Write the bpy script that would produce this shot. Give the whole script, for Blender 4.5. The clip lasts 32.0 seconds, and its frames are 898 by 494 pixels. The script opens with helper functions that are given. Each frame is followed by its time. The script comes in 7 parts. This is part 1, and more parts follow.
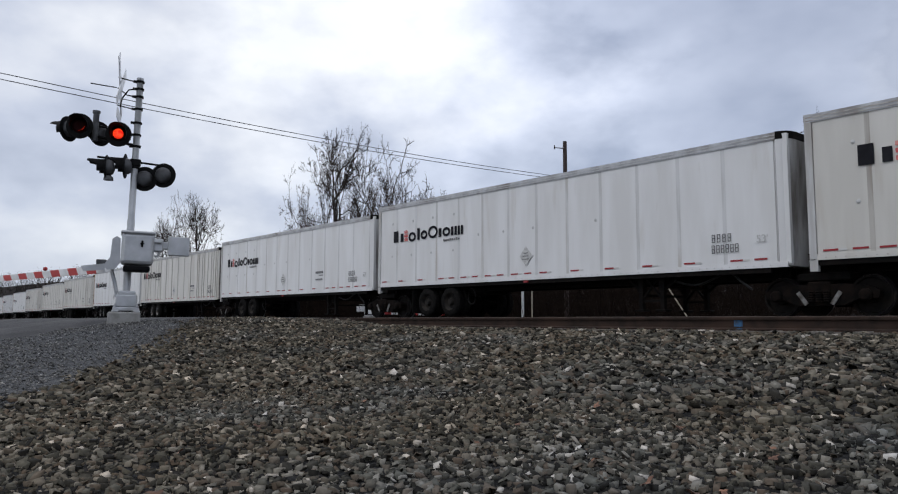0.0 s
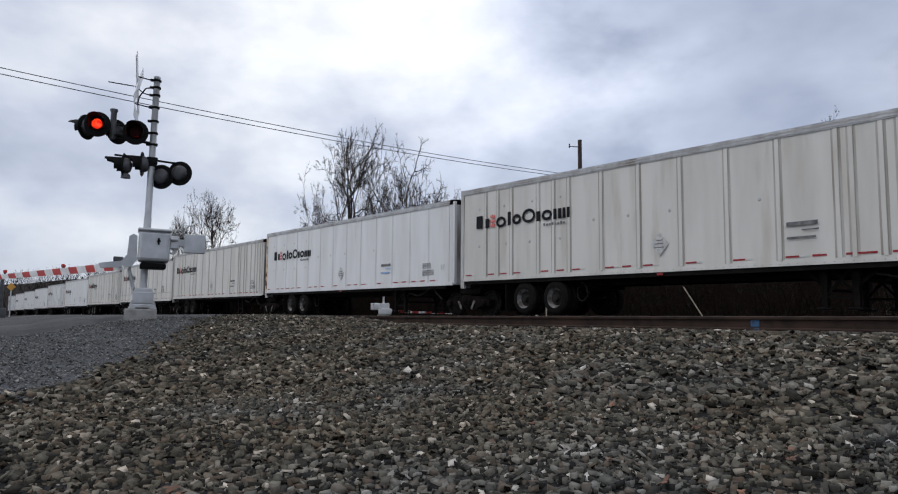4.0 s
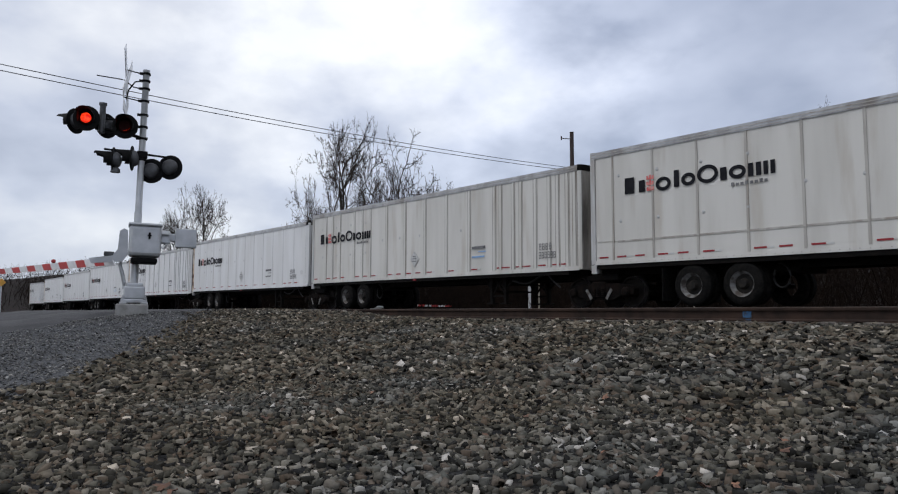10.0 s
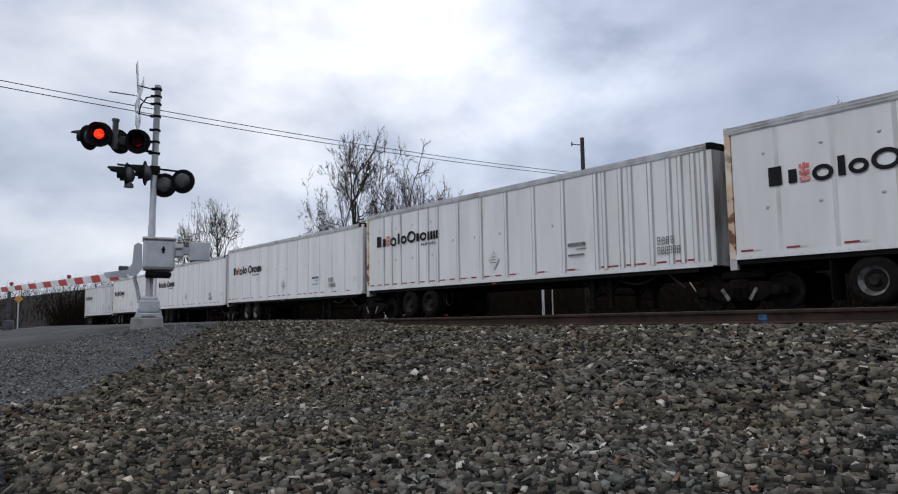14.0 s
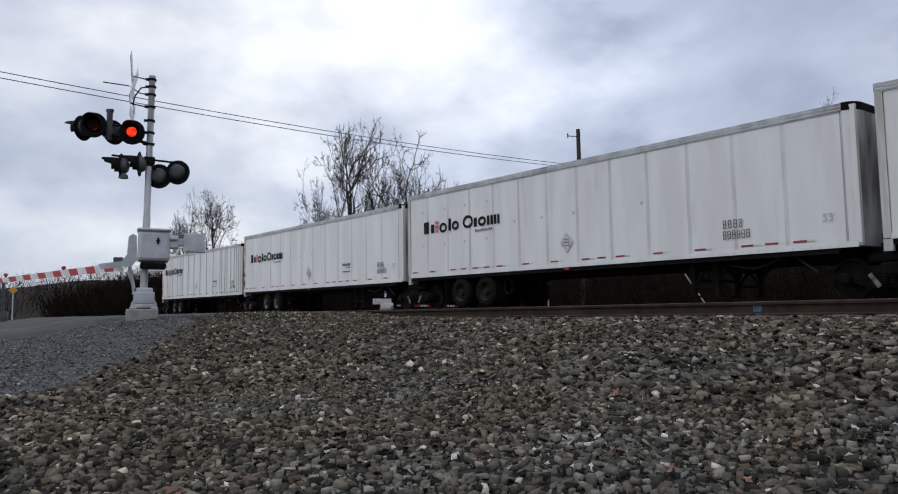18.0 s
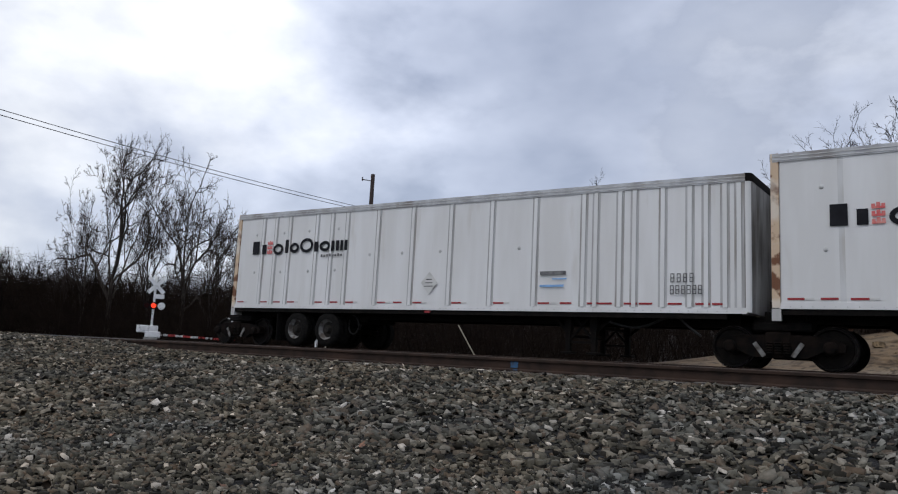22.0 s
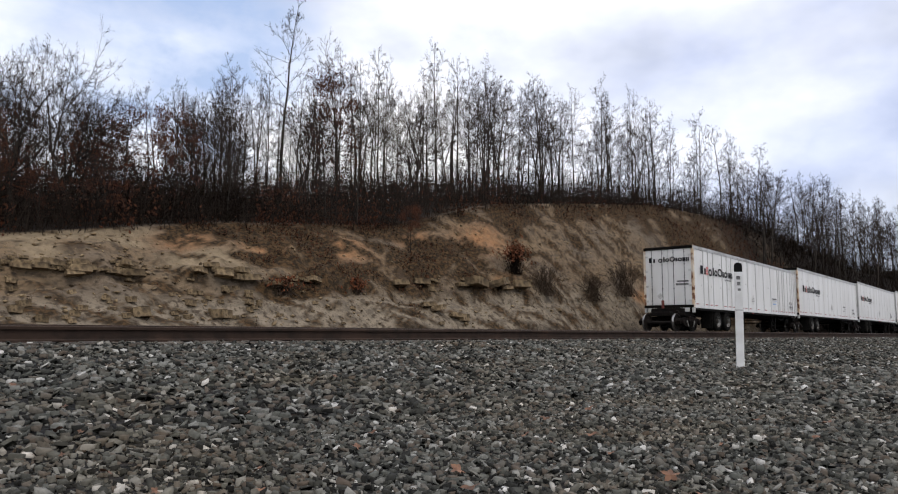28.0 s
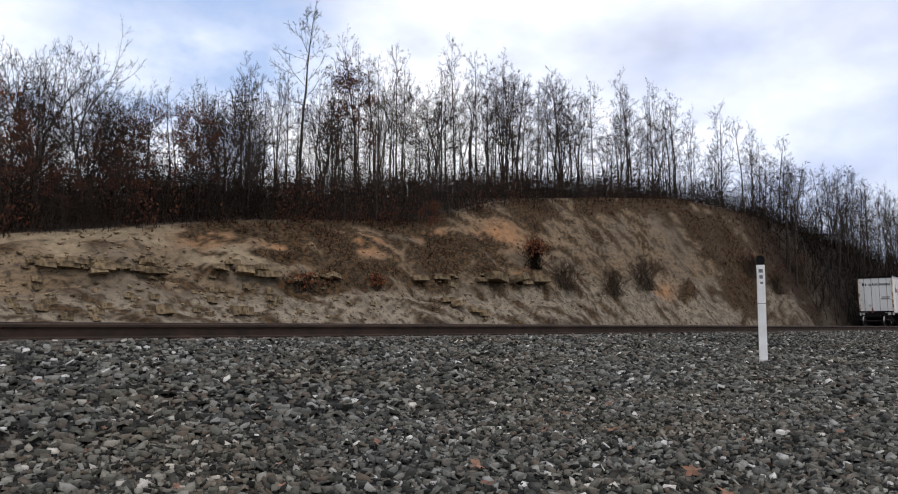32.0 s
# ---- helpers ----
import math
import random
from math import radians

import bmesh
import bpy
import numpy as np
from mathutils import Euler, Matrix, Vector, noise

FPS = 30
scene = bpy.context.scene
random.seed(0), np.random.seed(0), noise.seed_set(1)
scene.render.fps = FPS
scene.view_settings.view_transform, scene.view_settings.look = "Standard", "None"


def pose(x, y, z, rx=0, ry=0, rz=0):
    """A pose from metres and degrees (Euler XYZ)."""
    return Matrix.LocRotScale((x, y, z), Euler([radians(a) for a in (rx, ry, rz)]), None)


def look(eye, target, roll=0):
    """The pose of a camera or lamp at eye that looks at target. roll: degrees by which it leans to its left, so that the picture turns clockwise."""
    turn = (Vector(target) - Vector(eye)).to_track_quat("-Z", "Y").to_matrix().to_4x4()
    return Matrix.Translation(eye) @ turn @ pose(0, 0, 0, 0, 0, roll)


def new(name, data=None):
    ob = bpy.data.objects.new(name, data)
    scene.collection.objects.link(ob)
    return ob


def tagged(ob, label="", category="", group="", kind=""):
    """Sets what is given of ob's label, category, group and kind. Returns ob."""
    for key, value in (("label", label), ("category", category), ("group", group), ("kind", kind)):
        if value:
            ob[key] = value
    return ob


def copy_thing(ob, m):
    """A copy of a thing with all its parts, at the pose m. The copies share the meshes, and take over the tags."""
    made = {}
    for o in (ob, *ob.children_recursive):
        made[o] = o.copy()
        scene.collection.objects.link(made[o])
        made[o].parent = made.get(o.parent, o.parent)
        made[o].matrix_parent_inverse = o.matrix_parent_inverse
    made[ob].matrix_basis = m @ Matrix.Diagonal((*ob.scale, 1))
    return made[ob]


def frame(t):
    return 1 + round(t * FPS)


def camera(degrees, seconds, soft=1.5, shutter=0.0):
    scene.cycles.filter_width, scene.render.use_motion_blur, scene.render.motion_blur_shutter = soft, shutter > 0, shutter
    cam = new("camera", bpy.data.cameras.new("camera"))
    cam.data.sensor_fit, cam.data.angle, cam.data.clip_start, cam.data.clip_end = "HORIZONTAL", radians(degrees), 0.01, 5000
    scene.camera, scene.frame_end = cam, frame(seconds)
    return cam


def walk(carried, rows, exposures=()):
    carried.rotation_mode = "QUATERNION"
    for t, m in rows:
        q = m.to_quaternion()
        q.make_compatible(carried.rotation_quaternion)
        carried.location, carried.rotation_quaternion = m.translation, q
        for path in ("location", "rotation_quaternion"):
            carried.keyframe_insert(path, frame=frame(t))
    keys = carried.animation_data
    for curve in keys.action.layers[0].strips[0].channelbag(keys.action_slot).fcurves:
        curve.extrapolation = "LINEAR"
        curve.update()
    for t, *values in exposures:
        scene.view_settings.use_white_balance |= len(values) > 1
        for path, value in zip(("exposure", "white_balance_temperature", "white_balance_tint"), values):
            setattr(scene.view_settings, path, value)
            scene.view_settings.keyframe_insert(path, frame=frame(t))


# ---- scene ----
SECONDS = 32.0
cam = camera(62.45, SECONDS, soft=1.15)


def held(yaw, tilt, roll, x, y, z):
    """A hand-held camera: turned left by yaw, up by tilt."""
    return Matrix.Translation((x, y, z)) @ pose(0, 0, 0, 0, 0, yaw) @ pose(0, 0, 0, 90 + tilt) @ pose(0, 0, 0, 0, 0, roll)


# seconds, yaw, tilt, roll, x, y, z
PATH = [
    (0, 51.35, 5.76, 0.22, -0.004, -0.038, -0.007),
    (0.5, 51.54, 5.79, 0.16, -0.000, -0.034, -0.008),
    (1, 51.38, 6.06, 0.27, 0.001, -0.034, -0.007),
    (1.5, 51.12, 6.24, 0.54, -0.001, -0.036, -0.009),
    (2, 51.08, 6.27, 0.38, -0.001, -0.034, -0.010),
    (2.5, 51.29, 6.25, 0.30, -0.006, -0.037, -0.010),
    (3, 52.38, 5.79, 0.33, -0.010, -0.038, -0.010),
    (3.5, 52.57, 5.71, 0.51, -0.013, -0.038, -0.011),
    (5.5, 51.87, 5.38, 0.43, -0.012, -0.036, -0.013),
    (6, 52.01, 5.56, 0.49, -0.013, -0.034, -0.013),
    (6.5, 52.06, 5.66, 0.46, -0.014, -0.033, -0.012),
    (7, 52.14, 5.87, 0.58, -0.015, -0.032, -0.012),
    (7.5, 52.17, 6.11, 0.50, -0.016, -0.031, -0.013),
    (8, 52.15, 5.91, 0.39, -0.018, -0.030, -0.014),
    (8.5, 52.22, 5.26, 0.35, -0.020, -0.028, -0.014),
    (9, 52.21, 5.00, 0.32, -0.022, -0.027, -0.015),
    (9.5, 51.84, 4.71, 0.46, -0.025, -0.025, -0.012),
    (10, 51.86, 5.09, 0.13, -0.030, -0.024, -0.006),
    (10.5, 52.21, 6.50, -0.73, -0.028, -0.023, -0.013),
    (11, 52.47, 6.41, -0.80, -0.029, -0.022, -0.013),
    (11.5, 52.65, 5.73, -0.58, -0.031, -0.022, -0.014),
    (12, 52.70, 5.58, -0.48, -0.030, -0.019, -0.012),
    (12.5, 52.98, 5.65, -0.68, -0.030, -0.018, -0.012),
    (13, 53.12, 5.71, -0.66, -0.031, -0.015, -0.013),
    (13.5, 52.96, 5.74, -0.87, -0.030, -0.012, -0.014),
    (14, 52.83, 5.76, -0.89, -0.030, -0.011, -0.015),
    (14.5, 52.73, 5.76, -0.74, -0.030, -0.010, -0.014),
    (16.5, 52.59, 5.23, -0.87, -0.033, -0.009, -0.012),
    (17, 52.56, 5.23, -0.85, -0.034, -0.008, -0.012),
    (17.5, 52.64, 5.28, -0.72, -0.034, -0.006, -0.011),
    (18, 52.51, 5.10, -0.86, -0.034, -0.006, -0.014),
    (18.5, 52.68, 4.89, -0.87, -0.036, -0.007, -0.014),
    (19, 52.84, 4.85, -0.81, -0.038, -0.007, -0.013),
    (19.5, 52.73, 4.82, -0.55, -0.039, -0.007, -0.010),
    (20, 52.34, 5.13, 0.32, -0.041, -0.008, -0.004),
    (20.5, 48.61, 5.66, 0.66, -0.051, 0.022, 0.043),
    (21, 45.52, 7.85, 1.51, -0.013, 0.032, 0.043),
    (21.5, 42.92, 7.65, 2.05, 0.009, 0.072, 0.043),
    (22, 36.22, 8.50, 2.95, 0.048, 0.125, 0.032),
    (22.5, 23.67, 8.17, 3.02, 0.141, 0.116, 0.037),
    (23, 7.76, 8.35, 2.42, 0.129, 0.167, 0.021),
    (23.5, -7.12, 7.59, 1.88, 0.094, 0.217, 0.000),
    (24, -18.94, 6.88, 0.55, 0.077, 0.177, 0.010),
    (24.5, -29.51, 6.87, 0.64, 0.056, 0.101, 0.024),
    (25, -39.10, 6.21, 0.69, 0.016, 0.010, 0.031),
    (25.5, -43.36, 6.68, 1.23, 0.014, 0.002, 0.032),
    (26, -45.41, 6.49, 1.02, 0.010, -0.005, 0.031),
    (26.5, -47.27, 6.60, 0.76, 0.016, -0.011, 0.030),
    (28.5, -47.05, 6.54, 0.21, 0.020, -0.016, 0.030),
    (29, -46.92, 6.48, 0.26, 0.023, -0.019, 0.031),
    (29.5, -47.04, 6.43, 0.21, 0.024, -0.020, 0.031),
    (30, -46.95, 6.39, 0.13, 0.024, -0.020, 0.031),
    (30.5, -46.69, 6.38, 0.07, 0.025, -0.020, 0.030),
    (31, -46.17, 6.19, 0.04, 0.027, -0.019, 0.030),
    (31.5, -45.94, 6.23, -0.02, 0.027, -0.018, 0.029),
    (32, -45.64, 6.21, -0.02, 0.028, -0.017, 0.030)]
walk(cam, [(r[0], held(*r[1:])) for r in PATH], exposures=[(0, 0.0, 6500, 10), (21.5, 0.0, 6500, 10), (22.2, 0.03, 6550, 10), (23.0, 0.15, 6900, 10), (25.0, 0.36, 7150, 11), (32, 0.40, 6900, 11)])

# ---- world and sun ----
world = bpy.data.worlds.new("overcast_sky")
scene.world = world
world.use_nodes = True
wn, wl = world.node_tree.nodes, world.node_tree.links
wn.clear()
SUN_ELEV, SUN_TURN = radians(60), radians(200)


def wnode(kind, **values):
    n = wn.new(kind)
    for key, value in values.items():
        n.inputs[key].default_value = value
    return n


sky = wn.new("ShaderNodeTexSky")
sky.sky_type, sky.sun_disc, sky.sun_elevation, sky.sun_rotation = "NISHITA", False, SUN_ELEV, SUN_TURN
coord = wn.new("ShaderNodeTexCoord")
squash = wn.new("ShaderNodeMapping")
squash.inputs["Scale"].default_value = (1.0, 1.0, 1.8)
squash.inputs["Location"].default_value = (3.1, 0.7, 0.4)
wl.new(coord.outputs["Generated"], squash.inputs["Vector"])
big = wnode("ShaderNodeTexNoise", Scale=2.3, Detail=5.0, Roughness=0.5)
small = wnode("ShaderNodeTexNoise", Scale=5.5, Detail=7.0, Roughness=0.55)
for n in (big, small):
    wl.new(squash.outputs["Vector"], n.inputs["Vector"])
mixed = wn.new("ShaderNodeMix")
mixed.inputs["Factor"].default_value = 0.24
wl.new(big.outputs["Fac"], mixed.inputs["A"])
wl.new(small.outputs["Fac"], mixed.inputs["B"])
ramp = wn.new("ShaderNodeValToRGB")
ramp.color_ramp.elements[0].position, ramp.color_ramp.elements[0].color = 0.36, (0.33, 0.37, 0.475, 1)
ramp.color_ramp.elements[1].position, ramp.color_ramp.elements[1].color = 0.62, (0.96, 0.98, 1.02, 1)
mid = ramp.color_ramp.elements.new(0.48)
mid.color = (0.59, 0.635, 0.755, 1)
wl.new(mixed.outputs["Result"], ramp.inputs["Fac"])
toned = wn.new("ShaderNodeMix")
toned.data_type, toned.blend_type = "RGBA", "ADD"
toned.inputs["Factor"].default_value = 0.02
wl.new(ramp.outputs["Color"], toned.inputs["A"])
wl.new(sky.outputs["Color"], toned.inputs["B"])
bg = wnode("ShaderNodeBackground", Strength=0.97)
# one heavy blue-grey cloud low over the far track
heavy = wn.new("ShaderNodeVectorMath")
heavy.operation = "DOT_PRODUCT"
heavy.inputs[1].default_value = Vector((-0.28, 0.88, 0.40)).normalized()
wl.new(coord.outputs["Generated"], heavy.inputs[0])
wobble = wn.new("ShaderNodeMath")
wobble.operation, wobble.inputs[1].default_value = "MULTIPLY_ADD", 0.16
wl.new(small.outputs["Fac"], wobble.inputs[0])
wl.new(heavy.outputs["Value"], wobble.inputs[2])
core = wn.new("ShaderNodeMapRange")
for key, value in (("From Min", 1.02), ("From Max", 1.075), ("To Min", 0.0), ("To Max", 0.80)):
    core.inputs[key].default_value = value
wl.new(wobble.outputs["Value"], core.inputs["Value"])
clouded = wn.new("ShaderNodeMix")
clouded.data_type = "RGBA"
wl.new(core.outputs["Result"], clouded.inputs["Factor"])
wl.new(toned.outputs["Result"], clouded.inputs["A"])
clouded.inputs["B"].default_value = (0.31, 0.36, 0.48, 1)
# a blue gap in the cloud above the wood
gap_at = wn.new("ShaderNodeVectorMath")
gap_at.operation = "DOT_PRODUCT"
gap_at.inputs[1].default_value = Vector((0.35, 0.82, 0.42)).normalized()
wl.new(coord.outputs["Generated"], gap_at.inputs[0])
ragged = wn.new("ShaderNodeMath")
ragged.operation, ragged.inputs[1].default_value = "MULTIPLY_ADD", 0.10
wl.new(small.outputs["Fac"], ragged.inputs[0])
wl.new(gap_at.outputs["Value"], ragged.inputs[2])
gap = wn.new("ShaderNodeMapRange")
for key, value in (("From Min", 1.014), ("From Max", 1.045), ("To Min", 0.0), ("To Max", 0.92)):
    gap.inputs[key].default_value = value
wl.new(ragged.outputs["Value"], gap.inputs["Value"])
broken = wn.new("ShaderNodeMix")
broken.data_type = "RGBA"
wl.new(gap.outputs["Result"], broken.inputs["Factor"])
wl.new(clouded.outputs["Result"], broken.inputs["A"])
broken.inputs["B"].default_value = (0.26, 0.37, 0.60, 1)
# thinner cloud, and so more light, towards the end of the cutting
toward = wn.new("ShaderNodeVectorMath")
toward.operation = "DOT_PRODUCT"
toward.inputs[1].default_value = Vector((0.72, 0.55, 0.42)).normalized()
wl.new(coord.outputs["Generated"], toward.inputs[0])
thin = wn.new("ShaderNodeMapRange")
for key, value in (("From Min", -0.2), ("From Max", 1.0), ("To Min", 0.92), ("To Max", 1.25)):
    thin.inputs[key].default_value = value
wl.new(toward.outputs["Value"], thin.inputs["Value"])
lit = wn.new("ShaderNodeMix")
lit.data_type, lit.blend_type = "RGBA", "MULTIPLY"
lit.inputs["Factor"].default_value = 1.0
wl.new(broken.outputs["Result"], lit.inputs["A"])
wl.new(thin.outputs["Result"], lit.inputs["B"])
# the brightest stretch of cloud, over the crossing
glare = wn.new("ShaderNodeVectorMath")
glare.operation = "DOT_PRODUCT"
glare.inputs[1].default_value = Vector((-0.62, 0.68, 0.40)).normalized()
wl.new(coord.outputs["Generated"], glare.inputs[0])
uneven = wn.new("ShaderNodeMath")
uneven.operation, uneven.inputs[1].default_value = "MULTIPLY_ADD", 0.22
wl.new(small.outputs["Fac"], uneven.inputs[0])
wl.new(glare.outputs["Value"], uneven.inputs[2])
white = wn.new("ShaderNodeMapRange")
for key, value in (("From Min", 0.98), ("From Max", 1.11), ("To Min", 1.0), ("To Max", 1.18)):
    white.inputs[key].default_value = value
wl.new(uneven.outputs["Value"], white.inputs["Value"])
bright = wn.new("ShaderNodeMix")
bright.data_type, bright.blend_type = "RGBA", "MULTIPLY"
bright.inputs["Factor"].default_value = 1.0
wl.new(lit.outputs["Result"], bright.inputs["A"])
wl.new(white.outputs["Result"], bright.inputs["B"])
# grey-blue cloud low over the end of the cutting
dim_at = wn.new("ShaderNodeVectorMath")
dim_at.operation = "DOT_PRODUCT"
dim_at.inputs[1].default_value = Vector((0.94, 0.22, 0.27)).normalized()
wl.new(coord.outputs["Generated"], dim_at.inputs[0])
patchy = wn.new("ShaderNodeMath")
patchy.operation, patchy.inputs[1].default_value = "MULTIPLY_ADD", 0.2
wl.new(small.outputs["Fac"], patchy.inputs[0])
wl.new(dim_at.outputs["Value"], patchy.inputs[2])
dim = wn.new("ShaderNodeMapRange")
for key, value in (("From Min", 1.05), ("From Max", 1.12), ("To Min", 0.0), ("To Max", 0.85)):
    dim.inputs[key].default_value = value
wl.new(patchy.outputs["Value"], dim.inputs["Value"])
last = wn.new("ShaderNodeMix")
last.data_type, last.blend_type = "RGBA", "MULTIPLY"
wl.new(dim.outputs["Result"], last.inputs["Factor"])
wl.new(bright.outputs["Result"], last.inputs["A"])
last.inputs["B"].default_value = (0.50, 0.56, 0.70, 1)
wl.new(last.outputs["Result"], bg.inputs["Color"])
wout = wn.new("ShaderNodeOutputWorld")
wl.new(bg.outputs["Background"], wout.inputs["Surface"])

sun_data = bpy.data.lights.new("sun", "SUN")
sun_data.energy, sun_data.angle, sun_data.color = 1.0, radians(30), (1.0, 0.97, 0.93)
sun = new("sun", sun_data)
sun.matrix_basis = look((0, 0, 0), (0.18, 0.46, -0.87))

# ---- materials ----
MATS = {}


def paint(name, color, rough=0.6, metal=0.0, color2=None, scale=4.0, spread=(0.4, 0.62), bump=0.0, bump_scale=40.0,
          grime=None, grime_scale=1.2, grime_spread=(0.52, 0.72), stretch=(1, 1, 1), per_object=0.0, glow=0.0, spec=0.5, detail=6.0):
    """A node material: a colour, a second one by noise, large-scale grime, relief and a little change from piece to piece."""
    m = bpy.data.materials.new(name)
    m.use_nodes = True
    nt = m.node_tree
    b = nt.nodes["Principled BSDF"]
    b.inputs["Roughness"].default_value, b.inputs["Metallic"].default_value = rough, metal
    b.inputs["Specular IOR Level"].default_value = spec
    tc = nt.nodes.new("ShaderNodeTexCoord")
    mp = nt.nodes.new("ShaderNodeMapping")
    mp.inputs["Scale"].default_value = stretch
    nt.links.new(tc.outputs["Object"], mp.inputs["Vector"])

    def noise_mask(sc, lo, hi):
        n = nt.nodes.new("ShaderNodeTexNoise")
        n.inputs["Scale"].default_value, n.inputs["Detail"].default_value = sc, detail
        nt.links.new(mp.outputs["Vector"], n.inputs["Vector"])
        r = nt.nodes.new("ShaderNodeMapRange")
        r.inputs["From Min"].default_value, r.inputs["From Max"].default_value = lo, hi
        nt.links.new(n.outputs["Fac"], r.inputs["Value"])
        return r.outputs["Result"]

    def mix(fac, a, c, kind="MIX"):
        n = nt.nodes.new("ShaderNodeMix")
        n.data_type, n.blend_type = "RGBA", kind
        if isinstance(fac, float):
            n.inputs["Factor"].default_value = fac
        else:
            nt.links.new(fac, n.inputs["Factor"])
        for key, v in (("A", a), ("B", c)):
            if isinstance(v, tuple):
                n.inputs[key].default_value = (*v, 1)
            else:
                nt.links.new(v, n.inputs[key])
        return n.outputs["Result"]

    out = mix(noise_mask(scale, *spread), color, color2 or tuple(c * 0.82 for c in color))
    if grime:
        out = mix(noise_mask(grime_scale, *grime_spread), out, grime)
    if per_object:
        info = nt.nodes.new("ShaderNodeObjectInfo")
        r = nt.nodes.new("ShaderNodeMapRange")
        r.inputs["To Min"].default_value, r.inputs["To Max"].default_value = 1 - per_object, 1 + per_object
        nt.links.new(info.outputs["Random"], r.inputs["Value"])
        out = mix(1.0, out, r.outputs["Result"], "MULTIPLY")
    nt.links.new(out, b.inputs["Base Color"])
    if bump:
        n = nt.nodes.new("ShaderNodeTexNoise")
        n.inputs["Scale"].default_value, n.inputs["Detail"].default_value = bump_scale, 5
        nt.links.new(mp.outputs["Vector"], n.inputs["Vector"])
        bp = nt.nodes.new("ShaderNodeBump")
        bp.inputs["Strength"].default_value, bp.inputs["Distance"].default_value = bump, 0.02
        nt.links.new(n.outputs["Fac"], bp.inputs["Height"])
        nt.links.new(bp.outputs["Normal"], b.inputs["Normal"])
    if glow:
        nt.links.new(out, b.inputs["Emission Color"])
        b.inputs["Emission Strength"].default_value = glow
    MATS[name] = m
    return m


WHITE = paint("trailer_white", (0.74, 0.745, 0.745), 0.38, color2=(0.66, 0.66, 0.65), scale=0.9, grime=(0.50, 0.47, 0.42), grime_scale=1.6,
              grime_spread=(0.60, 0.90), stretch=(1.6, 1, 0.25), bump=0.02, bump_scale=6)
CREAM = paint("trailer_cream", (0.67, 0.655, 0.61), 0.45, color2=(0.58, 0.565, 0.52), scale=0.9, grime=(0.48, 0.43, 0.36), grime_scale=1.8,
              grime_spread=(0.56, 0.86), stretch=(1.6, 1, 0.22), bump=0.03, bump_scale=6)
POSTW = paint("post_white", (0.56, 0.565, 0.565), 0.45, color2=(0.44, 0.435, 0.42), scale=2.5, stretch=(3, 1, 0.3), grime=(0.30, 0.26, 0.21),
              grime_spread=(0.55, 0.85))
POSTC = paint("post_cream", (0.48, 0.46, 0.42), 0.5, color2=(0.36, 0.335, 0.30), scale=2.5, stretch=(3, 1, 0.3), grime=(0.22, 0.17, 0.12),
              grime_spread=(0.52, 0.82))
SEAMW = paint("seam_white", (0.62, 0.625, 0.625), 0.45, color2=(0.53, 0.53, 0.52), scale=2.5, stretch=(3, 1, 0.4), grime=(0.42, 0.36, 0.29), grime_spread=(0.56, 0.85))
# flange greys: the shade beside each rib as colour, with grime over it
RIBSHADE_W = paint("rib_shade_white", (0.47, 0.475, 0.475), 0.5, color2=(0.35, 0.345, 0.33), scale=2.5, stretch=(3, 1, 0.3), grime=(0.22, 0.185, 0.145), grime_spread=(0.55, 0.85))
RIBSHADE_C = paint("rib_shade_cream", (0.47, 0.45, 0.41), 0.5, color2=(0.36, 0.34, 0.30), scale=2.5, stretch=(3, 1, 0.3), grime=(0.18, 0.14, 0.10), grime_spread=(0.52, 0.82))
ALU = paint("aluminium_rail", (0.50, 0.51, 0.52), 0.42, 0.35, color2=(0.34, 0.34, 0.35), scale=3, grime=(0.2, 0.18, 0.16))
RUST = paint("rusty_post", (0.60, 0.45, 0.31), 0.75, color2=(0.16, 0.065, 0.03), scale=3.2, spread=(0.47, 0.54), grime=(0.68, 0.60, 0.50),
             grime_scale=1.4, grime_spread=(0.5, 0.6), bump=0.2)
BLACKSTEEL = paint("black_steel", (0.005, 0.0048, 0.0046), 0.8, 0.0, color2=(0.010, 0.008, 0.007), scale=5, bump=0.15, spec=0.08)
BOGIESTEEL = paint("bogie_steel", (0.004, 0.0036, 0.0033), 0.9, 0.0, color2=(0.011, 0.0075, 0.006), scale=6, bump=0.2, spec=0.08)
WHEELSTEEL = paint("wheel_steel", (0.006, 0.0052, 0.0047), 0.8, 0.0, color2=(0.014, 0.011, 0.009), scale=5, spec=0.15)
TREAD = paint("bright_tread", (0.30, 0.30, 0.30), 0.3, 0.9)
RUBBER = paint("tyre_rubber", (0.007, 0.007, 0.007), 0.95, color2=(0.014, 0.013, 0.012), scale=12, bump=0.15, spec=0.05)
RIM = paint("rim_steel", (0.21, 0.21, 0.205), 0.6, 0.0, color2=(0.07, 0.06, 0.052), scale=7, spec=0.2)
RIMBLACK = paint("rim_black", (0.014, 0.0135, 0.013), 0.7, 0.0, color2=(0.03, 0.026, 0.022), scale=8, spec=0.1)
INK = paint("black_lettering", (0.009, 0.009, 0.012), 0.6, color2=(0.016, 0.016, 0.02), scale=3, spec=0.12)
GREYINK = paint("grey_lettering", (0.08, 0.08, 0.085), 0.6, color2=(0.20, 0.20, 0.20), scale=6)
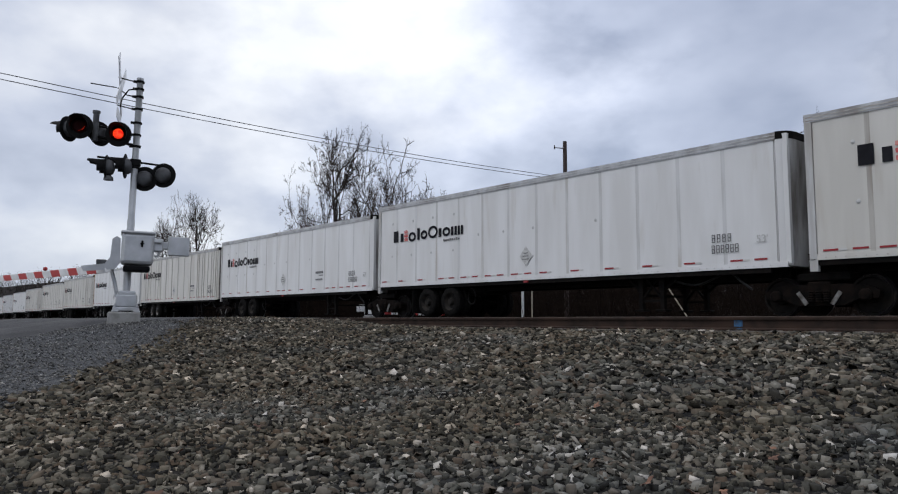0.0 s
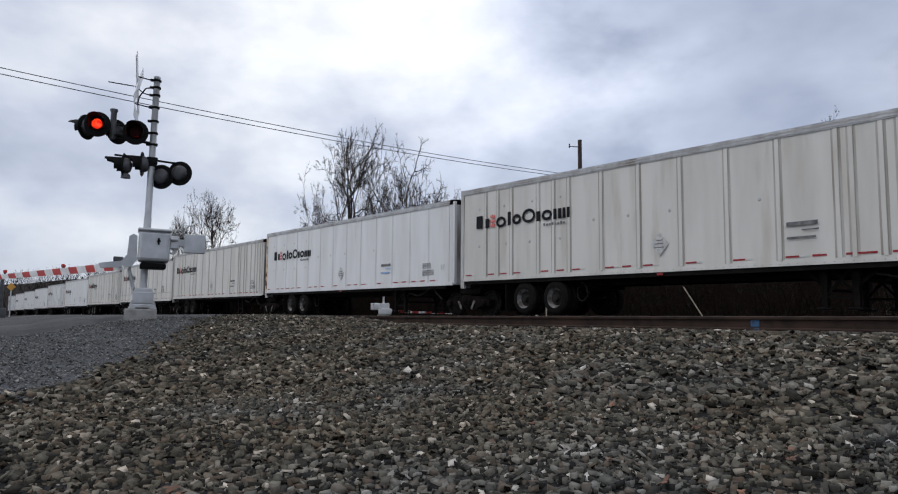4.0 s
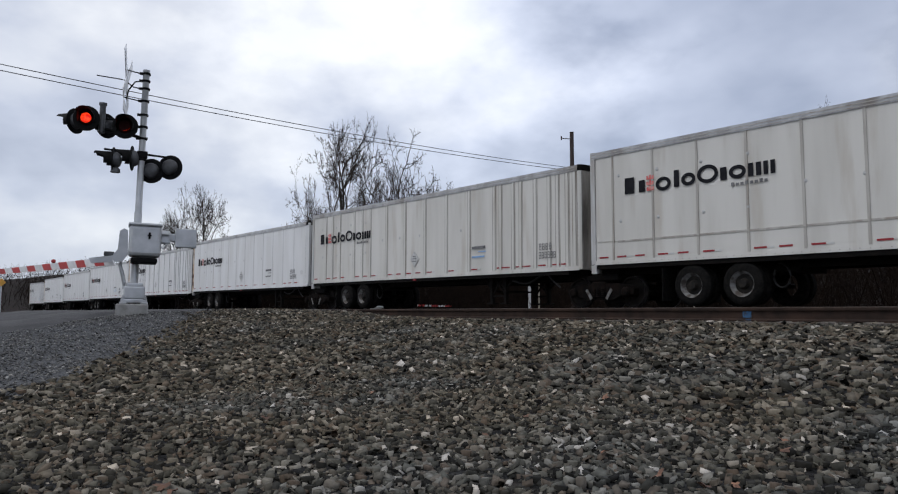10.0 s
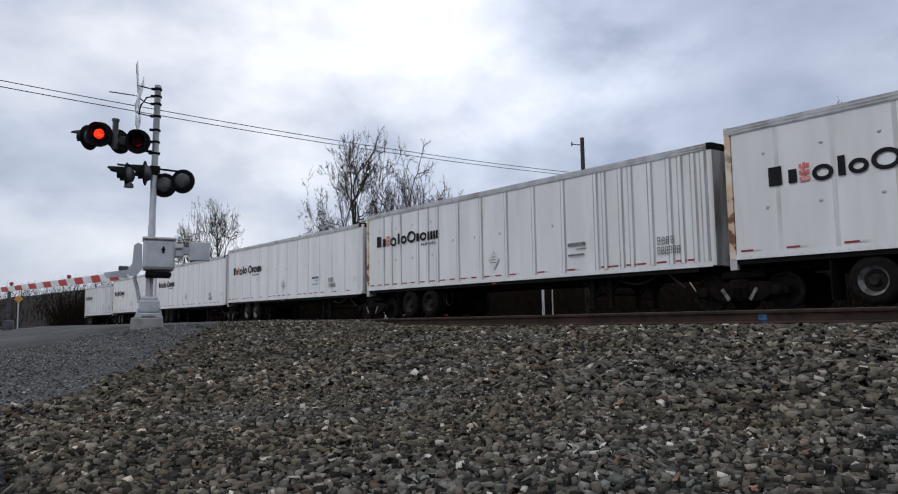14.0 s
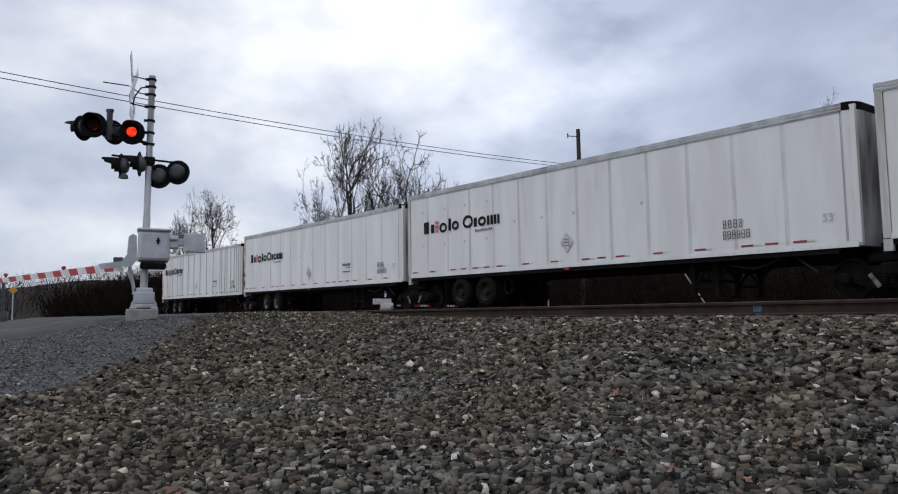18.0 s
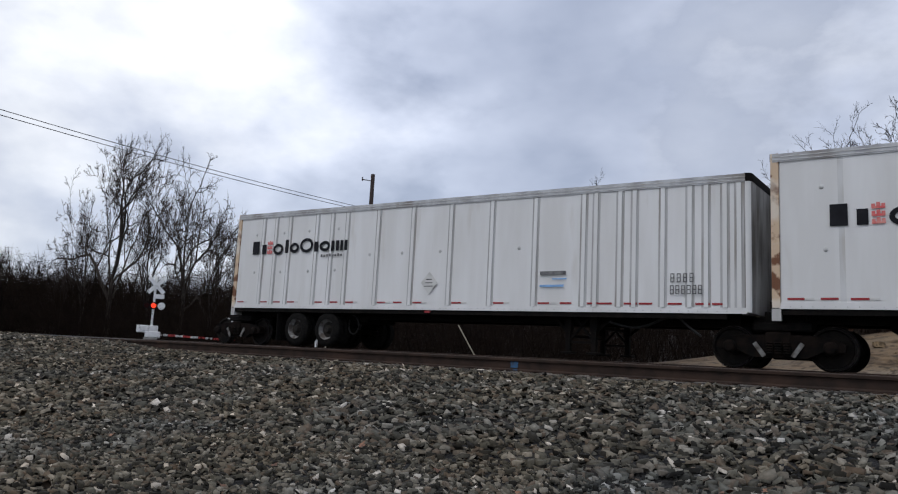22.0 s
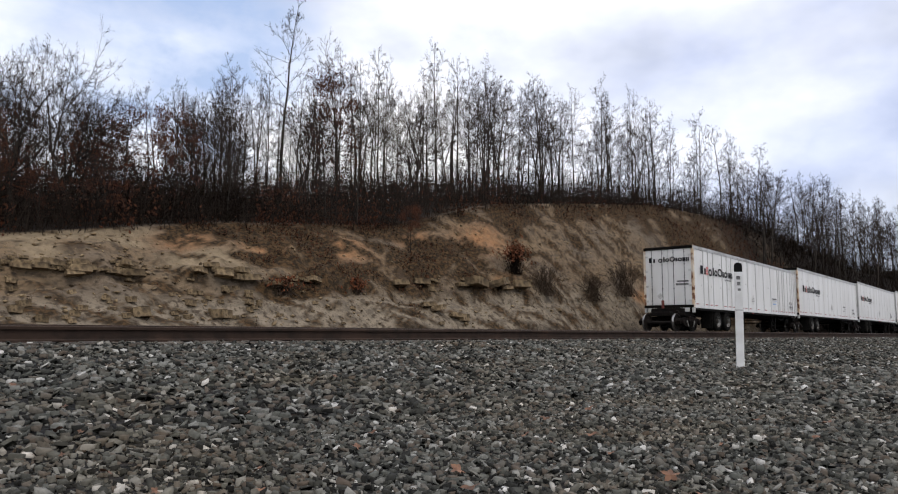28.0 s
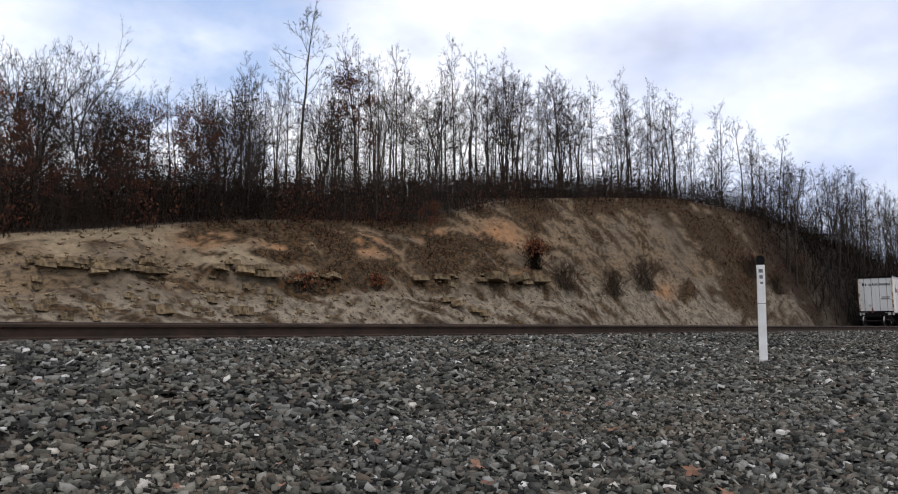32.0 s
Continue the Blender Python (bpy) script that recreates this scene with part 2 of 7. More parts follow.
BLUEINK = paint("blue_marking", (0.22, 0.42, 0.72), 0.6)
CROWNRED = paint("crown_red", (0.62, 0.10, 0.10), 0.5, color2=(0.66, 0.28, 0.24), scale=8)
REFRED = paint("reflector_red", (0.32, 0.018, 0.024), 0.45)
REFWHITE = paint("reflector_white", (0.62, 0.62, 0.60), 0.35)
PLACARD = paint("placard_grey", (0.42, 0.42, 0.41), 0.5, color2=(0.58, 0.58, 0.56), scale=12)
GATERED_DULL = paint("dull_red_paint", (0.22, 0.04, 0.03), 0.6, color2=(0.10, 0.03, 0.025), scale=9)
HOSE = paint("hose_rubber", (0.015, 0.015, 0.015), 0.6)

SILVER = paint("silver_paint", (0.50, 0.51, 0.52), 0.42, 0.55, color2=(0.40, 0.41, 0.42), scale=3, grime=(0.28, 0.27, 0.26), grime_spread=(0.58, 0.8))
SIGNWHITE = paint("sign_white", (0.74, 0.75, 0.76), 0.4, color2=(0.64, 0.64, 0.64), scale=4)
HOODBLACK = paint("hood_black", (0.005, 0.005, 0.0055), 0.75, color2=(0.008, 0.008, 0.008), spec=0.12)
HEADGREY = paint("lamp_back_grey", (0.075, 0.078, 0.082), 0.5, 0.2, color2=(0.035, 0.035, 0.037), scale=5)
LENSDARK = paint("dark_red_lens", (0.022, 0.003, 0.003), 0.7, spec=0.1)
LENSLIT = paint("lit_red_lens", (1.0, 0.06, 0.012), 0.3, color2=(0.55, 0.008, 0.004), scale=18, spread=(0.42, 0.58), glow=1.25)
GATERED = paint("gate_red", (0.46, 0.035, 0.03), 0.5, color2=(0.36, 0.03, 0.03))
GATEWHITE = paint("gate_white", (0.72, 0.72, 0.72), 0.5, color2=(0.60, 0.60, 0.60))
CONCRETE = paint("concrete", (0.30, 0.295, 0.28), 0.9, color2=(0.22, 0.215, 0.20), scale=6, bump=0.4)
RAILRUST = paint("rail_rust", (0.040, 0.026, 0.020), 0.85, 0.0, color2=(0.024, 0.017, 0.014), scale=5, grime=(0.06, 0.036, 0.026), bump=0.2, bump_scale=60, spec=0.15)
RAILTOP = paint("rail_worn_head", (0.12, 0.10, 0.09), 0.5, 0.5, color2=(0.07, 0.055, 0.046), scale=6)
TIEWOOD = paint("tie_wood", (0.06, 0.05, 0.042), 0.9, color2=(0.11, 0.095, 0.08), scale=4, stretch=(6, 1, 6), bump=0.4, per_object=0.3)
ASPHALT = paint("asphalt", (0.066, 0.066, 0.068), 0.9, color2=(0.044, 0.044, 0.046), scale=1.2, spec=0.2, grime=(0.09, 0.088, 0.086), grime_scale=0.35, bump=0.4, bump_scale=90)
POLEWOOD = paint("pole_wood", (0.06, 0.04, 0.035), 0.9, color2=(0.035, 0.026, 0.024), stretch=(6, 6, 0.6), bump=0.3)
WIRE = paint("cable", (0.018, 0.018, 0.02), 0.6)
BARK = paint("bark", (0.022, 0.018, 0.0155), 0.95, color2=(0.045, 0.038, 0.032), scale=3, spec=0.1, stretch=(3, 3, 0.6), bump=0.4, per_object=0.25)
TWIG = paint("twigs", (0.044, 0.035, 0.030), 0.95, color2=(0.026, 0.020, 0.0175), scale=1.5, per_object=0.25, spec=0.1)
DRYLEAF = paint("dry_oak_leaves", (0.100, 0.038, 0.020), 0.85, color2=(0.042, 0.018, 0.011), scale=8, per_object=0.2, spec=0.15)
RUSSET = paint("russet_leaves", (0.17, 0.060, 0.028), 0.85, color2=(0.09, 0.034, 0.018), scale=9, spec=0.15)
LITTERLEAF = paint("fallen_leaf", (0.17, 0.085, 0.05), 0.8, color2=(0.10, 0.05, 0.032), scale=14, per_object=0.35)
# twigs far darker than those of the trees: thicket shade put into the colour
TWIGSHADE = paint("shaded_brush_twigs", (0.014, 0.0095, 0.007), 0.95, color2=(0.007, 0.005, 0.004), scale=1.0, spec=0.03)
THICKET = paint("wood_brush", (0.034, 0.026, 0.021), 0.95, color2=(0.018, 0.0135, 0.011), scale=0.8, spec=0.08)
WEED = paint("weed_twigs", (0.070, 0.050, 0.036), 0.95, color2=(0.040, 0.029, 0.021), scale=2.0, spec=0.1)
ROCKTAN = paint("tan_sandstone", (0.25, 0.185, 0.11), 0.95, color2=(0.13, 0.095, 0.06), scale=4, spec=0.15, grime=(0.06, 0.046, 0.034), bump=0.5, bump_scale=14, per_object=0.25)
BOXWHITE = paint("white_enamel", (0.76, 0.77, 0.78), 0.4, color2=(0.68, 0.68, 0.68))
YELLOWSIGN = paint("yellow_sign", (0.60, 0.30, 0.04), 0.5)
BLUETAPE = paint("blue_paint", (0.025, 0.10, 0.22), 0.7, color2=(0.03, 0.05, 0.08), scale=20)
STICKWOOD = paint("pale_stick", (0.52, 0.47, 0.38), 0.8)


# ---- mesh helpers ----
class Shape:
    """Collects corners and faces for one mesh."""

    def __init__(self):
        self.v, self.f = [], []

    def add(self, verts, faces):
        n = len(self.v)
        self.v += [tuple(p) for p in verts]
        self.f += [tuple(i + n for i in q) for q in faces]
        return self

    def hexa(self, c):
        """Eight corners: four below, four above, both anticlockwise from above."""
        return self.add(c, [(3, 2, 1, 0), (4, 5, 6, 7), (0, 1, 5, 4), (1, 2, 6, 5), (2, 3, 7, 6), (3, 0, 4, 7)])

    def box(self, x0, x1, y0, y1, z0, z1, m=None):
        c = [(x0, y0, z0), (x1, y0, z0), (x1, y1, z0), (x0, y1, z0), (x0, y0, z1), (x1, y0, z1), (x1, y1, z1), (x0, y1, z1)]
        return self.hexa([m @ Vector(p) for p in c] if m else c)

    def soft_box(self, x0, x1, y0, y1, z0, z1, r=0.02, m=None):
        """A box with all its edges cut off."""
        bm = bmesh.new()
        bmesh.ops.create_cube(bm, size=1.0)
        for v in bm.verts:
            v.co = Vector(((x0 + x1) / 2 + v.co.x * (x1 - x0), (y0 + y1) / 2 + v.co.y * (y1 - y0), (z0 + z1) / 2 + v.co.z * (z1 - z0)))
        bmesh.ops.bevel(bm, geom=bm.edges[:], offset=r, segments=2, affect="EDGES", profile=0.5)
        bm.verts.index_update()
        self.add([m @ v.co if m else v.co for v in bm.verts], [[v.index for v in f.verts] for f in bm.faces])
        bm.free()
        return self

    def rings(self, rings, closed=True, caps=True):
        n = len(rings[0])
        base = len(self.v)
        for r in rings:
            self.v += [tuple(p) for p in r]
        for i in range(len(rings) - 1):
            for j in range(n if closed else n - 1):
                k = (j + 1) % n
                self.f.append((base + i * n + j, base + i * n + k, base + (i + 1) * n + k, base + (i + 1) * n + j))
        if caps and closed:
            self.f.append(tuple(base + j for j in reversed(range(n))))
            self.f.append(tuple(base + (len(rings) - 1) * n + j for j in range(n)))
        return self

    def lathe(self, profile, origin, axis=(0, 0, 1), n=20, caps=True):
        """profile: (radius, height) pairs about an axis."""
        q = Vector(axis).normalized().to_track_quat("Z", "Y").to_matrix()
        o = Vector(origin)
        return self.rings([[o + q @ Vector((r * math.cos(2 * math.pi * j / n), r * math.sin(2 * math.pi * j / n), h)) for j in range(n)] for r, h in profile], True, caps)

    def rod(self, a, b, r, r2=None, n=8):
        a, b = Vector(a), Vector(b)
        return self.lathe([(r, 0), (r if r2 is None else r2, (b - a).length)], a, b - a, n)

    def tube(self, pts, r, n=6, caps=True):
        pts = [Vector(p) for p in pts]
        rs = r if isinstance(r, (list, tuple)) else [r] * len(pts)
        out = []
        for i, p in enumerate(pts):
            d = (pts[min(i + 1, len(pts) - 1)] - pts[max(i - 1, 0)]).normalized()
            q = d.to_track_quat("Z", "Y").to_matrix()
            out.append([p + q @ Vector((rs[i] * math.cos(2 * math.pi * j / n), rs[i] * math.sin(2 * math.pi * j / n), 0)) for j in range(n)])
        return self.rings(out, True, caps)

    def spike(self, a, b, r):
        """A three-sided twig that runs out to a point."""
        d = b - a
        u = d.cross(Vector((0.31, 0.83, 0.46)))
        u.normalize()
        w = d.cross(u)
        w.normalize()
        return self.add((a + u * r, a - u * (0.5 * r) + w * (0.87 * r), a - u * (0.5 * r) - w * (0.87 * r), b), ((0, 1, 3), (1, 2, 3), (2, 0, 3)))

    def beam(self, a, b, w, h):
        """A square bar from a to b."""
        a, b = Vector(a), Vector(b)
        m = Matrix.Translation(a) @ (b - a).to_track_quat("X", "Z").to_matrix().to_4x4()
        return self.box(0, (b - a).length, -w / 2, w / 2, -h / 2, h / 2, m)

    def mesh(self, name, mats, smooth=0.0):
        me = bpy.data.meshes.new(name)
        me.from_pydata(self.v, [], self.f)
        for m in (mats if isinstance(mats, (list, tuple)) else [mats]):
            me.materials.append(m)
        if smooth:
            me.shade_smooth()
            me.set_sharp_from_angle(angle=radians(smooth))
        me.update()
        return me


def thing(name, label, category, m=None, group="", kind=""):
    ob = new(name)
    ob.empty_display_size = 0.2
    if m is not None:
        ob.matrix_basis = m
    return tagged(ob, label, category, group, kind)


def part(name, shape, material, parent, label="", smooth=0.0, m=None):
    me = shape if isinstance(shape, bpy.types.Mesh) else shape.mesh(name, material, smooth)
    ob = new(name, me)
    ob.parent = parent
    if m is not None:
        ob.matrix_basis = m
    if label:
        tagged(ob, label)
    return ob


def lone(name, shape, material, label, category, m=None, group="", kind="", smooth=0.0):
    me = shape if isinstance(shape, bpy.types.Mesh) else shape.mesh(name, material, smooth)
    ob = new(name, me)
    if m is not None:
        ob.matrix_basis = m
    return tagged(ob, label, category, group, kind)


def smoothstep(a, b, x):
    t = np.clip((x - a) / (b - a), 0, 1)
    return t * t * (3 - 2 * t)


# ---- the ground ----
RAIL_NEAR, RAIL_FAR = 0.075, 0.14        # rail heads, level with the eye
NEAR_Y, FAR_Y, GAUGE = 9.2, 15.98, 1.505  # near rail of each track
CREST_X = [-60, -14, -9, -2.6, 1, 6.5, 10.9, 15.6, 24, 32, 40, 51, 61, 70, 80, 94, 130]
CREST_Z = [-0.5, -0.3, 0.3, 1.45, 2.0, 2.9, 3.6, 4.3, 5.1, 7.2, 8.3, 9.6, 9.9, 9.6, 8.8, 8.2, 8.0]


def fbm(x, y, scale, octaves=4, seed=0.0):
    """Summed sines with turned axes: soft, lump-like noise in -1 to 1, for arrays."""
    out, amp, total = 0.0, 1.0, 0.0
    for k in range(octaves):
        a = 1.3 + 2.1 * k + seed
        u = (x * math.cos(a) + y * math.sin(a)) / scale
        v = (-x * math.sin(a) + y * math.cos(a)) / scale
        out = out + amp * np.sin(u * 2.3 + 1.7 * np.sin(v * 1.9 + seed) + k) * np.cos(v * 2.1 + 1.3 * np.sin(u * 1.4 + seed))
        total += amp
        amp, scale = amp * 0.55, scale * 0.47
    return out / total


def ground_z(x, y):
    x, y = np.asarray(x, float), np.asarray(y, float)
    near = np.interp(y, [-30, -6, 0, 2.5, 4.0, 6.0, 7.6, 8.5, 18.4, 19.6, 20.6], [-0.8, -0.66, -0.63, -0.615, -0.565, -0.40, -0.22, -0.155, -0.12, -0.42, -0.46])
    cross = np.interp(y, [-30, -8, 0, 2, 4.5, 8.0, 19, 23, 40], [-1.5, -0.85, -0.44, -0.27, -0.02, 0.05, 0.05, -0.05, -0.5])
    k = smoothstep(8.0, 17.0, -x) * (1 - smoothstep(32, 50, -x)) * (1 - smoothstep(8.0, 8.6, y) * (1 - smoothstep(17.5, 18.5, -x)))
    z = near * (1 - k) + cross * k
    z = z + 0.03 * fbm(x, y, 2.2, 3) * (y < 8.2)
    z = z + 0.12 * fbm(x, y, 9.0, 3, 1.0) * smoothstep(20, 26, y)
    # the cut bank on the far side, and the hill above it
    crest = np.interp(x, CREST_X, CREST_Z)
    foot = 20.4 + 0.7 * fbm(x, 0 * x, 6.0, 3, 2.0)
    t = np.clip((y - foot) / (26.0 - foot), 0, 1.0)
    cut = crest * (0.82 * t ** 0.85 + 0.18 * smoothstep(0, 1, t))
    # a broken sandstone ledge and a thin lower one: hollow beneath, a steep riser above
    ledge = smoothstep(1.0, 6.0, x) * (1 - smoothstep(26, 44, x))
    wave = 0.16 * fbm(x, 0 * x, 2.6, 4, 6.0) + 0.02 * (x - 10) / 10
    bite = 0.6 + 0.4 * fbm(x, 0 * x, 1.3, 3, 8.0)
    cut = cut + ledge * bite * (0.34 * (smoothstep(1.74, 1.86, cut + wave) - smoothstep(0.9, 1.72, cut + wave)) + 0.12 * (smoothstep(0.92, 0.98, cut + wave) - smoothstep(0.5, 0.9, cut + wave)))
    rough = fbm(x, y * 1.6, 3.2, 5, 3.0) * 0.42 * np.sin(np.pi * np.clip(t, 0, 1)) * smoothstep(0.4, 3.0, crest)
    gully = -0.35 * np.abs(fbm(x, y * 0.25, 2.4, 3, 5.0)) * np.sin(np.pi * np.clip(t, 0, 1)) * smoothstep(0.4, 3.0, crest)
    hill = 0.14 * np.clip(y - 26.0, 0, 22) * smoothstep(-11, 10, x) * (1 - 0.55 * smoothstep(28, 60, x))
    z = np.where(y > 20, np.maximum(z, -0.46 + (cut + 0.46) * (t > 0) + rough + gully), z) + hill
    # wooded ridge far behind the crossing
    ridge = 4.6 * smoothstep(48, 92, y) + 5.0 * smoothstep(95, 170, y)
    z = z + ridge * smoothstep(8, -16, x)
    ax = np.abs(x)
    clear = y - FAR_Y - 1.5 - np.where(ax < 80, 3.0e-4 * ax * ax, 1.92 + 0.048 * (ax - 80))
    z = z + 2.4 * smoothstep(48, 85, -x) * smoothstep(4, 15, clear)
    z = z + 14.0 * smoothstep(235, 420, -x) * smoothstep(-160, 0, y) + 12 * smoothstep(130, 300, x) * smoothstep(-200, 40, y)
    return z


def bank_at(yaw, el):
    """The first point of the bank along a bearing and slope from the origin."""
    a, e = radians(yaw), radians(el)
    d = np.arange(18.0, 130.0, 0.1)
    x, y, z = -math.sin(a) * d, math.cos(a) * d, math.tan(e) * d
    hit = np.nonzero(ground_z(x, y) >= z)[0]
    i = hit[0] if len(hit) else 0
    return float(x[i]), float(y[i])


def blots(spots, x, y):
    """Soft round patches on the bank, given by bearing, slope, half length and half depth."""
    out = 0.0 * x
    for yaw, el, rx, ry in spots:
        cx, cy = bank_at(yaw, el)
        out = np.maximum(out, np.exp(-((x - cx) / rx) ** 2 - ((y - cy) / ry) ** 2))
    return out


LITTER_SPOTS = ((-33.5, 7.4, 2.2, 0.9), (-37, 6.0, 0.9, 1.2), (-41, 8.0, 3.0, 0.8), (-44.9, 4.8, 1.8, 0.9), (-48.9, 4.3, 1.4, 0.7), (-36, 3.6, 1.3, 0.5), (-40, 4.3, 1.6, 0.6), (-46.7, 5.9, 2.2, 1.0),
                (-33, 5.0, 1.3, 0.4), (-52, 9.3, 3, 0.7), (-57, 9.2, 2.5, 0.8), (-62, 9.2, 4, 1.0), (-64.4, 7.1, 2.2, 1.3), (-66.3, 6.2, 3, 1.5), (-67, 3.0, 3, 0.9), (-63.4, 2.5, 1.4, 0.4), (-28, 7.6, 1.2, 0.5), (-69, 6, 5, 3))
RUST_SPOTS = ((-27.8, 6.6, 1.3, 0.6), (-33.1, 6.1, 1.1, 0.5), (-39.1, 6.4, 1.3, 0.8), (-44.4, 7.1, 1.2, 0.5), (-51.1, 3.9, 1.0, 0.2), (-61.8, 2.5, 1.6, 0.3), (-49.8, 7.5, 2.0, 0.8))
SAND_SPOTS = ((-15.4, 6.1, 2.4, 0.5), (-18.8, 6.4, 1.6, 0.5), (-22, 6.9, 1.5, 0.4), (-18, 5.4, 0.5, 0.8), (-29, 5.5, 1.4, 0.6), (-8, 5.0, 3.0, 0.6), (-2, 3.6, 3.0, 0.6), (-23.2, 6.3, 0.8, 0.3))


def drift(x, y):
    """How thickly dead leaves and scrub cover the bank."""
    x, y = np.asarray(x, float), np.asarray(y, float)
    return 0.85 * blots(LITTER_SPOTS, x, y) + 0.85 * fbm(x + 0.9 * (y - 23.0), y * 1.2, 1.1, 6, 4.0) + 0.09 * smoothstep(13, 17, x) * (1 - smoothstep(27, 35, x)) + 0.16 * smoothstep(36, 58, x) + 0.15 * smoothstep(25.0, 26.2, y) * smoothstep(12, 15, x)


def track_y(x):
    """The far track leans away a little at both ends."""
    ax = abs(x)
    return 3.0e-4 * ax * ax if ax < 80 else 1.92 + 0.048 * (ax - 80)


def grow(a, step, far, ratio=1.18):
    out = [a]
    while abs(out[-1]) < far:
        out.append(out[-1] + step)
        step *= ratio
    return out


gx = np.array([-v for v in grow(24, 1.0, 2400)][::-1] + list(np.arange(-23.5, -2, 0.5)) + list(np.arange(-2, 45, 0.24)) + list(np.arange(45, 100, 0.9)) + grow(100, 1.5, 2400))
gy = np.array([-v for v in grow(4, 0.7, 2400)][::-1] + list(np.arange(-3.6, 20, 0.4)) + list(np.arange(20, 28, 0.1)) + list(np.arange(28, 62, 0.9)) + grow(62, 1.4, 2400))
GX, GY = np.meshgrid(gx, gy)
GZ = ground_z(GX, GY)
nx, ny = len(gx), len(gy)
idx = np.arange(nx * ny).reshape(ny, nx)
quads = np.stack([idx[:-1, :-1], idx[:-1, 1:], idx[1:, 1:], idx[1:, :-1]], -1).reshape(-1, 4)
gmesh = bpy.data.meshes.new("ground")
gmesh.from_pydata(np.stack([GX, GY, GZ], -1).reshape(-1, 3), [], quads.tolist())
gmesh.shade_smooth()


def mask(mesh, name, values):
    layer = mesh.attributes.new(name, "FLOAT", "POINT")
    layer.data.foreach_set("value", np.ascontiguousarray(values, np.float32).ravel())


crestg = np.interp(GX, CREST_X, CREST_Z)
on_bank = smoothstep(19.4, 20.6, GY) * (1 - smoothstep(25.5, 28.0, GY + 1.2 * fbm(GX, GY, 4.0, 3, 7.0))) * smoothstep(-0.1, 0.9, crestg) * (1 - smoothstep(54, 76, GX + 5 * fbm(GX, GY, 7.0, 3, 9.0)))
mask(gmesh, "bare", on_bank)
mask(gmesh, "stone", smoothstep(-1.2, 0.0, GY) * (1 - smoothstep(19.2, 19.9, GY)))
mask(gmesh, "apron", smoothstep(-0.5, 0.7, (-GX - 5.3) - (GY - 0.4) * 1.88 + 0.5 * fbm(GX, GY, 1.6, 3)) * (1 - smoothstep(8.2, 8.8, GY)))
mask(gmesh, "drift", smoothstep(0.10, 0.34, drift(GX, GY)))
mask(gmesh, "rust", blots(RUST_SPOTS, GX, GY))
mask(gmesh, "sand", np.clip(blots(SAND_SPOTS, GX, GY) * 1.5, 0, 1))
mask(gmesh, "height", np.clip((GZ + 0.4) / np.maximum(crestg + 0.4, 0.5), 0, 1.3))


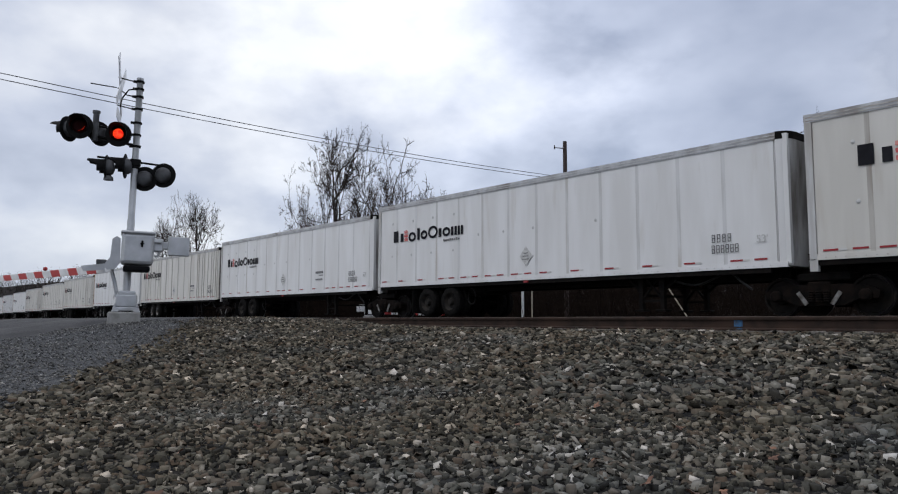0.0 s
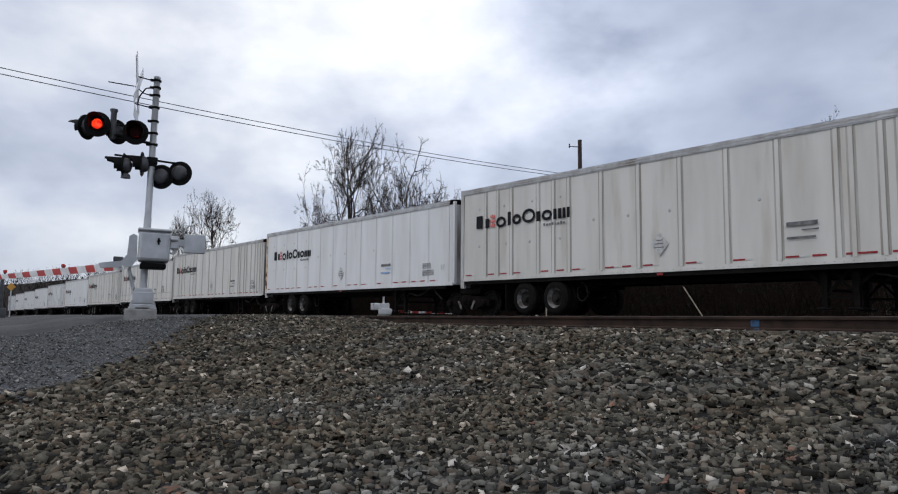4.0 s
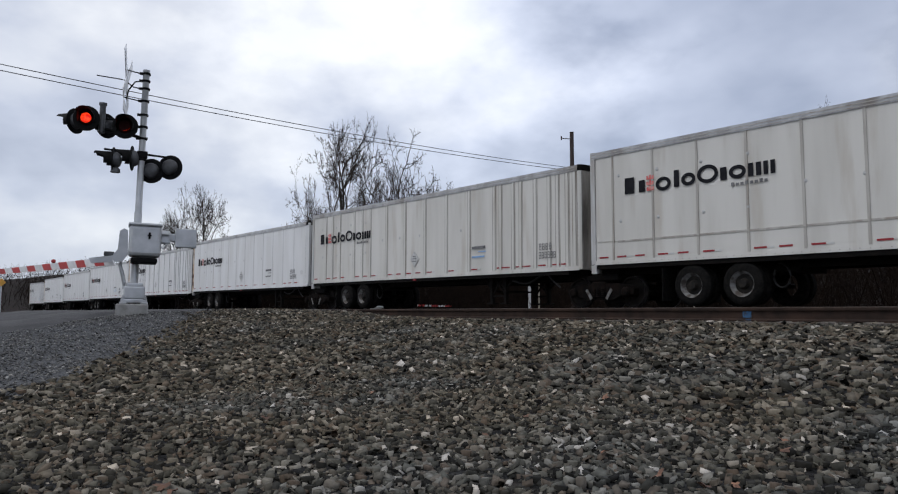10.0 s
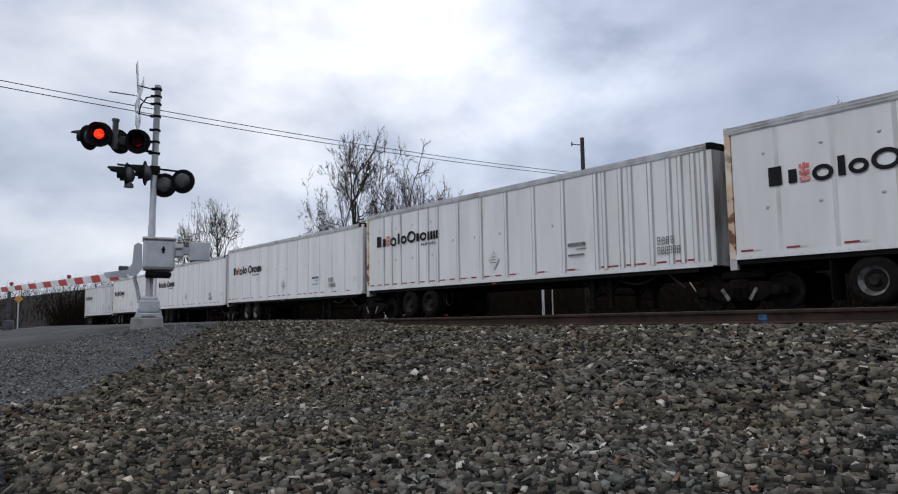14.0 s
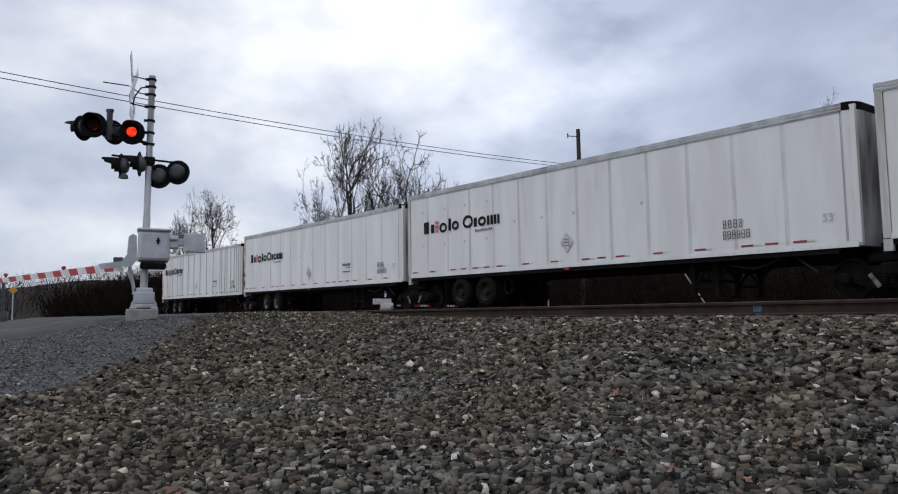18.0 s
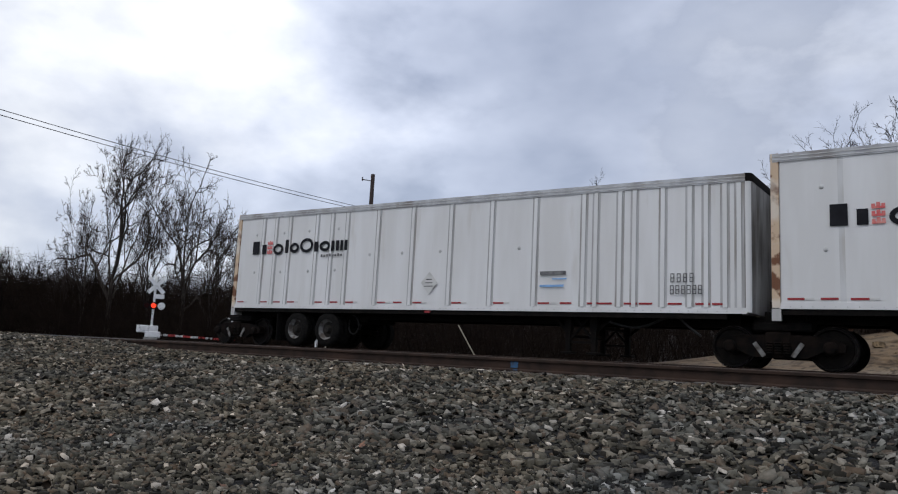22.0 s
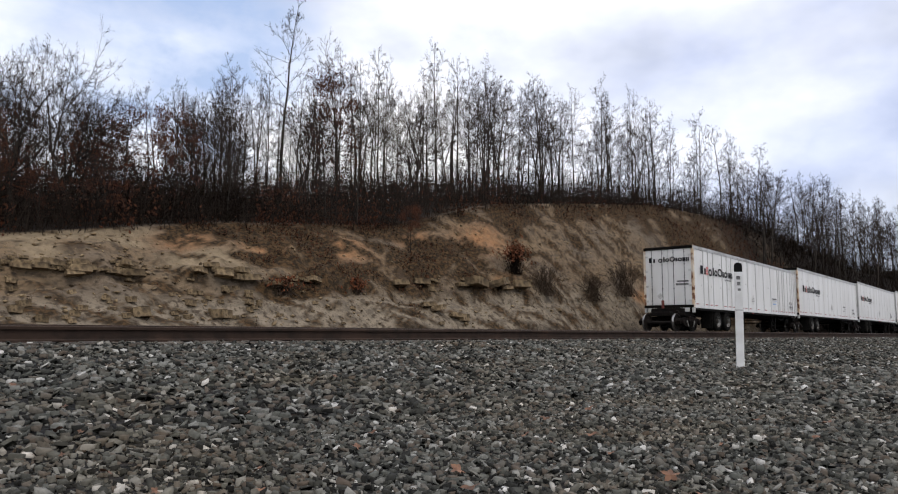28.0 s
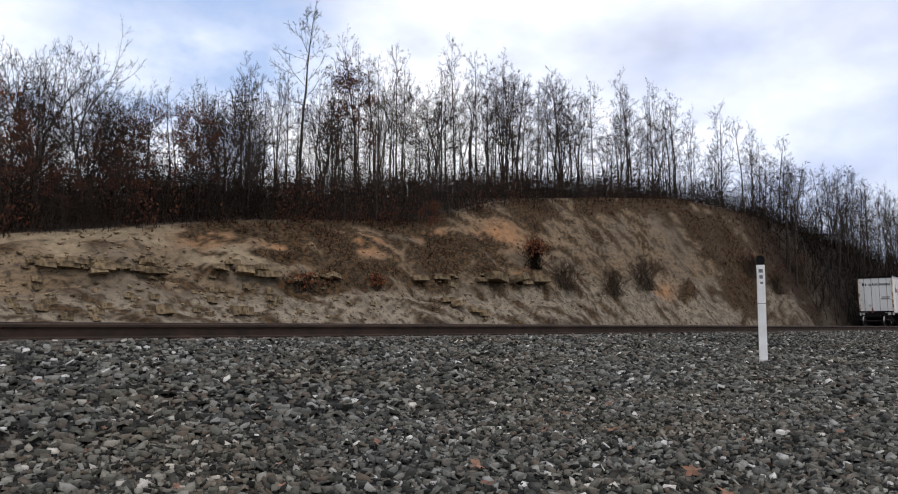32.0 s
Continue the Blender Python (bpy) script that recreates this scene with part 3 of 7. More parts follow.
def ground_material():
    m = bpy.data.materials.new("ground_mixed")
    m.use_nodes = True
    nt = m.node_tree
    b = nt.nodes["Principled BSDF"]
    b.inputs["Roughness"].default_value = 0.95
    b.inputs["Specular IOR Level"].default_value = 0.15
    geo = nt.nodes.new("ShaderNodeNewGeometry")

    def noisy(scale, lo, hi, detail=7.0, stretch=None):
        n = nt.nodes.new("ShaderNodeTexNoise")
        n.inputs["Scale"].default_value, n.inputs["Detail"].default_value = scale, detail
        if stretch:
            mp = nt.nodes.new("ShaderNodeMapping")
            mp.inputs["Scale"].default_value = stretch
            nt.links.new(geo.outputs["Position"], mp.inputs["Vector"])
            nt.links.new(mp.outputs["Vector"], n.inputs["Vector"])
        else:
            nt.links.new(geo.outputs["Position"], n.inputs["Vector"])
        r = nt.nodes.new("ShaderNodeMapRange")
        r.inputs["From Min"].default_value, r.inputs["From Max"].default_value = lo, hi
        nt.links.new(n.outputs["Fac"], r.inputs["Value"])
        return r.outputs["Result"]

    def mix(fac, a, c):
        n = nt.nodes.new("ShaderNodeMix")
        n.data_type = "RGBA"
        nt.links.new(fac, n.inputs["Factor"])
        for key, v in (("A", a), ("B", c)):
            if isinstance(v, tuple):
                n.inputs[key].default_value = (*v, 1)
            else:
                nt.links.new(v, n.inputs[key])
        return n.outputs["Result"]

    def attr(name):
        n = nt.nodes.new("ShaderNodeAttribute")
        n.attribute_name = name
        return n.outputs["Fac"]

    # leaf litter coloured darker than it is, to carry the shade under the brush
    shaded_litter = mix(noisy(1.6, 0.42, 0.62), (0.0095, 0.0066, 0.005), (0.006, 0.0046, 0.004))
    shaded_litter = mix(noisy(12.0, 0.52, 0.66), shaded_litter, (0.026, 0.015, 0.010))
    clay = mix(noisy(0.35, 0.40, 0.62), (0.172, 0.122, 0.076), (0.128, 0.101, 0.075))
    clay = mix(noisy(3.0, 0.50, 0.70, 9.0, (0.6, 0.6, 2.6)), clay, (0.088, 0.069, 0.051))
    clay = mix(noisy(1.1, 0.56, 0.66, 10.0, (1.0, 1.0, 0.6)), clay, (0.060, 0.043, 0.030))
    shale = mix(noisy(2.2, 0.44, 0.62, 10.0, (1.0, 1.0, 1.5)), (0.215, 0.178, 0.134), (0.125, 0.104, 0.080))
    shale = mix(noisy(14.0, 0.58, 0.68, 4.0), shale, (0.066, 0.054, 0.041))
    low = nt.nodes.new("ShaderNodeMapRange")
    low.inputs["From Min"].default_value, low.inputs["From Max"].default_value = 0.42, 0.30
    nt.links.new(attr("height"), low.inputs["Value"])
    clay = mix(low.outputs["Result"], clay, shale)
    clay = mix(noisy(5.0, 0.52, 0.64, 9.0, (1.0, 0.7, 1.0)), clay, (0.062, 0.047, 0.034))
    clay = mix(attr("rust"), clay, mix(noisy(4.0, 0.4, 0.6), (0.30, 0.155, 0.078), (0.20, 0.115, 0.06)))
    clay = mix(attr("sand"), clay, mix(noisy(3.0, 0.4, 0.65), (0.25, 0.195, 0.13), (0.16, 0.125, 0.083)))
    clay = mix(attr("drift"), clay, mix(noisy(7.0, 0.45, 0.6), (0.025, 0.017, 0.0095), (0.078, 0.046, 0.022)))
    out = mix(attr("bare"), shaded_litter, clay)
    # near-black bed: the shade between the stones is put into this colour
    gap_shade = mix(noisy(16.0, 0.42, 0.60), (0.004, 0.004, 0.004), (0.020, 0.020, 0.020))
    gap_shade = mix(noisy(2.0, 0.5, 0.68), gap_shade, (0.030, 0.024, 0.020))
    out = mix(attr("stone"), out, gap_shade)
    fine = mix(noisy(36.0, 0.40, 0.60), (0.030, 0.031, 0.033), (0.100, 0.103, 0.107))
    out = mix(attr("apron"), out, fine)
    nt.links.new(out, b.inputs["Base Color"])
    n = nt.nodes.new("ShaderNodeTexNoise")
    n.inputs["Scale"].default_value, n.inputs["Detail"].default_value = 9.0, 8
    nt.links.new(geo.outputs["Position"], n.inputs["Vector"])
    bp = nt.nodes.new("ShaderNodeBump")
    bp.inputs["Strength"].default_value, bp.inputs["Distance"].default_value = 0.8, 0.08
    nt.links.new(n.outputs["Fac"], bp.inputs["Height"])
    nt.links.new(bp.outputs["Normal"], b.inputs["Normal"])
    return m


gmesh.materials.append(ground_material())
ground = tagged(new("ground", gmesh), "gravelly railway ground rising to a bare clay cut bank and a leaf-strewn wooded hill", "ground", kind="structure")

# ---- road over the crossing: skewed asphalt, a little above the ground ----
def build_road():
    """Asphalt that widens on the near side, its edge laid 3 cm over the ground."""
    s = Shape()
    ys = np.arange(-30, 49, 0.5)
    ws = (0.0, 0.3, 1.5, 3.5, 6.0, 9.0, 13.0, 18.0)
    for y in ys:
        edge = np.interp(y, [-30, -3, 0, 1.5, 2.5, 3, 4, 5, 6, 9, 48], [0, -12.0, -13.6, -14.4, -14.9, -15.5, -16.8, -17.9, -18.6, -20.0, -32.5])
        edge += 0.16 * float(fbm(np.array(y), np.array(0.0), 2.2, 3))
        for w in ws:
            x = float(edge - w)
            z = 0.105 if 8.4 < y < 18.4 else float(ground_z(x, y)) + 0.05
            s.v.append((x, float(y), z - (0.08 if w == 0 else 0.0)))
    n = len(ws)
    for i in range(len(ys) - 1):
        for j in range(n - 1):
            s.f.append((i * n + j, (i + 1) * n + j, (i + 1) * n + j + 1, i * n + j + 1))
    return lone("road", s, ASPHALT, "worn grey asphalt road over the level crossing", "road", kind="structure", smooth=40)


build_road()


# ---- the two tracks ----
def rail_profile():
    return [(-0.07, 0.0), (0.07, 0.0), (0.07, 0.012), (0.012, 0.03), (0.010, 0.125), (0.036, 0.135), (0.037, 0.165), (0.028, 0.175),
            (-0.028, 0.175), (-0.037, 0.165), (-0.036, 0.135), (-0.010, 0.125), (-0.012, 0.03), (-0.07, 0.012)]


def build_track(y0, top, bend, label):
    track = thing("railway_track", label, "railway track", kind="structure")
    xs = [-236, -200, -160, -120] + list(np.arange(-100, 101, 10)) + [130, 180, 260, 420]
    for side in (0, 1):
        s, head = Shape(), Shape()
        rings, tops = [], []
        for x in xs:
            y = y0 + side * GAUGE + (track_y(x) if bend else 0)
            rings.append([(x, y + a, top - 0.175 + h) for a, h in rail_profile()])
            tops.append([(x, y - 0.026, top + 0.001), (x, y + 0.026, top + 0.001), (x, y + 0.024, top + 0.003), (x, y - 0.024, top + 0.003)])
        s.rings(rings)
        head.rings(tops)
        part("rail", s, RAILRUST, track, "rust-brown steel rail", smooth=30)
        part("rail_head", head, RAILTOP, track, "worn running surface")
    tie = Shape().soft_box(-0.115, 0.115, -1.3, 1.3, -0.16, 0.0, 0.012).mesh("tie", TIEWOOD)
    plate = Shape().box(-0.09, 0.09, -0.18, 0.18, 0, 0.014).mesh("tie_plate", RAILRUST)
    for i in range(-36, 74):
        x = i * 0.53 + 0.2
        y = y0 + GAUGE / 2 + (track_y(x) if bend else 0)
        part("tie", tie, None, track, m=pose(x, y, top - 0.186, 0, 0, random.uniform(-0.6, 0.6)))
        if not bend:
            for side in (-1, 1):
                part("tie_plate", plate, None, track, m=pose(x, y + side * GAUGE / 2, top - 0.187))
    return track


build_track(NEAR_Y, RAIL_NEAR, False, "empty near track with rusty rails on wooden ties in grey ballast")
build_track(FAR_Y, RAIL_FAR, True, "far track under the train with rusty rails on wooden ties")


# ---- loose ballast: thousands of angular stones ----
def stone_material(name, stops, dust):
    m = bpy.data.materials.new(name)
    m.use_nodes = True
    nt = m.node_tree
    b = nt.nodes["Principled BSDF"]
    b.inputs["Roughness"].default_value = 0.9
    b.inputs["Specular IOR Level"].default_value = 0.15
    geo = nt.nodes.new("ShaderNodeNewGeometry")
    r = nt.nodes.new("ShaderNodeValToRGB")
    r.color_ramp.interpolation = "LINEAR"
    r.color_ramp.elements[0].position, r.color_ramp.elements[0].color = stops[0][0], (*stops[0][1], 1)
    r.color_ramp.elements[1].position, r.color_ramp.elements[1].color = stops[-1][0], (*stops[-1][1], 1)
    for p, c in stops[1:-1]:
        e = r.color_ramp.elements.new(p)
        e.color = (*c, 1)
    nt.links.new(geo.outputs["Random Per Island"], r.inputs["Fac"])
    n = nt.nodes.new("ShaderNodeTexNoise")
    n.inputs["Scale"].default_value, n.inputs["Detail"].default_value = 45.0, 5
    nt.links.new(geo.outputs["Position"], n.inputs["Vector"])
    k = nt.nodes.new("ShaderNodeMapRange")
    k.inputs["To Min"].default_value, k.inputs["To Max"].default_value = 0.5, 1.45
    nt.links.new(n.outputs["Fac"], k.inputs["Value"])
    # rust-brown dust in drifts
    d = nt.nodes.new("ShaderNodeTexNoise")
    d.inputs["Scale"].default_value, d.inputs["Detail"].default_value = 0.8, 4
    nt.links.new(geo.outputs["Position"], d.inputs["Vector"])
    dr = nt.nodes.new("ShaderNodeMapRange")
    dr.inputs["From Min"].default_value, dr.inputs["From Max"].default_value, dr.inputs["To Max"].default_value = 0.30, 0.62, 1.0
    # more of it towards the level crossing
    px = nt.nodes.new("ShaderNodeSeparateXYZ")
    nt.links.new(geo.outputs["Position"], px.inputs["Vector"])
    west = nt.nodes.new("ShaderNodeMapRange")
    west.inputs["From Min"].default_value, west.inputs["From Max"].default_value = 3.0, -4.0
    west.inputs["To Min"].default_value, west.inputs["To Max"].default_value = -0.20, 0.08
    nt.links.new(px.outputs["X"], west.inputs["Value"])
    more = nt.nodes.new("ShaderNodeMath")
    nt.links.new(d.outputs["Fac"], more.inputs[0])
    nt.links.new(west.outputs["Result"], more.inputs[1])
    nt.links.new(more.outputs["Value"], dr.inputs["Value"])
    x1 = nt.nodes.new("ShaderNodeMix")
    x1.data_type, x1.blend_type = "RGBA", "MULTIPLY"
    x1.inputs["Factor"].default_value = 1.0
    nt.links.new(r.outputs["Color"], x1.inputs["A"])
    nt.links.new(k.outputs["Result"], x1.inputs["B"])
    x2 = nt.nodes.new("ShaderNodeMix")
    x2.data_type = "RGBA"
    nt.links.new(dr.outputs["Result"], x2.inputs["Factor"])
    nt.links.new(x1.outputs["Result"], x2.inputs["A"])
    brown = nt.nodes.new("ShaderNodeMix")
    brown.data_type, brown.blend_type = "RGBA", "MULTIPLY"
    brown.inputs["Factor"].default_value = 1.0
    brown.inputs["B"].default_value = (*dust, 1)
    nt.links.new(x1.outputs["Result"], brown.inputs["A"])
    nt.links.new(brown.outputs["Result"], x2.inputs["B"])
    nt.links.new(x2.outputs["Result"], b.inputs["Base Color"])
    return m


STONE = stone_material("crushed_stone", [(0.0, (0.008, 0.008, 0.0076)), (0.22, (0.034, 0.035, 0.032)), (0.52, (0.101, 0.105, 0.095)), (0.70, (0.093, 0.076, 0.062)), (0.86, (0.160, 0.163, 0.150)),
                                         (0.97, (0.220, 0.220, 0.206)), (0.995, (0.50, 0.495, 0.48))], (1.04, 0.90, 0.74))
APRONSTONE = stone_material("fine_gravel", [(0.0, (0.028, 0.029, 0.031)), (0.35, (0.110, 0.113, 0.117)), (0.85, (0.200, 0.203, 0.208)), (0.97, (0.32, 0.322, 0.325))], (0.92, 0.88, 0.82))


def block():
    v = np.array([(-1, -1, -1), (1, -1, -1), (1, 1, -1), (-1, 1, -1), (-1, -1, 1), (1, -1, 1), (1, 1, 1), (-1, 1, 1)], float) * 0.72
    f = np.array([(0, 2, 1), (0, 3, 2), (4, 5, 6), (4, 6, 7), (0, 1, 5), (0, 5, 4), (1, 2, 6), (1, 6, 5), (2, 3, 7), (2, 7, 6), (3, 0, 4), (3, 4, 7)][2:])
    return v, f


def octa():
    v = np.array([(1, 0, 0), (0, 1, 0), (-1, 0, 0), (0, -1, 0), (0, 0, 1), (0, 0, -1)], float)
    f = np.array([(0, 1, 4), (1, 2, 4), (2, 3, 4), (3, 0, 4), (1, 0, 5), (2, 1, 5), (3, 2, 5), (0, 3, 5)])
    return v, f


def scatter(name, pts, sizes, base, rng, material, label, sink=0.42, flat=(0.32, 0.62)):
    """One mesh of many angular stones resting on the ground."""
    v, f = base
    n, k = len(pts), len(v)
    # stones lie on their flat side, tipped a little
    yaw, tip, dirn = rng.uniform(0, 6.283, n), rng.normal(0, 0.55, n), rng.uniform(0, 6.283, n)
    shape = np.stack([rng.uniform(0.75, 1.35, n), rng.uniform(0.55, 0.95, n), rng.uniform(*flat, n)], -1)
    local = v[None] * (1 + rng.uniform(-0.34, 0.24, (n, k, 3))) * shape[:, None, :] * sizes[:, None, None]
    c, s = np.cos(yaw)[:, None], np.sin(yaw)[:, None]
    x, y, z = local[..., 0] * c - local[..., 1] * s, local[..., 0] * s + local[..., 1] * c, local[..., 2]
    ax, ay = np.cos(dirn)[:, None], np.sin(dirn)[:, None]
    z2 = z * np.cos(tip)[:, None] + (x * ax + y * ay) * np.sin(tip)[:, None]
    out = np.stack([x + pts[:, 0:1], y + pts[:, 1:2], z2 + pts[:, 2:3] + (sizes * rng.uniform(sink - 0.5, sink + 0.45, n))[:, None]], -1).reshape(-1, 3)
    faces = (f[None] + (np.arange(n) * k)[:, None, None]).reshape(-1, 3)
    me = bpy.data.meshes.new(name)
    me.vertices.add(len(out))
    me.vertices.foreach_set("co", out.astype(np.float32).ravel())
    me.loops.add(faces.size)
    me.loops.foreach_set("vertex_index", faces.astype(np.int32).ravel())
    me.polygons.add(len(faces))
    me.polygons.foreach_set("loop_start", (np.arange(len(faces)) * 3).astype(np.int32))
    me.update(calc_edges=True)
    me.materials.append(material)
    return tagged(new(name, me), label, "gravel", kind="stuff")


def build_gravel():
    rng = np.random.default_rng(5)
    BLOCK, OCT = block(), octa()

    def spots(x0, x1, y0, y1, per, keep):
        n = int((x1 - x0) * (y1 - y0) * per)
        p = np.stack([rng.uniform(x0, x1, n), rng.uniform(y0, y1, n)], -1)
        p = p[keep(p[:, 0], p[:, 1])]
        return np.c_[p, ground_z(p[:, 0], p[:, 1])]

    def stony(x, y):
        return (-x - 5.7) - (y - 0.4) * 1.88 + 0.5 * fbm(x, y, 1.6, 3) < rng.uniform(-0.5, 0.5, len(x))

    def seen(x, y):
        return y > 0.15 + np.where(x < 0, 0.08, 0.17) * np.abs(x)

    near = spots(-6, 7, 0.3, 3.8, 1350, lambda x, y: stony(x, y) & seen(x, y) & (x * x + y * y > 3.5))
    scatter("ballast_gravel", near, 0.0095 + 0.018 * rng.random(len(near)) ** 1.8, BLOCK, rng, STONE, "loose grey crushed-stone ballast with a few white stones", flat=(0.42, 0.78))
    midd = spots(-14, 15, 0.3, 9.0, 430, lambda x, y: stony(x, y) & seen(x, y) & ~((x > -6) & (x < 7) & (y < 3.8)))
    scatter("ballast_gravel", midd, 0.016 + 0.030 * rng.random(len(midd)) ** 1.6, BLOCK, rng, STONE, "loose grey crushed-stone ballast beside the near track")
    far = spots(15, 46, 1.5, 9.0, 140, lambda x, y: y > 0.12 * x)
    scatter("ballast_gravel", far, rng.uniform(0.03, 0.06, len(far)), OCT, rng, STONE, "grey crushed-stone ballast further along the near track")
    behind = spots(-9, 10, -1.3, 1.9, 360, lambda x, y: stony(x, y) & ~(seen(x, y) & (x * x + y * y > 3.5)))
    scatter("ballast_gravel", behind, 0.016 + 0.02 * rng.random(len(behind)), OCT, rng, STONE, "loose grey crushed-stone ballast underfoot")
    side = spots(-24, -14, 4.0, 9.0, 300, stony)
    scatter("ballast_gravel", side, rng.uniform(0.022, 0.044, len(side)), OCT, rng, STONE, "crushed-stone ballast beside the level crossing")
    bed = spots(-18, 40, 9.35, 18.6, 22, lambda x, y: (np.abs(y - 9.95) > 0.0))
    scatter("ballast_gravel", bed, rng.uniform(0.022, 0.045, len(bed)), OCT, rng, STONE, "crushed-stone ballast between the rails of both tracks")
    rubble = spots(-2, 66, 20.6, 25.6, 22, lambda x, y: drift(x, y) + rng.normal(0, 0.15, len(x)) < 0.12)
    scatter("bank_rubble", rubble, 0.025 + 0.10 * rng.random(len(rubble)) ** 3, OCT, rng, ROCKTAN, "broken sandstone chips strewn over the bank", sink=0.3)
    apron = spots(-17.5, -4.5, -0.5, 7.0, 480, lambda x, y: ~stony(x, y) & (x > np.interp(y, [-3, 0, 1.5, 2.5, 3, 4, 5, 6, 9], [-12.0, -13.6, -14.4, -14.9, -15.5, -16.8, -17.9, -18.6, -20.0])))
    scatter("fine_gravel", apron, 0.008 + 0.018 * rng.random(len(apron)) ** 1.6, OCT, rng, APRONSTONE, "pale blue-grey fine gravel on the road shoulder")


build_gravel()
# ---- the train: highway trailers riding on rail bogies ----
LONG, HALF = 16.2, 1.295
PITCH = 16.573


def low(x):
    return 1.171 - 0.0063 * x


ROOF = [4.215, 0.0191]  # height at the rear, fall per metre: set for each style of trailer


def top(x):
    return ROOF[0] - ROOF[1] * x


def slab(s, x0, x1, y0, y1, lift, drop):
    """A piece that follows the sloping floor and roof: from lift above the floor line to drop below the roof line."""
    return s.hexa([(x0, y0, low(x0) + lift), (x1, y0, low(x1) + lift), (x1, y1, low(x1) + lift), (x0, y1, low(x0) + lift),
                   (x0, y0, top(x0) - drop), (x1, y0, top(x1) - drop), (x1, y1, top(x1) - drop), (x0, y1, top(x0) - drop)])


def strip(s, x0, x1, y0, y1, line, a, b):
    """A lengthwise rail between line + a and line + b."""
    return s.hexa([(x0, y0, line(x0) + a), (x1, y0, line(x1) + a), (x1, y1, line(x1) + a), (x0, y1, line(x0) + a),
                   (x0, y0, line(x0) + b), (x1, y0, line(x1) + b), (x1, y1, line(x1) + b), (x0, y1, line(x0) + b)])


# plain shapes of the owner's mark: kind, start, width, foot, height as shares of its length and its tallest shape
MARK = [("bar", 0.026, 0.074, 0.0, 1.0), ("bar", 0.136, 0.046, 0.0, 0.72), ("ring", 0.262, 0.110, -0.10, 0.84), ("bar", 0.394, 0.036, 0.0, 1.0), ("ring", 0.444, 0.098, -0.02, 0.76),
        ("ring", 0.552, 0.138, -0.03, 1.05), ("bar", 0.702, 0.040, 0.0, 0.72), ("ring", 0.756, 0.104, -0.02, 0.76), ("pair", 0.872, 0.076, 0.0, 0.72), ("pair", 0.961, 0.066, 0.0, 0.72)]


def marks(parent, x0, length, cap, z0, y, along=True, gap=0.0):
    """The dark owner's mark on a side (along) or on the doors: plain bars and rings, each a part."""
    def place(u, v, depth):
        return (u, y - depth, v - 0.008 * u) if along else (y - depth, -u, v)

    for kind, a, w, f, h in MARK:
        a2 = a + (gap if a > 0.54 else 0)
        u0, u1 = x0 + a2 * length, x0 + (a2 + w) * length
        v0, v1 = z0 + f * cap, z0 + (f + h) * cap
        s = Shape()
        if kind == "ring":
            n, cu, cv, ru, rv, st = 16, (u0 + u1) / 2, (v0 + v1) / 2, (u1 - u0) / 2, (v1 - v0) / 2, 0.23 * cap
            turn = [(math.cos(2 * math.pi * k / n), math.sin(2 * math.pi * k / n)) for k in range(n)]
            rows = [[place(cu + q * c, cv + r * d, dep) for c, d in turn] for q, r, dep in ((ru, rv, 0), (ru, rv, 0.003), (ru - st, rv - st * 0.92, 0.003), (ru - st, rv - st * 0.92, 0))]
            s.rings(rows, caps=False)
        else:
            st = 0.40 * (u1 - u0)
            for p, q in ([(u0, u1)] if kind == "bar" else [(u0, u0 + st), (u1 - st, u1)]):
                s.hexa([place(*c) for c in ((p, v0, 0.003), (q, v0, 0.003), (q, v0, 0), (p, v0, 0), (p, v1, 0.003), (q, v1, 0.003), (q, v1, 0), (p, v1, 0))])
        part("mark_ring" if kind == "ring" else "mark_bar", s, INK, parent)


def crowns(x0, length, cap, z0, y, along=True):
    out = []
    for f in (0.02, 0.36, 0.70):
        s = Shape()
        c, w = x0 + 0.222 * length, 0.027 * length
        for a, b, g, h in ((-w, w, 0.0, 0.10), (-w, -w * 0.45, 0.10, 0.12), (-w * 0.28, w * 0.28, 0.10, 0.18), (w * 0.45, w, 0.10, 0.12)):
            if along:
                s.box(c + a, c + b, y - 0.003, y, z0 + (f + g) * cap - 0.008 * c, z0 + (f + g + h) * cap - 0.008 * c)
            else:
                s.box(y - 0.003, y, -c - b, -c - a, z0 + (f + g) * cap, z0 + (f + g + h) * cap)
        out.append(s)
    return out


RIBS = [1.28, 1.88, 2.52, 3.72, 4.36, 4.98, 6.19, 7.45, 8.73, 10.0, 11.25, 12.52, 12.82, 13.40, 13.74, 14.38, 14.96, 15.30, 15.68, 15.96]
SEAMS = [1.22 * i for i in range(1, 13)]
BANDS = [0.74 + 1.28 * i for i in range(12)]
BTN = Shape().lathe([(0.045, 0), (0.045, 0.008), (0.028, 0.018), (0.0, 0.02)], (0, 0, 0), (0, -1, 0), 10).mesh("stud", POSTW, 40)
RED_R = Shape().box(0, 0.30, -0.006, 0, 0, 0.042).mesh("red_reflector", REFRED)
CROSS_BEAM = Shape().box(0, 0.08, -HALF + 0.05, HALF - 0.05, -0.12, 0.06).mesh("cross_beam", BLACKSTEEL)
WHITE_R = Shape().box(0, 0.16, -0.006, 0, 0, 0.042).mesh("white_reflector", REFWHITE)


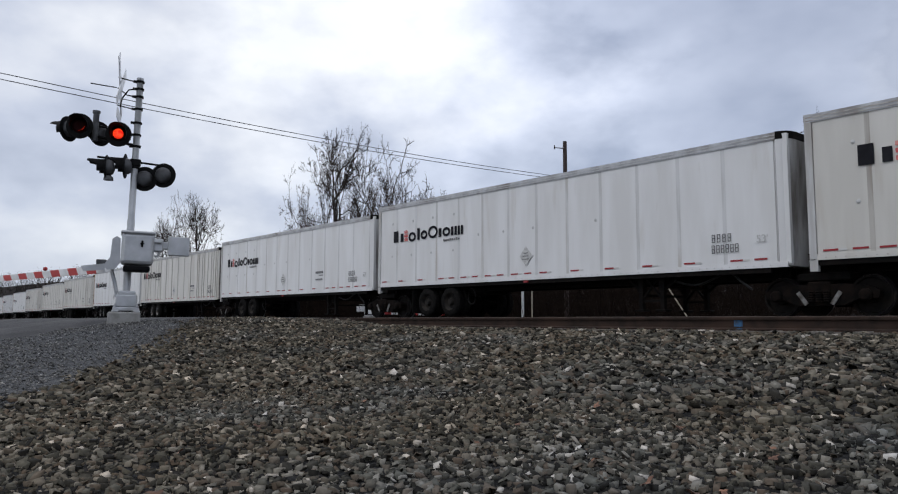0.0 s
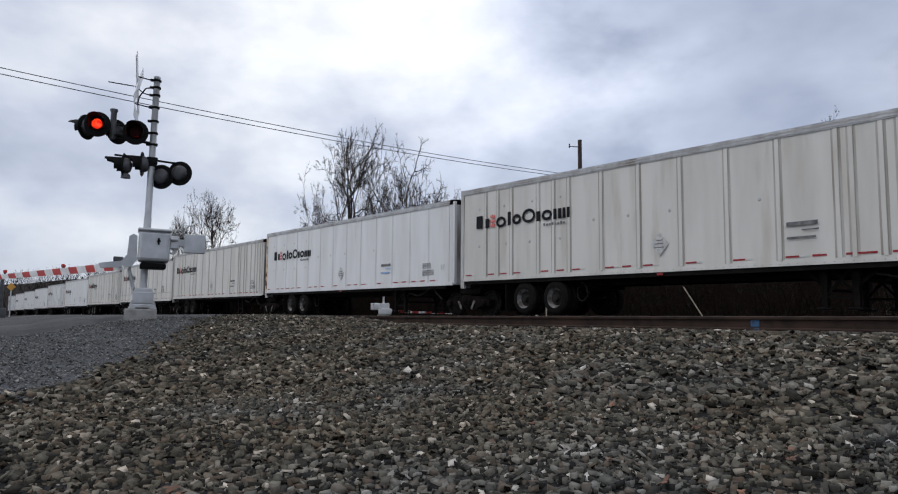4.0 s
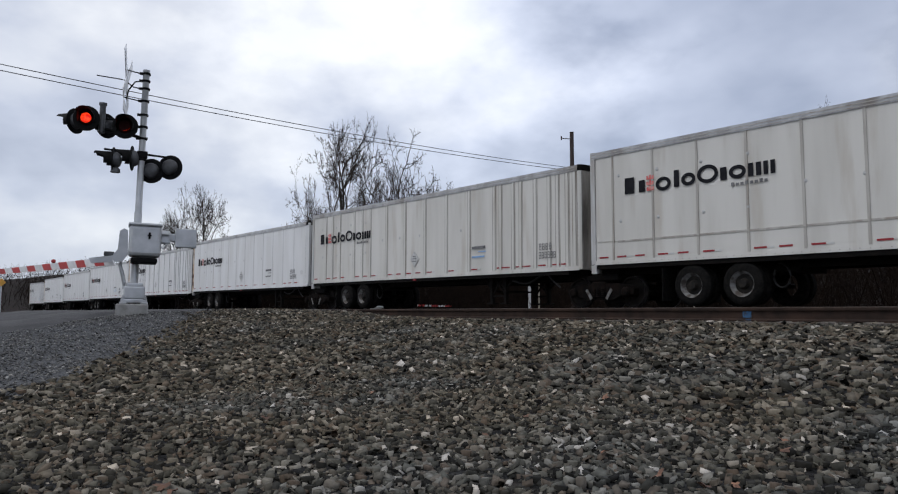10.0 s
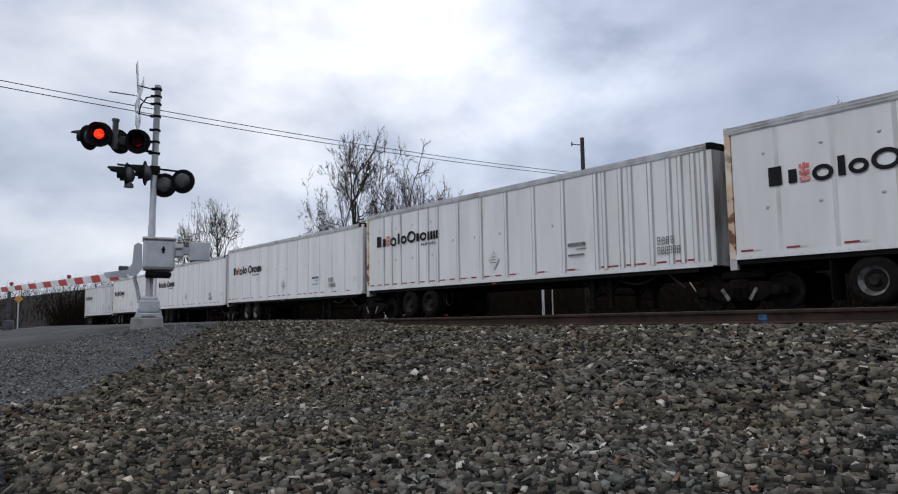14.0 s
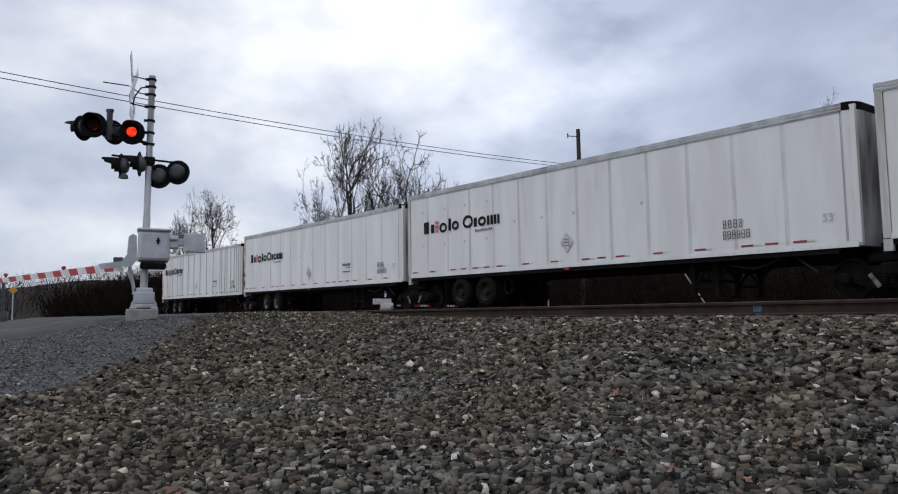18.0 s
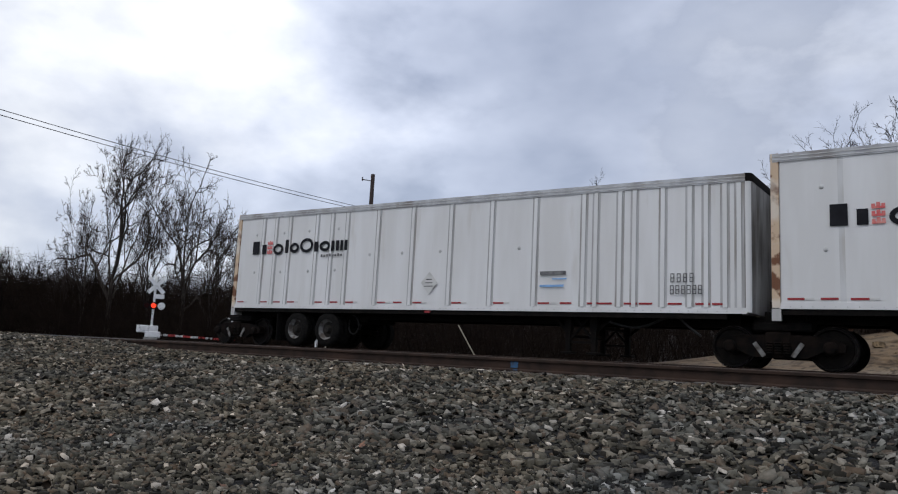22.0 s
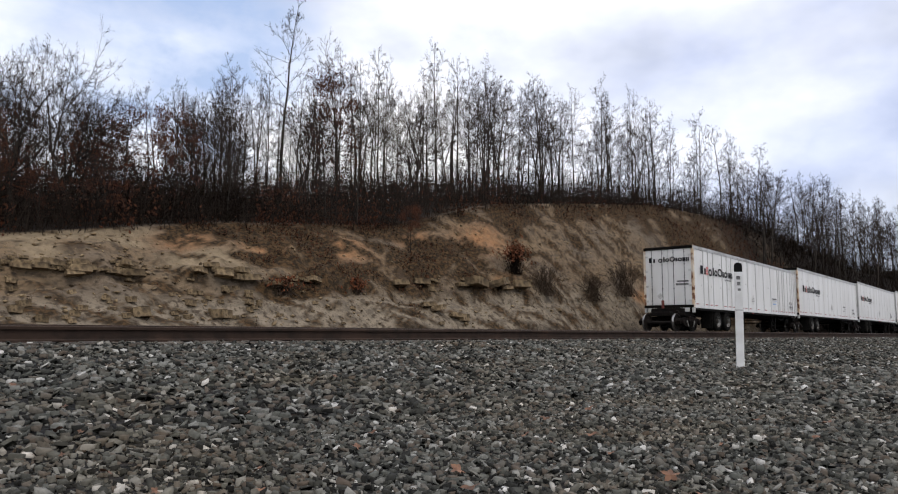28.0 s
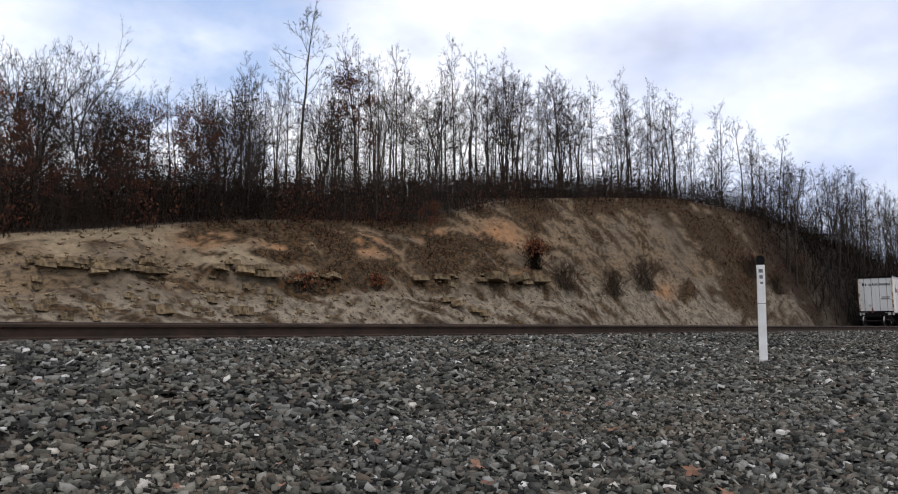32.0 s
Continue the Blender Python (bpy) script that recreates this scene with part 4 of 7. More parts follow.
def tyre_mesh(width):
    r = 0.495
    prof = [(0.30, 0), (0.40, 0.0), (r - 0.04, 0.015), (r, 0.06), (r, width - 0.06), (r - 0.04, width - 0.015), (0.40, width), (0.30, width)]
    return Shape().lathe(prof, (0, 0, 0), (0, 1, 0), 36, caps=False).mesh("tyre", RUBBER, 40)


def rim_mesh(mat):
    s = Shape().lathe([(0.31, 0.0), (0.325, -0.01), (0.30, 0.0), (0.285, 0.03), (0.235, 0.07), (0.22, 0.12)], (0, 0, 0), (0, 1, 0), 28, caps=False)
    return s.mesh("rim", mat, 35)


def disc_mesh(mat):
    s = Shape().lathe([(0.225, 0.10), (0.16, 0.14), (0.13, 0.09), (0.10, 0.02), (0.09, 0.0), (0.0, -0.002)], (0, 0, 0), (0, 1, 0), 28)
    for k in range(8):
        a = k * math.pi / 4
        s.lathe([(0.018, 0), (0.018, -0.03)], (0.19 * math.cos(a), 0.12, 0.19 * math.sin(a)), (0, 1, 0), 6)
    return s.mesh("wheel_disc", mat, 35)


TYRE = tyre_mesh(0.27)
RIM_A, RIM_B, DISC = rim_mesh(RIM), rim_mesh(RIMBLACK), disc_mesh(RIMBLACK)


def lettered(body, size):
    """Upright writing in the built-in font, as a mesh that faces -y."""
    cu = bpy.data.curves.new("writing", "FONT")
    cu.body, cu.size, cu.extrude = body, size, 0.002
    ob = bpy.data.objects.new("writing", cu)
    me = bpy.data.meshes.new_from_object(ob)
    bpy.data.objects.remove(ob)
    me.transform(pose(0, 0, 0, 90, 0, 0))
    me.materials.append(PLACARD)
    return me


LENGTH_MARK = lettered("53'", 0.24)


def build_trailer(style, cream, rusty, dark_rims, wide_mark, label, seed):
    rng = random.Random(seed)
    ROOF[:] = (4.215, 0.0191) if seed == 0 else (4.235, 0.0138)
    bow = 0.12 if style == "ribs" else 0.28  # radius of the front corners
    t = thing("trailer", label, "trailer", group="trailers of the train")
    skin, posts = (CREAM, POSTC) if cream else (WHITE, POSTW)
    slab_in = 0.03
    part("body", slab(Shape(), 0.06, LONG - 0.04, -HALF + slab_in, HALF, 0.06, 0.05), skin, t)
    part("roof", strip(Shape(), 0.02, LONG - 0.25, -HALF + 0.06, HALF - 0.06, top, -0.045, 0.012), ALU, t, "dull aluminium roof sheet")
    # the long walls: panels between posts
    cuts = {"ribs": RIBS, "seams": SEAMS, "band": BANDS}[style]
    edges = [0.14] + cuts + [LONG - bow - 0.04]
    for a, b in zip(edges[:-1], edges[1:]):
        if b - a < 0.12:
            continue
        if style == "band":
            p = Shape()
            strip(p, a + 0.02, b - 0.02, -HALF + 0.008, -HALF + 0.032, low, 0.60, 2.60)
            for i in (4, 5, 6, 7):
                x, y, _ = p.v[i]
                p.v[i] = (x, y, top(x) - 0.16)
            part("side_panel", p, skin, t)
            part("lower_panel", strip(Shape(), a + 0.02, b - 0.02, -HALF + 0.004, -HALF + 0.034, low, 0.10, 0.56), skin, t)
        else:
            part("side_panel", slab(Shape(), a + 0.012, b - 0.012, -HALF + 0.006, -HALF + 0.032, 0.09, 0.16), skin, t)
    for x in cuts:
        p = Shape()
        if style == "ribs":
            # grey flange paints the shade on both sides of the bright cap
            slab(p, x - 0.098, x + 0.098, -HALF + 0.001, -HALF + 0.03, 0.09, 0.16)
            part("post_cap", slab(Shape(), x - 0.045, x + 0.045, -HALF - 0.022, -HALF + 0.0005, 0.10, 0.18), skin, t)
        elif style == "band":
            slab(p, x - 0.03, x + 0.03, -HALF - 0.012, -HALF + 0.03, 0.09, 0.16)
        else:
            slab(p, x - 0.05, x + 0.05, -HALF + 0.003, -HALF + 0.03, 0.09, 0.16)
        part("side_post", p, (RIBSHADE_C if cream else RIBSHADE_W) if style == "ribs" else posts if style == "band" or cream else SEAMW, t)
    if style == "band":
        part("belt_rail", strip(Shape(), 0.9, LONG - 0.34, -HALF - 0.008, -HALF + 0.03, low, 0.555, 0.60), posts, t)
    part("top_rail", strip(Shape(), 0.02, LONG - bow, -HALF - 0.014, -HALF + 0.04, top, -0.17, 0.0), ALU, t, "aluminium top rail")
    drip = strip(Shape(), 0.02, LONG - bow, -HALF - 0.022, -HALF - 0.012, top, -0.075, -0.055)
    strip(drip, 0.02, LONG - bow, -HALF - 0.022, -HALF - 0.012, top, -0.14, -0.125)
    part("drip_edge", drip, posts, t)
    sill = strip(Shape(), 0.12, LONG - 0.1, -HALF - 0.006, -HALF + 0.04, low, -0.02, 0.10)
    part("bottom_rail", sill, skin, t)
    rv = Shape()
    for i in range(80):
        x = 0.3 + i * 0.195
        rv.box(x, x + 0.02, -HALF - 0.010, -HALF - 0.005, low(x) + 0.015, low(x) + 0.035)
    tagged(part("rivet_row", rv, posts, t), kind="stuff")
    # front end with rounded corners
    nose = Shape()
    ring = []
    for k in range(9):
        a = math.pi / 2 * k / 8
        ring.append((LONG - bow + bow * math.sin(a), -HALF + bow - bow * math.cos(a)))
    for k in range(9):
        a = math.pi / 2 * (1 - k / 8)
        ring.append((LONG - bow + bow * math.sin(a), HALF - bow + bow * math.cos(a)))
    ring += [(LONG - bow - 0.02, HALF), (LONG - bow - 0.02, -HALF)]
    nose.rings([[(x, y, low(x)) for x, y in ring], [(x, y, top(x) - 0.02) for x, y in ring]])
    part("front_wall", nose, paint_front(cream), t, "soot-streaked rounded front", smooth=50)
    shell = []
    for z in (low, top):
        outer = [(LONG - bow + (bow + 0.006) * math.sin(math.pi / 16 * k), -HALF + bow - (bow + 0.006) * math.cos(math.pi / 16 * k)) for k in range(6)]
        inner = [(LONG - bow + (bow + 0.001) * math.sin(math.pi / 16 * k), -HALF + bow - (bow + 0.001) * math.cos(math.pi / 16 * k)) for k in range(5, -1, -1)]
        shell.append([(x, y, z(x) + (0.01 if z is low else -0.165)) for x, y in outer + inner])
    part("front_corner", Shape().rings(shell), skin, t, smooth=50)
    cap = Shape()
    cap.rings([[(x + (0.012 if x > LONG - bow - 0.01 else 0), y * 1.008, top(x) - 0.16) for x, y in ring], [(x, y, top(x) + 0.012) for x, y in ring]])
    part("front_cap", cap, BLACKSTEEL, t, "dark front top cap", smooth=40)
    # rear frame and doors
    for side in (-1, 1):
        s = slab(Shape(), -0.02, 0.13, side * HALF - 0.012 if side < 0 else HALF - 0.09, -HALF + 0.09 if side < 0 else HALF + 0.012, 0.0, -0.01)
        part("rear_post", s, RUST if rusty else POSTW, t, "rust-streaked rear corner post" if rusty else "")
        part("bumper_leg", Shape().box(-0.03, 0.14, side * (HALF - 0.05) - 0.05, side * (HALF - 0.05) + 0.05, 0.92, low(0)), POSTW, t)
        d = Shape().box(-0.005, 0.05, 0.012 if side > 0 else -HALF + 0.10, HALF - 0.10 if side > 0 else -0.012, low(0) + 0.14, top(0) - 0.14)
        door = part("rear_door", d, skin, t)
        for y in (0.30, 0.86):
            rod = Shape().rod((-0.03, side * y, low(0) + 0.05), (-0.03, side * y, top(0) - 0.10), 0.013, n=8)
            for z in (1.5, 2.1, 2.7, 3.3, 3.9):
                rod.box(-0.045, 0.0, side * y - 0.024, side * y + 0.024, z, z + 0.035)
            part("lock_rod", rod, HEADGREY, door, "dark steel lock rod", smooth=40)
        for z in (1.45, 2.2, 2.95, 3.7):
            part("hinge", Shape().box(-0.035, 0.02, side * (HALF - 0.16) - 0.07, side * (HALF - 0.16) + 0.07, z, z + 0.09), POSTW, door)
    part("door_header", Shape().box(-0.03, 0.06, -HALF, HALF, top(0) - 0.14, top(0) + 0.01), BLACKSTEEL, t)
    for side in (-1, 1):
        part("bumper_plate", Shape().soft_box(-0.06, -0.045, side * 0.85 - 0.24, side * 0.85 + 0.24, low(0) - 0.22, low(0) - 0.02, 0.005), POSTW, t, "scuffed white plate under the doors")
    part("brake_valve", Shape().soft_box(-0.14, -0.05, 0.22, 0.34, low(0) - 0.05, low(0) + 0.36, 0.02), GATERED_DULL, t, "dull red valve on the door sill")
    part("rear_sill", Shape().box(-0.05, 0.10, -HALF, HALF, low(0) - 0.02, low(0) + 0.12), BLACKSTEEL, t)
    marks(t, -1.05, 2.1, 0.25, 3.45, -0.034, along=False)
    part("door_number", Shape().box(-0.012, -0.006, -1.05, -0.45, 2.42, 2.50).box(-0.012, -0.006, -1.05, -0.40, 2.26, 2.36), GREYINK, t)
    pl = Shape()
    pl.add([(-0.012, 0.45 + a, 1.75 + b) for a, b in ((0, -0.16), (-0.16, 0), (0, 0.16), (0.16, 0))] + [(-0.006, 0.45 + a, 1.75 + b) for a, b in ((0, -0.16), (-0.16, 0), (0, 0.16), (0.16, 0))],
           [(0, 1, 2, 3), (7, 6, 5, 4), (0, 4, 5, 1), (1, 5, 6, 2), (2, 6, 7, 3), (3, 7, 4, 0)])
    part("door_placard", pl, PLACARD, t)
    # marks on the side
    y = -HALF - (0.023 if style == "ribs" else 0.013)
    x0 = {"ribs": 0.72, "band": 1.05, "seams": 0.92}[style]
    length = 4.2 if style == "ribs" else 4.1 if not wide_mark else 4.0
    z0 = {"ribs": 2.86, "band": 2.97, "seams": 2.72}[style] + (0.07 if seed > 8 and style == "seams" else 0) + (0.2 if seed == 13 else 0)
    marks(t, x0, length, 0.42, z0, y, gap=0.045 if wide_mark else 0.0)
    for s in crowns(x0, length, 0.42, z0, y):
        part("crown_mark", s, CROWNRED, t, "small red crown shape")
    num_x = 13.1 if wide_mark else {"seams": 14.3, "band": 13.65, "ribs": 14.55}[style]
    num_z = 1.72 if style == "band" else 1.45
    sub = Shape()
    for k in range(8):
        sub.box(x0 + length - 0.95 + k * 0.115, x0 + length - 0.95 + k * 0.115 + 0.075, y - 0.003, y, z0 - 0.165 - 0.008 * x0 - 0.03, z0 - 0.13 - 0.008 * x0 + 0.02 * (k % 3 == 0))
    tagged(part("sub_mark", sub, GREYINK, t), kind="stuff")
    for k in range(10):  # two rows of thin upright marks in the place of the fleet number
        u, v = (num_x + 0.01 + 0.135 * k, num_z + 0.25) if k < 4 else (num_x + 0.118 * (k - 4), num_z)
        c = Shape()
        for a0, a1, b0, b1 in ((0, 0.018, 0, 0.19), (0.066, 0.084, 0, 0.19), (0.018, 0.066, 0, 0.02), (0.018, 0.066, 0.17, 0.19), (0.018, 0.066, 0.085, 0.105)):
            c.box(u + a0, u + a1, y - 0.003, y, v + b0, v + b1)
        part("number_bar", c, GREYINK, t)
    px, pz = 8.11, 1.81
    pl = Shape()
    c = [(0, -0.30), (0.27, 0), (0, 0.30), (-0.27, 0)]
    pl.add([(px + a, y - 0.004, pz + b) for a, b in c] + [(px + a, y, pz + b) for a, b in c], [(0, 1, 2, 3), (7, 6, 5, 4), (0, 4, 5, 1), (1, 5, 6, 2), (2, 6, 7, 3), (3, 7, 4, 0)])
    part("placard", pl, PLACARD if not style == "ribs" or cream else REFWHITE, t, "worn diamond placard")
    inner = Shape()
    for k in range(3):
        inner.box(px - 0.16 + 0.03 * k, px + 0.13 - 0.02 * k, y - 0.007, y - 0.0042, pz - 0.10 + k * 0.09, pz - 0.075 + k * 0.09)
    part("placard_mark", inner, GREYINK, t)
    if style != "seams" or seed % 2:
        lg = Shape().box(11.42, 12.1, y - 0.003, y, 1.93, 2.02)
        part("line_mark", lg, GREYINK, t, "grey barred railway mark")
        part("line_submark", Shape().box(11.75, 12.12, y - 0.003, y, 1.82, 1.85).box(11.42, 12.05, y - 0.003, y, 1.65, 1.70), BLUEINK if seed % 3 == 0 else GREYINK, t)
    # reflector tape, studs
    for a, b in zip(edges[:-1], edges[1:]):
        if b - a < 0.3:
            continue
        m = pose(a + 0.12, -HALF - 0.001, low(a) + 0.15)
        part("red_reflector", RED_R, None, t, m=m)
        if b - a > 0.75:
            part("white_reflector", WHITE_R, None, t, m=pose(a + 0.43, -HALF - 0.001, low(a) + 0.15))
            if rng.random() < 0.4:
                part("red_reflector", RED_R, None, t, m=pose(a + 0.70, -HALF - 0.001, low(a) + 0.15))
    for x in (0.95, 2.2, 3.4, 4.6):
        for z in (3.50, 2.28):
            part("stud", BTN, None, t, m=pose(x + rng.uniform(-0.06, 0.06), -HALF + 0.006, z - 0.006 * x))
    for x in (5.9, 7.1, 8.4, 10.8):
        part("stud", BTN, None, t, m=pose(x, -HALF + 0.006, 2.72 - 0.01 * x))
    if style == "seams":
        part("length_mark", LENGTH_MARK, None, t, "faded grey 53 painted near the front", m=pose(15.40, -HALF - 0.014, low(15.3) + 0.55))
    # undercarriage
    for s_ in (-1, 1):
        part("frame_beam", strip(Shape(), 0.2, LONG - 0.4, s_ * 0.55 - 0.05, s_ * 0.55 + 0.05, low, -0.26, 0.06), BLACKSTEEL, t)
    # black strip added to close off and darken the space under the floor
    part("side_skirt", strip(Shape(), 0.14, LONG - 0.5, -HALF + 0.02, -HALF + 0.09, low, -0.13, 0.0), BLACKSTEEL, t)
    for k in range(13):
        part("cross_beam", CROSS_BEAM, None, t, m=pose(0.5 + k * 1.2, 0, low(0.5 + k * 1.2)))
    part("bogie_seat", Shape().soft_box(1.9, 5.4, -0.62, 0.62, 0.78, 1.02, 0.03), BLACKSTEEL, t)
    for x in (3.05, 4.36):
        part("axle", Shape().rod((x, -1.0, 0.53), (x, 1.0, 0.53), 0.07, n=12), BLACKSTEEL, t, smooth=40)
        for y0 in (-1.27, -0.95, 0.68, 1.0):
            tyre = part("tyre", TYRE, None, t, m=pose(x, y0, 0.53, 0, rng.uniform(0, 90), 0))
            if y0 < -1.1:
                part("rim", RIM_B if dark_rims else RIM_A, None, tyre, "dull steel wheel rim", m=pose(0, 0.02, 0))
                part("wheel_disc", DISC, None, tyre, "dark dished wheel centre", m=pose(0, 0.02, 0))
    for yy in (-0.98, 0.98):
        part("mud_flap", Shape().soft_box(2.22, 2.245, yy - 0.30, yy + 0.30, 0.16, 0.98, 0.008), RUBBER, t, "hanging black rubber mud flap")
    for x, y0 in ((12.03, -0.95), (12.03, 0.95), (12.68, -0.95), (12.68, 0.95)):
        leg = Shape().box(x - 0.055, x + 0.055, y0 - 0.055, y0 + 0.055, 0.18, 1.06)
        leg.soft_box(x - 0.15, x + 0.15, y0 - 0.13, y0 + 0.13, 0.13, 0.18, 0.015)
        leg.box(x - 0.08, x + 0.08, y0 - 0.08, y0 + 0.08, 0.62, 1.06)
        if x < 12.3:
            leg.beam((x, y0, 0.42), (x + 0.6, y0, 1.05), 0.04, 0.05)
            leg.beam((x, y0, 0.62), (x - 0.55, y0, 1.08), 0.05, 0.06)
            leg.beam((x, y0, 0.40), (12.68, y0, 0.40), 0.05, 0.05)
        else:
            leg.beam((x, y0, 0.42), (x - 0.58, y0, 1.05), 0.04, 0.05)
            leg.beam((x, y0, 0.62), (x + 0.55, y0, 1.06), 0.05, 0.06)
        part("landing_leg", leg, BLACKSTEEL, t, "black steel landing leg with a foot plate")
    part("leg_brace", Shape().beam((12.03, -0.95, 0.55), (12.03, 0.95, 0.55), 0.06, 0.06).beam((12.68, -0.95, 0.75), (12.68, 0.95, 0.75), 0.06, 0.06), BLACKSTEEL, t)
    hose = [(13.1 + 0.14 * i, -1.05, 0.86 - 0.16 * math.sin(math.pi * min(i / 9, 1)) ** 1.2 + 0.012 * i) for i in range(12)] + [(14.85, -1.05, 0.80), (15.1, -1.0, 0.60)]
    part("air_hose", Shape().tube(hose, 0.028, 6), HOSE, t, smooth=60)
    loop = [(5.05 + 0.22 * math.sin(a) + 0.02 * a, -0.9, 0.70 + 0.27 * math.cos(a)) for a in [0.4 * k for k in range(14)]]
    part("air_hose", Shape().tube(loop, 0.022, 6), HOSE, t, smooth=60)
    part("marker_light", Shape().soft_box(8.0, 8.18, -HALF - 0.02, -HALF + 0.02, low(8) - 0.10, low(8) - 0.04, 0.01), REFRED, t)
    return t


FRONTS = {}


def paint_front(cream):
    if cream not in FRONTS:
        c = (0.50, 0.47, 0.42) if cream else (0.60, 0.60, 0.60)
        FRONTS[cream] = paint("soot_streaked_front", c, 0.55, color2=(0.13, 0.115, 0.10), scale=1.4, spread=(0.42, 0.66), stretch=(1.5, 1.5, 0.35), grime=(0.06, 0.05, 0.045),
                              grime_scale=0.8, grime_spread=(0.5, 0.75))
    return FRONTS[cream]


# ---- rail bogies ----
def wheelset_parts(parent, x):
    w = thing("wheelset", "", "", pose(x, 0, 0.42))
    w.parent = parent
    part("axle", Shape().lathe([(0.08, -1.02), (0.08, -0.75), (0.09, -0.7), (0.075, 0), (0.09, 0.7), (0.08, 0.75), (0.08, 1.02)], (0, 0, 0), (0, 1, 0), 14), WHEELSTEEL, w, smooth=40)
    for s_ in (-1, 1):
        prof = [(0.09, 0.60), (0.13, 0.64), (0.16, 0.69), (0.33, 0.715), (0.37, 0.685), (0.445, 0.684), (0.448, 0.70), (0.422, 0.715), (0.417, 0.82), (0.37, 0.825), (0.35, 0.77), (0.17, 0.755), (0.15, 0.83), (0.09, 0.835)]
        part("rail_wheel", Shape().lathe(prof if s_ > 0 else [(r, -h) for r, h in reversed(prof)], (0, 0, 0), (0, 1, 0), 36), WHEELSTEEL, w, "dark steel flanged wheel", smooth=40)
        tread = [(0.4235, s_ * 0.722), (0.4185, s_ * 0.815)]
        part("tread", Shape().lathe(tread if s_ > 0 else tread[::-1], (0, 0, 0), (0, 1, 0), 36, caps=False), TREAD, w, "polished tread", smooth=40)
    return w


def side_frame(y):
    s = Shape()
    prof = [(-1.18, 0.50), (-1.02, 0.60), (-0.55, 0.66), (0.55, 0.66), (1.02, 0.60), (1.18, 0.50), (1.16, 0.36), (0.98, 0.34), (0.80, 0.36), (0.50, 0.22), (-0.50, 0.22), (-0.80, 0.36), (-0.98, 0.34), (-1.16, 0.36)]
    s.rings([[(x, y - 0.09, z) for x, z in prof], [(x, y + 0.09, z) for x, z in prof]])
    return s


def build_bogie(seed):
    rng = random.Random(seed)
    b = thing("rail_bogie", "black steel two-axle rail bogie under the trailer ends", "rail bogie", group="bogies of the train")
    for x in (-0.92, 0.92):
        wheelset_parts(b, x)
    for y in (-0.98, 0.98):
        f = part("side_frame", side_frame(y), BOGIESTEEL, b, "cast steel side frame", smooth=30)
        face = y - 0.095 if y < 0 else y + 0.095
        for x in (-0.92, 0.92):
            part("bearing_cap", Shape().lathe([(0.13, 0), (0.13, 0.05), (0.09, 0.09), (0.0, 0.095)], (x, face, 0.42), (0, math.copysign(1, y), 0), 14), BOGIESTEEL, f, smooth=40)
        sp = Shape()
        for k in (-0.16, 0.0, 0.16):
            for c in range(5):
                sp.lathe([(0.06, 0), (0.075, 0.02), (0.06, 0.045)], (k, face + (-0.01 if y < 0 else 0.01), 0.28 + c * 0.05), (0, 0, 1), 10)
        part("spring_nest", sp, BOGIESTEEL, f)
        if y < 0:
            for sgn in (-1, 1):
                s = Shape().beam((sgn * 0.44, face - 0.015, 0.50), (sgn * 0.26, face - 0.015, 0.24), 0.02, 0.085)
                part("reflective_stripe", s, RIM, f, "scuffed pale reflective stripe")
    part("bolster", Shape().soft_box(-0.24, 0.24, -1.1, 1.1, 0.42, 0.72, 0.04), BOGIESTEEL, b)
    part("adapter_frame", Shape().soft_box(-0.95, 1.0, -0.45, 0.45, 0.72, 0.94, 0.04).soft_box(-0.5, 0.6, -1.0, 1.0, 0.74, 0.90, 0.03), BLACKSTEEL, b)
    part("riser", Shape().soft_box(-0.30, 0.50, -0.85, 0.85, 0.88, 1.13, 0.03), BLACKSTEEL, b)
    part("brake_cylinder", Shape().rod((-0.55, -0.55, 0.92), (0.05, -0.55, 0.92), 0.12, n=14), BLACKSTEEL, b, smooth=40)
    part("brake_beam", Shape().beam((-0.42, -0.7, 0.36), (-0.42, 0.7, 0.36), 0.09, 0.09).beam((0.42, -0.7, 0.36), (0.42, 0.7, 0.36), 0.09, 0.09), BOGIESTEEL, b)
    return b


